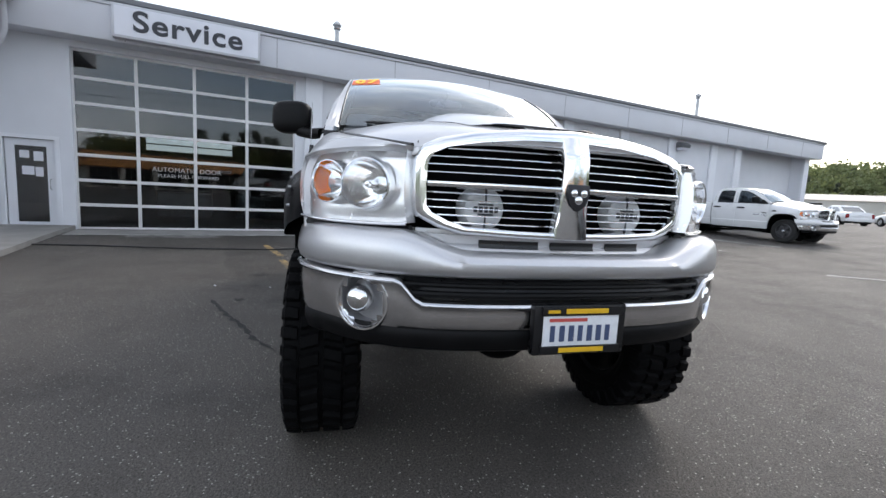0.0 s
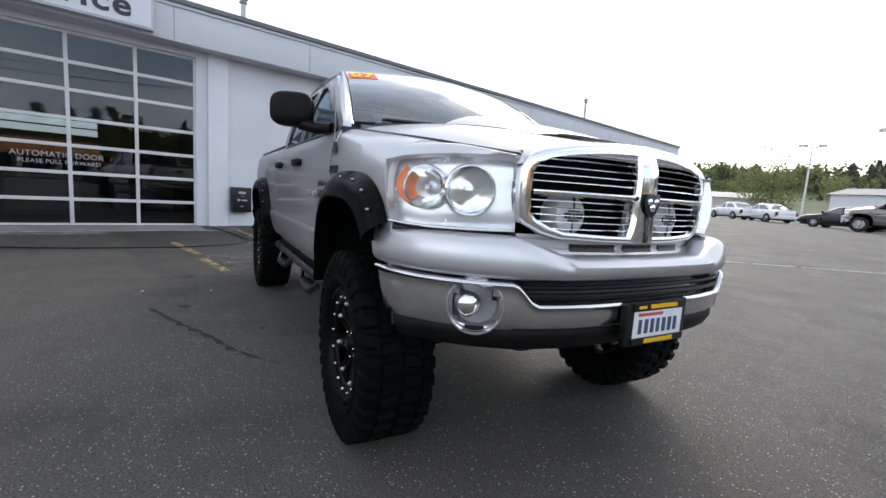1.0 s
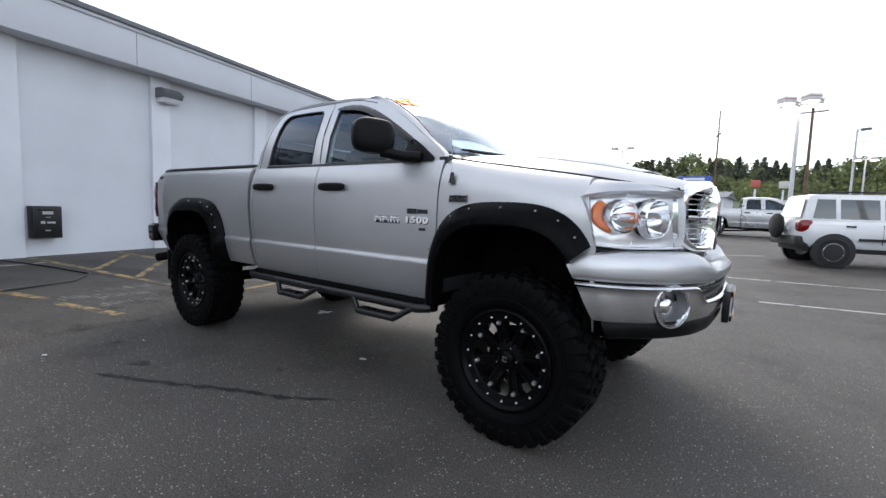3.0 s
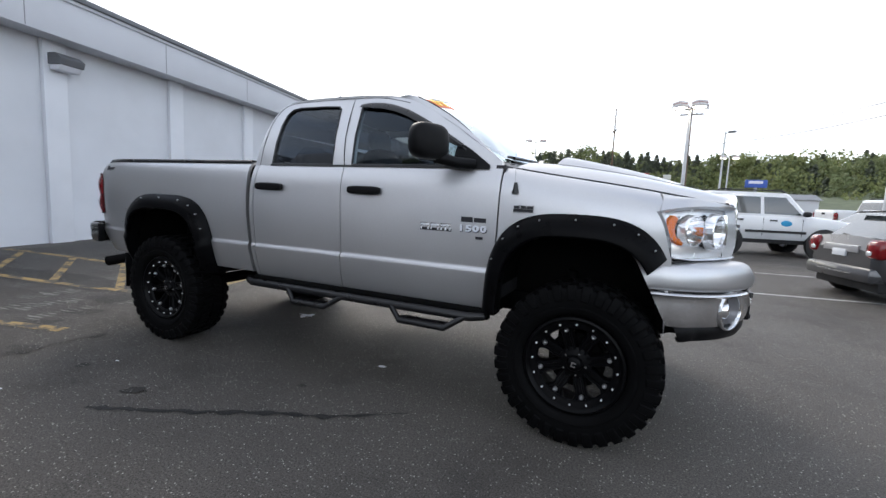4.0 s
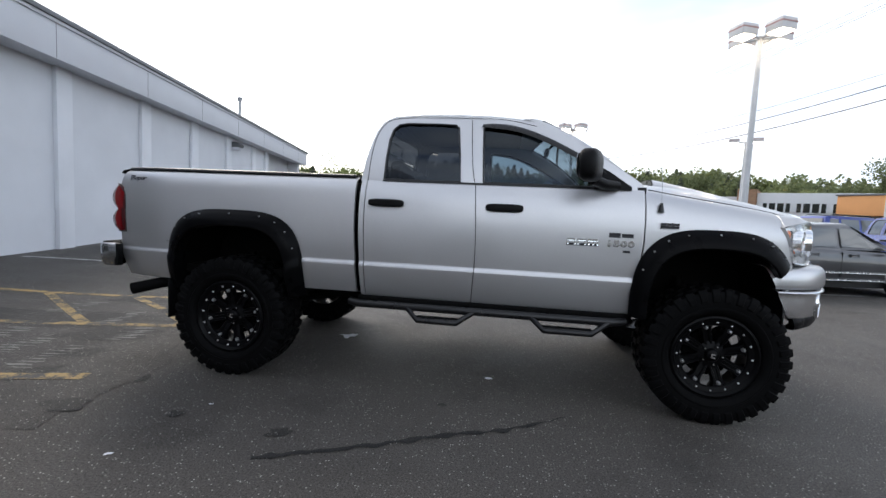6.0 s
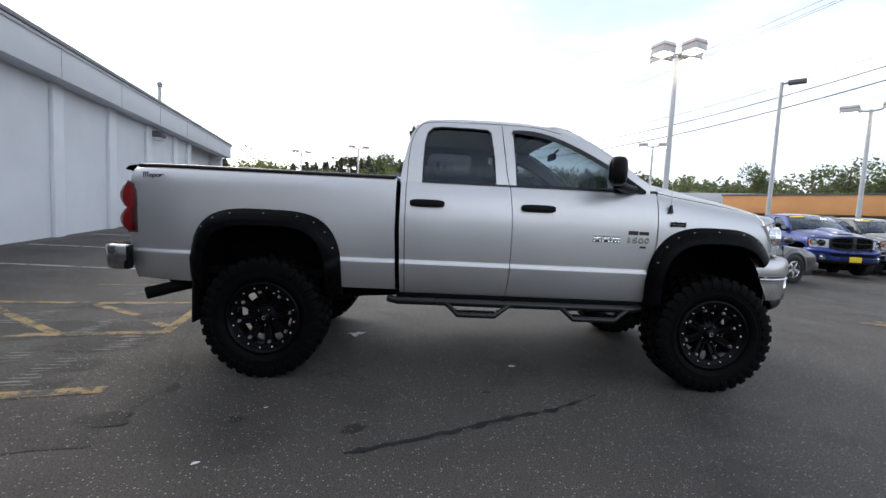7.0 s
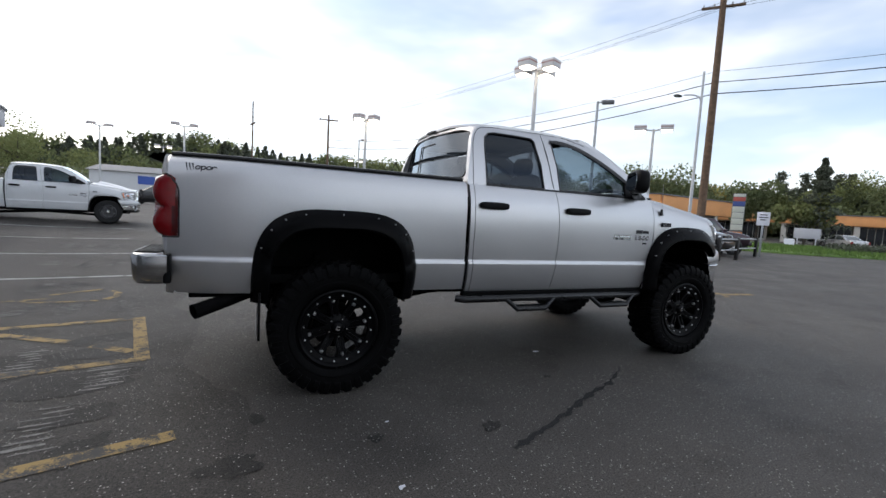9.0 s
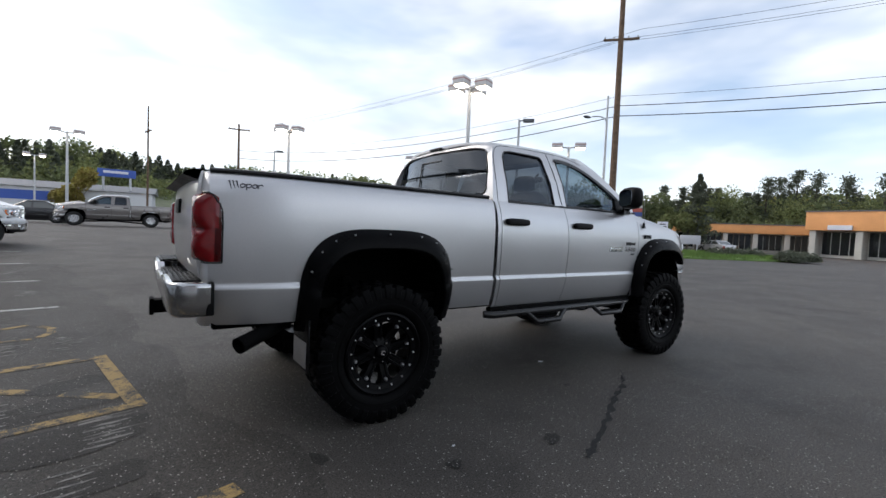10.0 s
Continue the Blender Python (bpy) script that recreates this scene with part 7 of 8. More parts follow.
for x, y, w, z0, z1, turn, legs in ((-7.2, 74.0, 4.4, 6.1, 7.2, 90, 2), (13.8, 65.0, 2.4, 4.2, 5.2, 90, 1)):
    sg_ = thing("blue_pylon", "blue and white dealer sign on posts", "sign", at_ground(x, y, 0))
    bm = B()
    box(bm, (-w / 2, -0.2, z0), (w / 2, 0.2, z1), bev=0.05)
    part("sign_box", bm, BLUE_SIGN, sg_)
    bm = B()
    box(bm, (-w * 0.35, -0.22, z0 + 0.5), (w * 0.3, -0.2, z0 + 0.85))
    part("sign_marks", bm, SIGN_FACE, sg_, smooth=False)
    for k in range(legs):
        bm = B()
        xx = 0 if legs == 1 else (-w * 0.35, w * 0.35)[k]
        tube(bm, [(xx, 0, 0), (xx, 0, z0)], 0.16, 10)
        part("post", bm, SIGN_EDGE, sg_)
for x, y, mat in ((0.6, 58.0, 0), (3.2, 60.0, 2)):
    sg_ = thing("shop_sign", "small street sign on a white post", "sign", at_ground(x, y, 0))
    bm = B()
    box(bm, (-0.45, -0.1, 4.5), (0.45, 0.1, 5.3), bev=0.09)
    part("sign_panel", bm, PYLON[mat], sg_)
    bm = B()
    tube(bm, [(0, 0, 0), (0, 0, 4.3)], 0.1, 8)
    part("post", bm, SIGN_FACE, sg_)

# ---- far buildings ----
ORANGE = material("orange_fascia", (0.80, 0.38, 0.15), rough=0.7, var=0.14, scale=0.5)
STUCCO = material("cream_stucco", (0.55, 0.53, 0.48), rough=0.85, var=0.12, scale=0.6)
SHOP_GLASS = material("dark_shop_glass", (0.012, 0.014, 0.016), rough=0.08, spec=0.6)
WHITE_CLAD = material("white_cladding", (0.62, 0.63, 0.64), rough=0.6, var=0.08, scale=0.4)
BRICK_TAN = material("tan_brick", (0.30, 0.18, 0.11), rough=0.85, var=0.25, scale=3)


def shop_row(name, a, b, depth, top, drop, bays, label):
    """A low shop building between two plan points: deep orange fascia on cream piers, dark glass between."""
    a, b = Vector((*a, 0)), Vector((*b, 0))
    d = b - a
    ang = math.atan2(d.y, d.x)
    ln = d.length
    th = thing(name, label, "shop building", Matrix.Translation((a.x, a.y, 0)) @ Matrix.Rotation(ang, 4, "Z"))
    bm = B()
    box(bm, (-0.6, -0.9, top - drop), (ln + 0.6, depth, top), bev=0.05)
    part("fascia", bm, ORANGE, th, "orange stucco fascia")
    bm = B()
    box(bm, (-0.7, -1.0, top), (ln + 0.7, depth, top + 0.12), bev=0.02)
    part("roof_edge", bm, ROOF_METAL, th)
    bm = B()
    box(bm, (0, 1.2, -0.2), (ln, depth, top - drop))
    part("wall", bm, STUCCO, th, smooth=False)
    for k in range(bays):
        x0, x1 = ln * k / bays, ln * (k + 1) / bays
        bm = B()
        box(bm, (x0 + 0.45, 1.12, 0.35), (x1 - 0.35, 1.18, top - drop - 0.15))
        win = part("shop_window", bm, SHOP_GLASS, th, smooth=False)
        bm = B()
        for xx in np.linspace(x0 + 0.45, x1 - 0.35, 5):
            box(bm, (xx - 0.03, 1.06, 0.35), (xx + 0.03, 1.13, top - drop - 0.15))
        part("mullions", bm, STUCCO, win, smooth=False)
        bm = B()
        box(bm, (x0 - 0.25, -0.6, -0.2), (x0 + 0.35, 1.2, top - drop), bev=0.02)
        part("pier", bm, STUCCO, th)
    return th


shop_row("shop_building", (27.0, 36.5), (33.1, 27.4), 12, 4.4, 1.6, 3, "low shop building with a deep orange fascia")
shop_row("shop_building", (33.4, 27.2), (46.4, 28.7), 10, 4.35, 1.6, 4, "low shop building with a deep orange fascia")
shop_row("shop_building", (60.9, 13.2), (59.2, -7.5), 14, 5.3, 2.15, 5, "near orange and cream shop building by the street")
shop_row("shop_building", (66.0, 33.0), (76.0, 12.5), 12, 4.05, 1.3, 6, "far orange and cream shop building by the street")
shop_row("shop_building", (60.0, 44.0), (66.0, 35.0), 12, 4.0, 1.2, 3, "far orange and cream shop building among trees")
bm = B()
box(bm, (59.45, 9.6, 3.2), (59.9, 11.7, 3.75), bev=0.03)
tagged(part("shop_sign", bm, SIGN_FACE, smooth=False), "small white shop sign under the fascia", "sign")
show = thing("showroom", "white car showroom with a band of windows and a tan tower", "showroom", Matrix.Translation((34.5, 62.5, 0)) @ Matrix.Rotation(radians(-32), 4, "Z"))
bm = B()
box(bm, (-1, 0, 0), (22, 14, 6.4), bev=0.05)
box(bm, (-5.6, 0.6, 0), (-3.3, 10, 5.9), bev=0.05)
part("wall", bm, WHITE_CLAD, show)
bm = B()
box(bm, (-3.3, -0.5, 0), (-1.0, 6, 6.9), bev=0.05)
part("tower", bm, BRICK_TAN, show, "tan brick tower")
bm = B()
box(bm, (-0.6, -0.08, 3.8), (21.6, -0.02, 5.0))
box(bm, (-5.3, 0.52, 3.8), (-3.6, 0.58, 4.8))
win = part("window_band", bm, SHOP_GLASS, show, smooth=False)
for i, x in enumerate(np.linspace(-0.6, 21.6, 25)):
    bm = B()
    wide = 0.34 if i % 4 == 0 else 0.11
    box(bm, (x - wide, -0.14, 3.8), (x + wide, -0.01, 5.0))
    part("mullion", bm, WHITE_CLAD, win, smooth=False)
for nm, x, y, w, dp, h, turn, mat, lab in (("warehouse", -25, 74, 22, 10, 4.6, -4, WHITE_CLAD, "long white flat-roofed building across the road"), ("warehouse", -62, 66, 30, 10, 3.9, 35, STUCCO, "long beige low building behind parked cars"), ("warehouse", 2, 92, 26, 10, 4.2, -5, WHITE_CLAD, "white low building with a grey roof")):
    wh = thing("warehouse", lab, "building", Matrix.Translation((x, y, 0)) @ Matrix.Rotation(radians(turn), 4, "Z"))
    bm = B()
    box(bm, (0, 0, -0.5), (w, dp, h), bev=0.05)
    part("wall", bm, mat, wh)
    bm = B()
    prism(bm, [(-0.4, h), (dp + 0.4, h), (dp / 2, h + 1.1)], lambda u, v, q: (q - 0.4, u, v), w + 0.8)
    part("roof", bm, ROOF_METAL, wh, smooth=False)
    bm = B()
    box(bm, (w * 0.27, -0.06, h - 1.7), (w * 0.52, -0.01, h - 0.5))
    part("sign_band", bm, BLUE_SIGN if x == -25 else SHOP_GLASS, wh, smooth=False)

# ---- verge ----
GRASS = material("mown_grass", (0.12, 0.20, 0.045), rough=0.9, var=0.4, scale=1.5, bump=0.8, bump_scale=30)
verge_line = [(14.5, 26.0), (21.0, 18.6), (26.8, 12.0), (30.5, 10.0), (34.2, 8.0), (35.6, 7.4)]
bm = B()
rows = []
for i, p in enumerate(curve([(*q, 0) for q in verge_line], 30)):
    back = Vector((0.62, 0.78, 0)) * (9.0 - 6.5 * (i / 30) ** 3)
    rows.append([Vector(p) + Vector((0, 0, 0.02)), Vector(p) + Vector((0.05, 0.06, 0.12)), Vector(p) + back * 0.5 + Vector((0, 0, 0.25)), Vector(p) + back + Vector((0, 0, 0.15))])
grid(bm, rows)
tagged(part("verge", bm, GRASS), "strip of mown green grass along the street", "grass", kind="stuff")
bm = B()
rng = np.random.default_rng(4)
verts, faces = [], []
line = np.array(curve([(*q, 0) for q in verge_line], 200))
for _ in range(9000):
    i = rng.integers(0, 201)
    k = rng.random() * (1 - 0.7 * (i / 200) ** 3)
    p = line[i] + np.array((0.62, 0.78, 0)) * 9.0 * k + rng.normal(0, 0.05, 3) * (1, 1, 0)
    p[2] = 0.02 + 0.25 * min(1, k * 2)
    a, h = rng.random() * 6.28, 0.10 + 0.12 * rng.random()
    d = np.array((math.cos(a), math.sin(a), 0)) * 0.05
    lean = np.array((rng.normal(0, 0.04), rng.normal(0, 0.04), h + 0.1))
    n0 = len(verts)
    verts += [tuple(p - d), tuple(p + d), tuple(p + lean)]
    faces.append((n0, n0 + 1, n0 + 2))
me = bpy.data.meshes.new("grass")
me.from_pydata(verts, [], faces)
me.materials.append(GRASS)
tagged(new("grass", me), "blades of grass on the verge", "grass", kind="stuff")
bm.free()


# ---- trees ----
def foliage(name, color, spread):
    m = bpy.data.materials.new(name)
    m.use_nodes = True
    n, l = m.node_tree.nodes, m.node_tree.links
    b = n["Principled BSDF"]
    g, hsv, r1, r2 = n.new("ShaderNodeNewGeometry"), n.new("ShaderNodeHueSaturation"), n.new("ShaderNodeMapRange"), n.new("ShaderNodeMapRange")
    hsv.inputs["Color"].default_value = (*color, 1)
    r1.inputs["To Min"].default_value, r1.inputs["To Max"].default_value = 0.85, 1.15
    r2.inputs["To Min"].default_value, r2.inputs["To Max"].default_value = 0.5 - spread * 0.45, 0.5 + spread * 0.4
    l.new(g.outputs["Random Per Island"], r1.inputs["Value"])
    l.new(g.outputs["Random Per Island"], r2.inputs["Value"])
    l.new(r1.outputs["Result"], hsv.inputs["Value"])
    l.new(r2.outputs["Result"], hsv.inputs["Hue"])
    l.new(hsv.outputs["Color"], b.inputs["Base Color"])
    b.inputs["Roughness"].default_value = 0.75
    thin, both = n.new("ShaderNodeBsdfTranslucent"), n.new("ShaderNodeMixShader")
    both.inputs["Fac"].default_value = 0.45
    l.new(hsv.outputs["Color"], thin.inputs["Color"])
    l.new(b.outputs["BSDF"], both.inputs[1])
    l.new(thin.outputs["BSDF"], both.inputs[2])
    l.new(both.outputs["Shader"], n["Material Output"].inputs["Surface"])
    return m


LEAF = [foliage("broadleaf", (0.150, 0.175, 0.080), 0.03), foliage("conifer", (0.105, 0.120, 0.085), 0.02), foliage("autumn_leaf", (0.29, 0.24, 0.065), 0.04), foliage("light_leaf", (0.20, 0.225, 0.090), 0.03)]
LEAF.append(LEAF[1])
BARK = material("bark", (0.09, 0.075, 0.06), rough=0.95, var=0.3, scale=8, bump=0.6)


def leaf_cards(centers, size, rng):
    """Small leaning clumps of leaf: a bent pair of triangles each."""
    k = len(centers)
    a = rng.normal(0, 1, (k, 3))
    a /= np.linalg.norm(a, axis=1)[:, None]
    b = np.cross(a, rng.normal(0, 1, (k, 3)))
    b /= np.linalg.norm(b, axis=1)[:, None]
    s = size * (0.55 + 0.9 * rng.random((k, 1)))
    p = np.stack([centers - a * s, centers - b * s * 0.7, centers + a * s, centers + b * s * 0.7], 1)
    p[:, 1] += rng.normal(0, 0.25, (k, 3)) * s
    p[:, 3] += rng.normal(0, 0.25, (k, 3)) * s
    return p.reshape(-1, 3)


def crown_points(kind, h, r, count, rng):
    if kind == 1:  # conifer: tiers of drooping boughs
        t = rng.random(count) ** 0.8
        z = h * (0.12 + 0.88 * t)
        tier = 0.75 + 0.35 * np.sin(t * 38 + rng.random() * 6)
        rad = r * (1 - t) ** 0.85 * tier * np.sqrt(0.25 + 0.75 * rng.random(count)) + 0.08
        a = rng.random(count) * 6.283
        return np.stack([rad * np.cos(a), rad * np.sin(a), z - rad * 0.18], 1)
    if kind == 4:  # pine: a bare stem and loose tufts towards the top
        lobes = 11
        k = np.linspace(0.42, 0.97, lobes)
        ang = rng.random(lobes) * 6.283
        off = r * (1.05 - k) * 1.2 * rng.random(lobes)
        c = np.stack([off * np.cos(ang), off * np.sin(ang), h * k], 1)
        lr = r * (0.34 + 0.25 * rng.random(lobes)) * (1.15 - 0.6 * k)
        i = rng.integers(0, lobes, count)
        d = rng.normal(0, 1, (count, 3)) * (1, 1, 0.55)
        return c[i] + d * (lr[i] * 0.55)[:, None]
    lobes = 9
    c = np.stack([rng.normal(0, r * 0.48, lobes), rng.normal(0, r * 0.48, lobes), h * (0.42 + 0.46 * rng.random(lobes))], 1)
    lr = r * (0.32 + 0.30 * rng.random(lobes))
    i = rng.integers(0, lobes, count)
    d = rng.normal(0, 1, (count, 3))
    d /= np.linalg.norm(d, axis=1)[:, None]
    p = c[i] + d * (lr[i] * (0.55 + 0.5 * rng.random(count)))[:, None]
    p[:, 2] = np.maximum(p[:, 2], h * 0.14)
    return p


def card_mesh(name, pts, mat):
    me = bpy.data.meshes.new(name)
    n = len(pts) // 4
    me.from_pydata(pts.tolist(), [], [(4 * i, 4 * i + 1, 4 * i + 2, 4 * i + 3) for i in range(n)])
    me.materials.append(mat)
    return me


def tree(x, y, h, r, kind, count, size, label, seed):
    rng = np.random.default_rng(seed)
    t = thing("tree", label, "tree", at_ground(x, y))
    bm = B()
    tube(bm, [(0, 0, -0.3), (0.1, 0.05, h * 0.3), (0.0, 0.15, h * 0.62), (0.1, 0.1, h * 0.9)], [h * 0.022, h * 0.017, h * 0.010, h * 0.003], 8)
    if kind not in (1, 4):
        for k in range(7):
            a, z = 6.28 * rng.random(), h * (0.28 + 0.4 * rng.random())
            q = r * (0.5 + 0.4 * rng.random())
            tube(bm, [(0.05, 0.08, z), (q * 0.5 * math.cos(a), q * 0.5 * math.sin(a), z + h * 0.09), (q * math.cos(a), q * math.sin(a), z + h * 0.2)], [h * 0.008, h * 0.005, h * 0.002], 6)
    part("trunk", bm, BARK, t)
    o = new("crown", card_mesh("crown", leaf_cards(crown_points(kind, h, r, count, rng), size, rng), LEAF[kind]))
    o.parent = t
    return t


BT = "broad green tree with a loose uneven crown"
CT = "dark tall conifer with drooping boughs"
for i, (a_, d_, h, r, kind) in enumerate(((44.3, 72, 9.8, 5.2, 0), (51.6, 100, 13.0, 3.7, 0), (41.5, 76, 8.2, 4.6, 0), (57.5, 84, 6.0, 4.0, 3), (37.5, 74, 7.0, 4.2, 0), (30.4, 64, 7.0, 2.8, 0), (26.4, 62, 6.4, 2.0, 3), (25.5, 62, 9.6, 3.0, 1), (23.0, 108, 12.0, 4.5, 3), (20.4, 108, 9.7, 5.2, 0), (17.0, 108, 9.7, 5.8, 3), (13.6, 108, 8.9, 5.8, 0), (10.5, 108, 9.4, 5.5, 3), (7.5, 108, 9.7, 6.0, 0), (28.7, 110, 13.1, 2.99, 4), (26.8, 110, 12.9, 2.99, 4), (25.4, 110, 13.5, 2.99, 4), (24.2, 110, 12.9, 2.99, 4), (23.2, 110, 12.9, 2.99, 4), (20.7, 110, 11.7, 2.99, 4), (19.8, 110, 11.6, 2.99, 4), (18.8, 110, 14.7, 3.91, 4), (17.6, 110, 14.7, 3.91, 4), (16.3, 110, 16.2, 3.91, 4), (14.8, 110, 15.3, 3.91, 4), (12.5, 110, 14.5, 3.91, 4), (9.8, 110, 14.9, 3.91, 4), (96.0, 76, 6.6, 1.9, 2), (110.5, 90, 9.5, 6.0, 3))):
    lab = "tall thin pine with loose tufts over the woods" if kind == 4 else CT if kind == 1 else BT if kind == 0 else "yellowing small tree by the street" if kind == 2 else "light green bushy tree by the street"
    tree(-3.5 + d_ * math.cos(radians(a_)), -4.1 + d_ * math.sin(radians(a_)), h, r, kind, 4200 if kind not in (1, 4) else 2200, 0.17, lab, 20 + i)
# woods and wooded hills along the horizon
rng = np.random.default_rng(11)
tops = [(-40, 5.0), (0, 5.0), (9.5, 4.9), (12, 4.4), (16.4, 5.0), (20.6, 4.2), (22.2, 4.5), (26.6, 4.1), (29.5, 3.9), (33, 4.3), (38, 4.7), (44, 4.4), (48, 3.9), (52, 4.3), (60, 5.0), (67, 5.9), (75, 5.8), (80, 5.7), (88, 6.1), (92, 6.7), (97, 6.9), (101, 5.7), (106, 5.2), (112, 4.7), (120, 5.0), (128, 4.8), (140, 4.4), (160, 2.0), (200, 2.0), (222, 6.0), (318, 6.0), (330, 5.0)]
clouds = {k: [] for k in range(4)}
hill = []
for a_ in np.arange(0, 200, 0.36):
    el = float(np.interp(a_, [t[0] for t in tops], [t[1] for t in tops]))
    far = a_ > 58
    d0 = 190 if far else 128
    for row, (dd, f) in enumerate(((1.0, 1.0), (0.95, 0.84), (0.89, 0.66), (0.82, 0.44))):
        if rng.random() < 0.12:
            continue
        d_ = d0 * dd * (1 + 0.05 * rng.normal())
        top = 1.3 + d_ * math.tan(radians(el * f)) * (0.92 + 0.18 * rng.random())
        hgt = min(top, (8.5 if far else 9) * (0.7 + 0.5 * rng.random()))
        kind = int(rng.choice([0, 3, 0, 1, 0, 3] if far else [0, 0, 3, 1, 0, 2], 1)[0])
        if far and row < 2 and 82 < a_ < 118 and rng.random() < 0.7:
            kind = 1
        r = hgt * (0.36 if kind == 1 else 0.60)
        cnt = (320, 260, 220, 170)[row] if far else (480, 420, 360, 300)[row]
        p = leaf_cards(crown_points(kind, hgt, r, cnt, rng), 0.46 if far else 0.38, rng)
        ang = radians(a_ + rng.normal() * 0.25)
        p += np.array((-3.5 + d_ * math.cos(ang), -4.1 + d_ * math.sin(ang), top - hgt))
        clouds[kind].append(p)
for kind, some in clouds.items():
    tagged(new("woods", card_mesh("woods", np.concatenate(some), LEAF[kind])), "distant mixed woods along the horizon", "woods", kind="stuff")
HILL = material("wooded_hill", (0.11, 0.13, 0.075), rough=0.95, var=0.5, scale=0.06, bump=0.8, bump_scale=0.5)
bm = B()
rows = []
# past 200 degrees the hills are added unseen, to darken the flank's reflections
for a_ in np.arange(-30, 332, 2.0):
    el = float(np.interp(a_, [t[0] for t in tops], [t[1] for t in tops]))
    k = step(a_, 50, 62)
    row = []
    for d_, f in ((96 + 0 * k, 0.0), (130, 0.25), (165, 0.5), (205, 0.72), (320, 0.80), (700, 0.85)):
        d_ = d_ * (1 + 0.03 * noise.noise(Vector((a_ * 0.2, d_, 0))))
        row.append((-3.5 + d_ * math.cos(radians(a_)), -4.1 + d_ * math.sin(radians(a_)), max(-0.3, 1.0 + min(d_, 320) * math.tan(radians(el)) * f * (0.55 + 0.42 * k)) - 1.2 * (f == 0)))
    rows.append(row)
grid(bm, rows)
tagged(part("hills", bm, HILL, sharp=180), "dark wooded hills on the horizon, with an added stretch on the unseen side", "hill", kind="structure")
for i, (x, y, r) in enumerate(((34.6, 7.7, 1.1), (36.0, 7.3, 1.0), (36.5, 11.0, 1.1), (35.3, 11.7, 1.1), (34.2, 12.5, 1.0))):
    rng = np.random.default_rng(70 + i)
    c = rng.normal(0, 1, (1500, 3)) * (0.5, 0.5, 0.35)
    c = c / np.maximum(1, np.linalg.norm(c, axis=1)[:, None]) * r
    c[:, 2] = abs(c[:, 2]) * 0.7 + 0.15
    o = new("shrub", card_mesh("shrub", leaf_cards(c, 0.09, rng), LEAF[1]))
    o.matrix_world = at_ground(x, y)
    tagged(o, "low clipped green shrub on the verge", "shrub", "verge shrubs")

# ---- other vehicles ----
CAR_GLASS = material("car_glass", (0.05, 0.058, 0.06), rough=0.05, spec=0.8, coat=1.0)
CAR_TYRE = material("car_tyre", (0.014, 0.014, 0.014), rough=0.8, var=0.2)
CAR_RIM = material("alloy_rim", (0.55, 0.55, 0.56), rough=0.25, metal=0.9, var=0.1, scale=20)
SIGN_CYAN = material("blue_door_sign", (0.02, 0.28, 0.52), rough=0.5)
CAR_DARK = material("car_dark_trim", (0.015, 0.015, 0.016), rough=0.55, var=0.2)
CAR_DARK_RIM = material("dark_alloy_rim", (0.10, 0.10, 0.105), rough=0.35, metal=0.7, var=0.2, scale=20)
CAR_LAMP = material("car_headlamp", (0.75, 0.76, 0.78), rough=0.1, metal=0.4, coat=1.0)
DEALER_TAG = material("dealer_tag", (0.75, 0.55, 0.02), rough=0.5)


def paint(name, c, metal=0.5):
    return material(name, c, rough=0.3, metal=metal, coat=0.8, var=0.05, scale=1.5)


CAR_PAINT = {"white": paint("white_paint", (0.70, 0.71, 0.72), 0.0), "silver": paint("car_silver", (0.50, 0.50, 0.51), 0.6), "taupe": paint("car_taupe", (0.20, 0.185, 0.175), 0.6), "grey": paint("car_grey", (0.12, 0.125, 0.13), 0.6), "blue": paint("car_blue", (0.012, 0.035, 0.22), 0.4), "black": paint("car_black", (0.012, 0.012, 0.014), 0.2), "plum": paint("car_plum", (0.03, 0.012, 0.022), 0.3), "graphite": paint("car_graphite", (0.07, 0.07, 0.075), 0.5)}

SHAPES = {
    # wheelbase, tyre radius, half width, belt table (x from the middle of the wheelbase), sill, greenhouse: x of rear foot, front foot, rear top, front top, roof
    "suv": dict(wb=2.65, r=0.38, hw=0.92, belt=[(-2.06, 1.0), (-2.02, 1.19), (0.75, 1.19), (0.95, 1.21), (1.7, 1.14), (2.1, 1.05), (2.22, 0.84)], sill=0.49, green=(-2.0, 1.02, -1.86, 0.45, 1.83), split=-0.35),
    "hatch": dict(wb=2.63, r=0.345, hw=0.875, belt=[(-2.05, 0.84), (-2.0, 1.04), (-0.6, 1.02), (0.7, 0.97), (0.95, 0.96), (1.75, 0.88), (2.2, 0.76), (2.3, 0.62)], sill=0.30, green=(-1.90, 1.20, -1.28, 0.15, 1.50), split=-0.25),
    "sedan": dict(wb=2.75, r=0.33, hw=0.90, belt=[(-2.38, 0.72), (-2.3, 0.96), (-1.4, 0.99), (0.7, 0.96), (1.0, 0.95), (1.9, 0.84), (2.3, 0.70), (2.4, 0.58)], sill=0.28, green=(-1.65, 1.15, -0.85, 0.25, 1.44), split=-0.15),
}


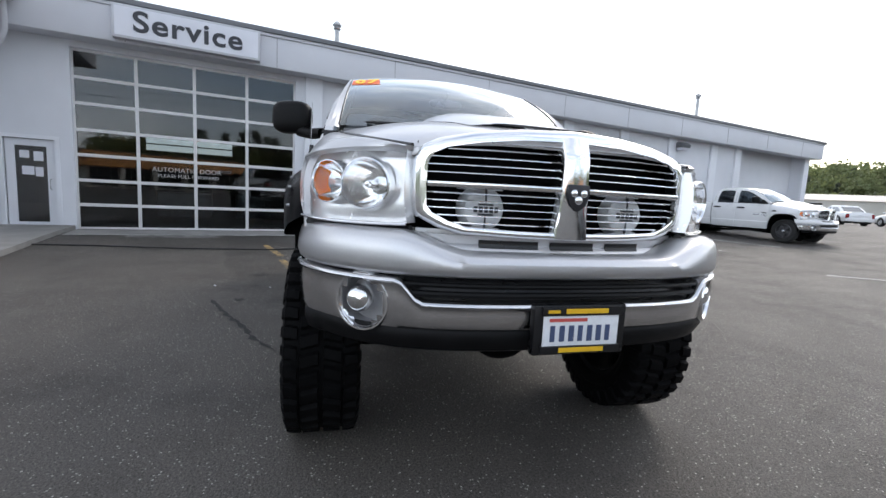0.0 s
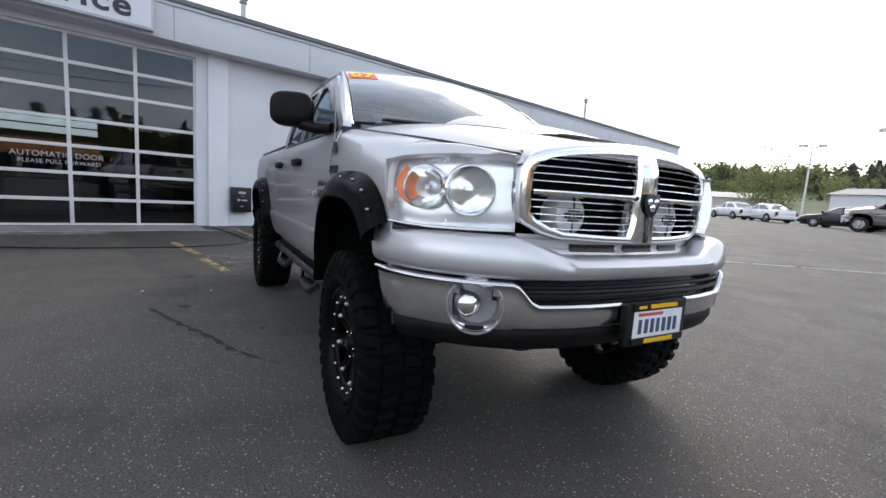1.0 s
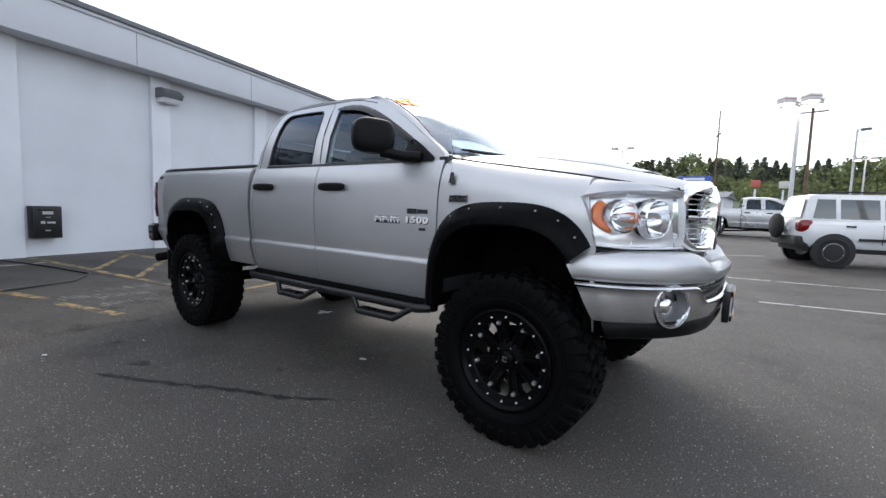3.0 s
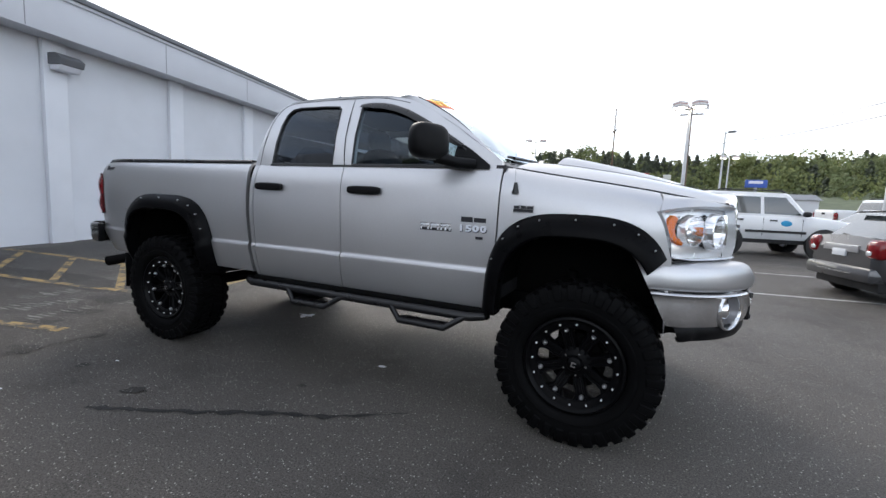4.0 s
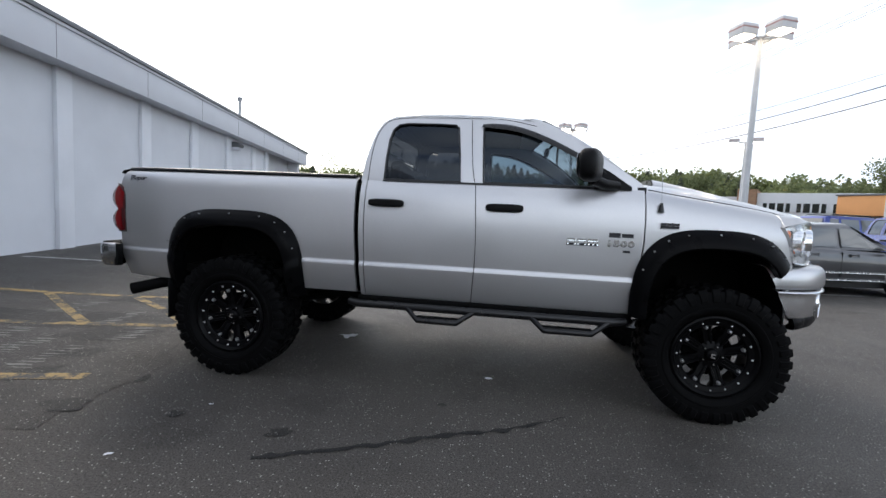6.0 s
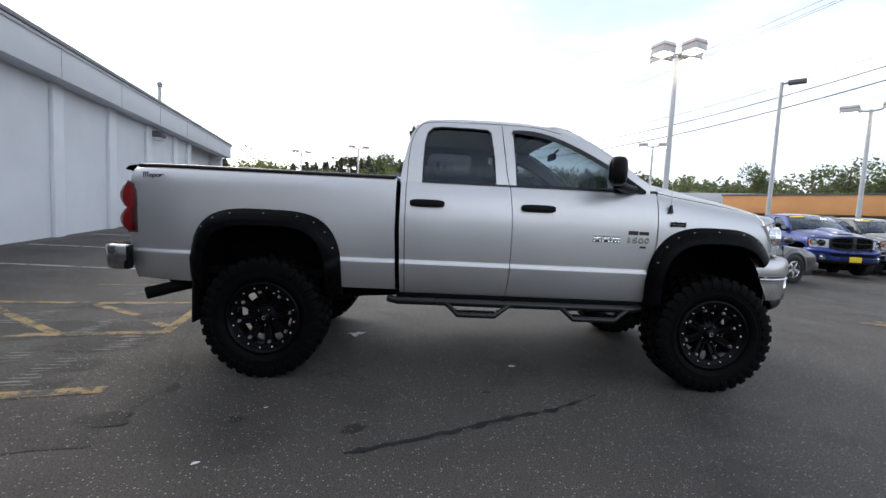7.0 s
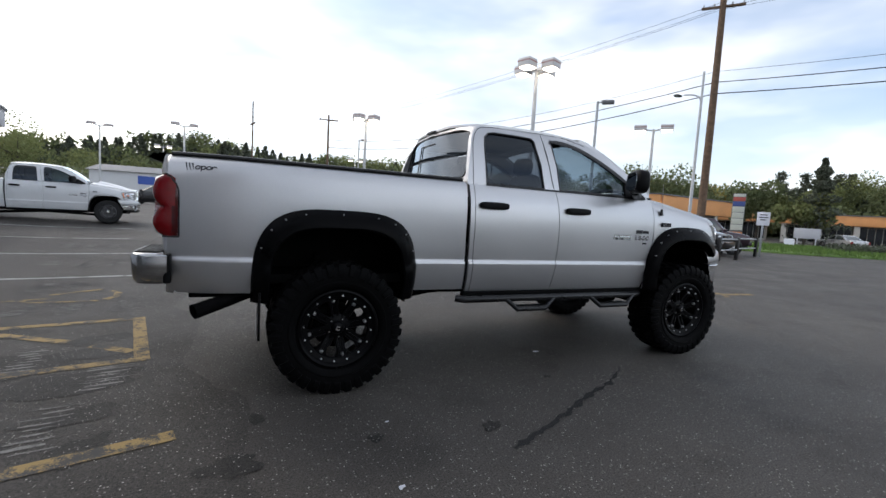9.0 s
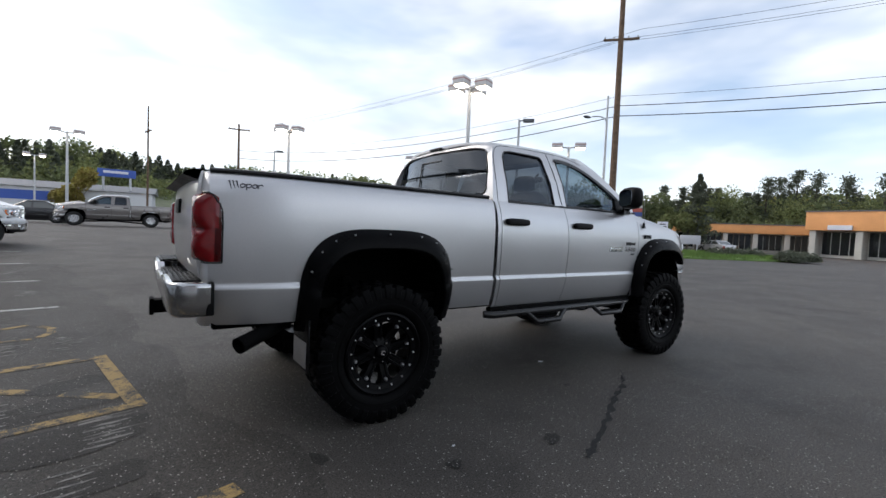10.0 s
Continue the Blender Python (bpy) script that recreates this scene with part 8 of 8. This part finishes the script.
def vehicle(shape, color, m, label, category, group="", cladding=False):
    """A parked vehicle: body, cabin, panes, lamps and four wheels; x forward, origin under the middle of the wheelbase."""
    s = SHAPES[shape]
    pt = CAR_PAINT[color]
    car = thing(category.replace(" ", "_"), label, category, m, group)
    hw, sill = s["hw"], s["sill"]
    xs, zs = [p[0] for p in s["belt"]], [p[1] for p in s["belt"]]
    x0, x1 = xs[0], xs[-1]
    bm = B()
    rows = []
    for x in sorted({*np.linspace(x0, x1, 34).round(3).tolist(), *xs}):
        zb = float(np.interp(x, xs, zs))
        end = min(1.0, (x - x0) / 0.28 + 0.0, (x1 - x) / 0.45)
        w = hw * (0.80 + 0.20 * math.sqrt(max(0.0, 1 - (1 - end) ** 2)))
        lift = 0.10 * (1 - end)
        mid = sill + (zb - sill) * 0.5
        half_sec = [(w * 0.90, sill + lift), (w * 0.97, sill + 0.10 + lift), (w, mid), (w * 0.99, zb - 0.14), (w * 0.95, zb - 0.04), (w * 0.86, zb), (w * 0.45, zb + 0.035), (0.0, zb + 0.045)]
        rows.append([(x, -y, z) for y, z in half_sec] + [(x, y, z) for y, z in half_sec[-2::-1]])
    grid(bm, rows)
    bm.faces.new([bm.verts.new(p) for p in rows[0]])
    bm.faces.new([bm.verts.new(p) for p in rows[-1]])
    part("body", bm, pt, car, sharp=45)
    bm = B()
    box(bm, (x0 + 0.12, -hw * 0.86, sill - 0.12), (x1 - 0.15, hw * 0.86, sill + 0.15), bev=0.04)
    part("underbody", bm, CAR_DARK, car)
    # cabin
    ra, fa, rt, ft, top = s["green"]
    belt = float(np.interp((ra + fa) / 2, xs, zs)) - 0.02
    wb_, wt_ = hw * 0.90, hw * 0.74
    bm = B()
    rows = []
    for k in range(7):
        f = k / 6
        z = belt + (top - belt) * (f if f < 0.85 else 0.85 + (f - 0.85) * 1.0)
        q = f**1.15
        y = wb_ + (wt_ - wb_) * q
        xa, xb = ra + (rt - ra) * q, fa + (ft - fa) * f**0.95
        rows.append([(xa + 0.03, -y * 0.93, z), (xa + 0.10, -y, z), (xb - 0.12, -y, z), (xb - 0.02, -y * 0.9, z), (xb + 0.03 * (1 - f) + 0.03, 0, z), (xb - 0.02, y * 0.9, z), (xb - 0.12, y, z), (xa + 0.10, y, z), (xa + 0.03, y * 0.93, z), (xa, 0, z), (xa + 0.03, -y * 0.93, z)])
    fall = (lambda x: 0.085 * max(0.0, (0.0 - x) / 1.3) ** 1.5 + 0.05 * max(0.0, (x + 0.1) / 0.4) ** 2) if shape == "hatch" else (lambda x: 0.0)
    last = [tuple(v) for v in rows[-1]]
    cx = (rt + ft) / 2
    for sc, dz in ((0.94, 0.035), (0.6, 0.05), (0.0, 0.055)):
        rows.append([(cx + (x - cx) * sc, y * sc, top + dz) for x, y, _ in last])
    grid(bm, [[(x, y, z - fall(x) * (z - belt) / (top - belt)) for x, y, z in row] for row in rows])
    part("cabin", bm, pt, car, sharp=40)
    side = lambda f, x, sg, out: (x, sg * (wb_ + (wt_ - wb_) * f**1.15 + out), belt + (top - belt - fall(x)) * f)  # noqa: E731
    fa_at = lambda f: fa + (ft - fa) * f**0.95  # noqa: E731
    ra_at = lambda f: ra + (rt - ra) * f**1.15  # noqa: E731
    sp = s["split"]
    for sg in (-1, 1):
        cuts = [("front_window", sp + 0.05, None), ("rear_window", None, sp - 0.05)]
        if shape in ("suv", "hatch"):
            q = ra + 0.75
            cuts = [("front_window", sp + 0.05, None), ("rear_window", q + 0.05, sp - 0.05), ("quarter_window", None, q - 0.05)]
        for nm, lo, hi in cuts:
            bm = B()
            rows = []
            for f in (0.10, 0.35, 0.6, 0.86):
                a = lo if lo is not None else ra_at(f) + 0.20
                b = hi if hi is not None else fa_at(f) - 0.24
                b = max(b, a + 0.03)
                rows.append([side(f, a + (b - a) * k / 4, sg, 0.008) for k in range(5)])
            grid(bm, rows)
            part(nm, bm, CAR_GLASS, car)
        bm = B()
        blob(bm, (fa - 0.28, sg * (hw + 0.10), belt + 0.10), (0.09, 0.11, 0.08), 0.7, 12, 8)
        part("door_mirror", bm, CAR_DARK if cladding or color in ("blue", "black") else pt, car)
        for xh in (sp - 0.75, sp + 0.18):
            bm = B()
            box(bm, (xh, sg * hw * 0.965, belt - 0.14), (xh + 0.18, sg * (hw * 0.965 + 0.045), belt - 0.10), bev=0.01)
            part("door_handle", bm, pt if shape == "hatch" else CAR_DARK, car)
        for xs_ in (sp, fa - 0.30):
            bm = B()
            box(bm, (xs_ - 0.003, sg * hw * 0.955, sill + 0.12), (xs_ + 0.003, sg * (hw + 0.001), belt - 0.06))
            part("door_seam", bm, CAR_DARK, car, smooth=False)
        bm = B()
        box(bm, (-s["wb"] / 2 + 0.5, sg * hw * 0.985, sill + 0.20), (s["wb"] / 2 - 0.5, sg * (hw + 0.012), sill + (0.235 if shape == "hatch" else 0.27)), bev=0.006)
        part("side_moulding", bm, CAR_DARK if cladding else CAR_RIM if shape == "hatch" else pt, car)
        if shape == "hatch":
            bm = B()
            box(bm, (-s["wb"] / 2 + 0.45, sg * hw * 0.955, sill + 0.045), (s["wb"] / 2 - 0.45, sg * (hw * 0.975 + 0.012), sill + 0.075), bev=0.006)
            part("sill_strip", bm, CAR_RIM, car, "bright sill strip")
        # lamps
        bm = B()
        zb = float(np.interp(x1 - 0.28, xs, zs))
        blob(bm, (x1 - 0.22, sg * hw * 0.72, zb - 0.16), (0.16, hw * 0.20, 0.10), 0.6, 14, 8)
        part("headlamp", bm, CAR_LAMP, car)
        bm = B()
        zr = float(np.interp(x0 + 0.06, xs, zs))
        if shape in ("hatch", "suv"):
            blob(bm, (x0 + 0.14, sg * hw * 0.81, zr - 0.16), (0.18, 0.155, 0.165), 0.55, 20, 12)
        else:
            blob(bm, (x0 + 0.10, sg * hw * 0.86, zr - 0.22), (0.12, 0.10, 0.19), 0.5, 14, 8)
        tail = part("tail_lamp", bm, LAMP_RED, car)
        if shape == "hatch":
            bm = B()
            blob(bm, (x0 - 0.028, sg * hw * 0.78, zr - 0.22), (0.016, 0.065, 0.04), 0.7, 12, 8)
            part("reverse_lens", bm, CAR_LAMP, tail)
    bm = B()
    rows = [[(fa_at(f) + 0.035 + (0.03 * (1 - f) if abs(k) < 1 else 0) - 0.05 * abs(k) ** 2, k * (wb_ + (wt_ - wb_) * f) * 0.88, belt + (top - belt) * f + 0.012) for k in np.linspace(-1, 1, 9)] for f in (0.08, 0.5, 0.92)]
    grid(bm, rows)
    part("windscreen", bm, CAR_GLASS, car)
    bm = B()
    rows = [[(ra_at(f) - 0.012, k * (wb_ + (wt_ - wb_) * f) * 0.82, belt + (top - belt) * f) for k in np.linspace(-1, 1, 5)] for f in (0.12, 0.5, 0.88)]
    grid(bm, rows)
    part("rear_screen", bm, CAR_GLASS, car)
    # grille, bumpers, plate
    zf = float(np.interp(x1 - 0.1, xs, zs))
    bm = B()
    box(bm, (x1 - 0.20, -hw * 0.48, zf - 0.24), (x1 + 0.015, hw * 0.48, zf - 0.0), bev=0.03)
    g = part("grille", bm, CAR_DARK, car)
    bm = B()
    for k in range(3):
        box(bm, (x1 + 0.012, -hw * 0.46, zf - 0.20 + 0.065 * k), (x1 + 0.028, hw * 0.46, zf - 0.185 + 0.065 * k))
    box(bm, (x1 + 0.012, -0.03, zf - 0.22), (x1 + 0.03, 0.03, zf - 0.02))
    part("grille_bars", bm, CAR_RIM if color != "blue" else CAR_DARK, g)
    bm = B()
    box(bm, (x1 - 0.28, -hw * 0.90, sill + 0.02), (x1 + 0.06, hw * 0.90, sill + 0.24), bev=0.06)
    part("front_bumper", bm, CAR_DARK if cladding else pt, car)
    bm = B()
    box(bm, (x0 - 0.08, -hw * 0.92, sill + 0.02), (x0 + 0.30, hw * 0.92, sill + 0.28), bev=0.11 if shape == "hatch" else 0.05)
    part("rear_bumper", bm, CAR_DARK if cladding else pt, car)
    bm = B()
    box(bm, (x0 - 0.03, -0.16, sill + 0.42), (x0 + 0.02, 0.16, sill + 0.54), bev=0.004)
    part("plate", bm, PLATE_WHITE, car)
    if shape == "hatch":
        bm = B()
        rows = [[(rt + 0.10 - 0.28 * k, y, top + 0.045 - 0.02 * k - 0.02 * (y / 0.6) ** 2) for y in np.linspace(-0.6, 0.6, 9)] for k in (0, 0.5, 1.0)]
        grid(bm, rows, flange=(0, 0, -0.03))
        part("roof_spoiler", bm, CAR_DARK, car)
        bm = B()
        box(bm, (x0 - 0.02, -0.42, sill + 0.50), (x0 + 0.03, 0.42, sill + 0.62), bev=0.012)
        part("tailgate_trim", bm, CAR_PAINT["silver"], car, "silver tailgate panel")
        bm = B()
        grid(bm, [[(x0 - 0.084 + 0.20 * abs(y / 0.8) ** 6, y, z) for y in np.linspace(-0.74, 0.74, 17)] for z in (sill + 0.145, sill + 0.165)], flange=(0.03, 0, 0))
        part("bumper_strip", bm, CAR_RIM, car, "bright bumper strip")
        bm = B()
        tube(bm, [(ra_at(0.14) - 0.03, 0.0, belt + (top - belt) * 0.14), (ra_at(0.2) - 0.035, 0.32, belt + (top - belt) * 0.2)], 0.014, 6)
        part("rear_wiper", bm, CAR_DARK, car)
    if shape == "suv":
        bm = B()
        blob(bm, (0.28, -hw * 0.985, 0.97), (0.17, 0.02, 0.095), 1.0, 24, 10)
        part("door_sign", bm, SIGN_CYAN, car, "blue oval door sign")
        bm = B()
        lathe(bm, [(0.0, -0.14), (0.24, -0.14), (0.34, -0.08), (0.35, 0.0), (0.30, 0.06), (0.0, 0.07)], 24, pose(x0 - 0.16, 0.12, sill + 0.52, 0, 0, -90))
        part("spare_wheel", bm, CAR_TYRE, car)
        for sg in (-1, 1):
            bm = B()
            tube(bm, [(-1.6, sg * 0.62, top + 0.05), (-1.5, sg * 0.62, top + 0.10), (0.2, sg * 0.62, top + 0.10), (0.3, sg * 0.62, top + 0.05)], 0.02, 8)
            part("roof_rail", bm, CAR_DARK, car)
    # wheels
    r = s["r"]
    for x in (-s["wb"] / 2, s["wb"] / 2):
        for sg in (-1, 1):
            bm = B()
            # black disc on the uncut flank stands in for the shaded wheel opening
            lathe(bm, [(0.0, -0.006), (r + 0.035, -0.006), (r + (0.085 if cladding else 0.045), 0.0), (r + (0.085 if cladding else 0.045), 0.10)], 28, pose(x, sg * (hw + (0.012 if cladding else 0.0)), r + 0.02, 0, 0, 0 if sg < 0 else 180))
            arch_ = part("wheel_arch", bm, CAR_DARK, car)
            if shape == "hatch":
                bm = B()
                ang = np.linspace(-0.12, math.pi + 0.12, 22)
                grid(bm, [[(x + (r + q) * math.cos(a), sg * (hw + o), r + 0.02 + (r + q) * math.sin(a)) for q, o in ((0.04, -0.03), (0.045, 0.022), (0.075, 0.030), (0.115, 0.018), (0.16, -0.02))] for a in ang])
                part("arch_flare", bm, pt, arch_)
            w = new("wheel")
            w.parent = car
            w.matrix_basis = pose(x, sg * (hw - 0.09), r, 0, 17 * (x > 0), 0 if sg < 0 else 180)
            bm = B()
            lathe(bm, [(r * 0.62, 0.10), (r * 0.9, 0.11), (r, 0.08), (r, -0.08), (r * 0.9, -0.115), (r * 0.66, -0.11), (r * 0.62, -0.09)], 32)
            part("tyre", bm, CAR_TYRE, w)
            bm = B()
            lathe(bm, [(r * 0.64, -0.10), (r * 0.58, -0.112), (r * 0.54, -0.09), (r * 0.50, -0.02), (0.0, -0.01)], 28)
            lathe(bm, [(0.0, -0.10), (0.05, -0.098), (0.07, -0.08), (0.07, -0.02)], 14)
            for k in range(5):
                mm = Matrix.Rotation(2 * math.pi * k / 5, 4, "Y")
                box(bm, (0.03, -0.098, -0.038), (r * 0.57, -0.05, 0.038), mm, 0.008)
            part("rim", bm, CAR_RIM, w)
    return car


vehicle("hatch", "graphite", at_ground(5.55, 6.80, 14), "dark grey hatchback with a red tail lamp", "car")
vehicle("suv", "white", at_ground(3.70, 13.0, 17), "white off-road car with spare wheel and a blue door sign", "car", cladding=True)
vehicle("sedan", "black", at_ground(-10.7, 36.8, 176), "black car parked behind a pickup", "car")
TRUCK_ONLY = {"front_flare", "rear_flare", "driving_lamp", "year_sticker", "aerial", "aerial_base", "bed_cover", "cover_rail", "lip_spoiler", "plate_bracket", "step_bar", "window_visor", "mud_flap", "claw_decal", "decal_lettering", "sticker_number", "suspension_link"}


def unlifted(m, label, paint_mat, trim_mat=None, grille_mat=None, rim_mat=None):
    """A standard-height sister of the lifted pickup: the same pressed panels, in another colour and lower on smaller wheels."""
    swaps = {"silver_metallic_paint": paint_mat, "brushed_chrome": trim_mat or CHROME}
    if grille_mat is not None:
        swaps["chrome"] = grille_mat
    base = thing("pickup_truck", label, "pickup truck", m, "parked pickups")
    drop = Matrix.Translation((0, 0, -0.27))

    def plain(ob):
        return ob.name.split(".")[0]

    def panels(src, parent, first):
        for ob in src.children:
            if plain(ob) in TRUCK_ONLY or plain(ob) == "wheel":
                continue
            me = ob.data
            if any(x.name in swaps for x in me.materials):
                me = me.copy()
                for i, x in enumerate(me.materials):
                    if x.name in swaps:
                        me.materials[i] = swaps[x.name]
            c = new(plain(ob), me)
            c.parent = parent
            c.matrix_basis = (drop if first else Matrix.Identity(4)) @ ob.matrix_basis
            c.visible_shadow = ob.visible_shadow
            panels(ob, c, False)

    panels(truck, base, True)
    r = 0.40
    for x, sg in ((0, -1), (REAR, -1), (0, 1), (REAR, 1)):
        w = new("wheel")
        w.parent = base
        w.matrix_basis = pose(x, sg * 0.86, r, 0, 20, 0 if sg < 0 else 180)
        bm = B()
        lathe(bm, [(r * 0.58, 0.12), (r * 0.9, 0.13), (r, 0.09), (r, -0.09), (r * 0.9, -0.135), (r * 0.64, -0.13), (r * 0.58, -0.10)], 36)
        part("tyre", bm, CAR_TYRE, w)
        bm = B()
        lathe(bm, [(r * 0.62, -0.115), (r * 0.57, -0.125), (r * 0.53, -0.10), (r * 0.48, -0.03), (0.0, -0.01)], 28)
        lathe(bm, [(0.0, -0.12), (0.05, -0.118), (0.075, -0.09), (0.075, -0.02)], 14)
        for k in range(5):
            box(bm, (0.03, -0.10, -0.034), (r * 0.56, -0.055, 0.034), Matrix.Rotation(2 * math.pi * k / 5, 4, "Y"), 0.008)
        part("rim", bm, rim_mat or CAR_DARK_RIM, w)
        bm = B()
        lathe(bm, [(0.0, -0.128), (0.045, -0.126), (0.062, -0.10), (0.062, -0.05)], 16)
        part("hub_cap", bm, CHROME, w)
        # the outer edge of the arch, nearer to the tyre than on the lifted one
        bm = B()
        grid(bm, [[(x + q * math.cos(a), sg * y, r + 0.02 + q * math.sin(a)) for a in np.linspace(0.0, math.pi, 25)] for q, y in ((r + 0.10, 0.60), (r + 0.10, 0.93))])
        part("arch_liner", bm, UNDER, base)
    return base


unlifted(at_ground(-8.47, 14.1, 11.5) @ Matrix.Scale(0.93, 4), "white four-door pickup parked nose out beside the service wall", CAR_PAINT["white"])
MID = Matrix.Translation((1.785, 0, 0))
unlifted(at_ground(1.1, 23.2, 6) @ MID, "silver four-door pickup parked in the lot", CAR_PAINT["silver"], rim_mat=CAR_RIM)
unlifted(at_ground(-6.1, 31.6, 181) @ Matrix.Diagonal((1.08, 1.0, 1.04, 1)) @ MID, "grey-brown long pickup with bright alloy wheels", CAR_PAINT["taupe"], rim_mat=CAR_RIM)
unlifted(at_ground(11.5, 24.5, 10) @ MID, "white pickup in the second row of parked cars", CAR_PAINT["white"], rim_mat=CAR_RIM)
new_blue = unlifted(at_ground(10.75, 10.6, -99) @ MID, "bright blue new pickup with yellow dealer tag", CAR_PAINT["blue"], CAR_PAINT["blue"], CAR_DARK, CAR_RIM)
new_grey = unlifted(at_ground(13.75, 11.2, -99) @ MID, "grey new pickup with chrome grille and yellow dealer tag", CAR_PAINT["grey"], rim_mat=CAR_RIM)
for owner in (new_blue, new_grey):
    bm = B()
    box(bm, (0.945, -0.16, 0.46), (0.972, 0.16, 0.62), bev=0.005)
    part("dealer_tag", bm, DEALER_TAG, owner, "yellow dealer plate")
    bm = B()
    grid(bm, [[screen_at(y, v) + Vector((0.004, 0, -0.266)) for y in np.linspace(-0.62, -0.25, 6)] for v in (0.80, 0.93)])
    part("price_sticker", bm, DEALER_TAG, owner, "yellow price sticker on the screen")
vehicle("suv", "black", at_ground(16.7, 11.7, -78.5), "black estate car in the row of new cars", "car")
vehicle("suv", "plum", at_ground(18.6, 12.0, -30), "dark plum car at the end of the row", "car")
vehicle("sedan", "silver", at_ground(8.5, 16.5, 20), "silver car in the second row", "car")
vehicle("suv", "white", at_ground(10.8, 20.5, 15), "white car in the second row", "car")
vehicle("suv", "blue", at_ground(14.0, 17.8, 10), "deep blue van in the second row", "car")
base = vehicle("sedan", "white", at_ground(-17.0, 40.0, 150), "white car in a far row of parked cars", "car", "far row of white cars")
for k in range(1, 10):
    copy_thing(base, at_ground(-17.0 - 2.9 * k, 40.0 - 0.9 * k + 1.5 * (k % 2), 150))
vehicle("sedan", "silver", at_ground(52.3, 20.2, 60), "pale car parked by the far shops", "car")
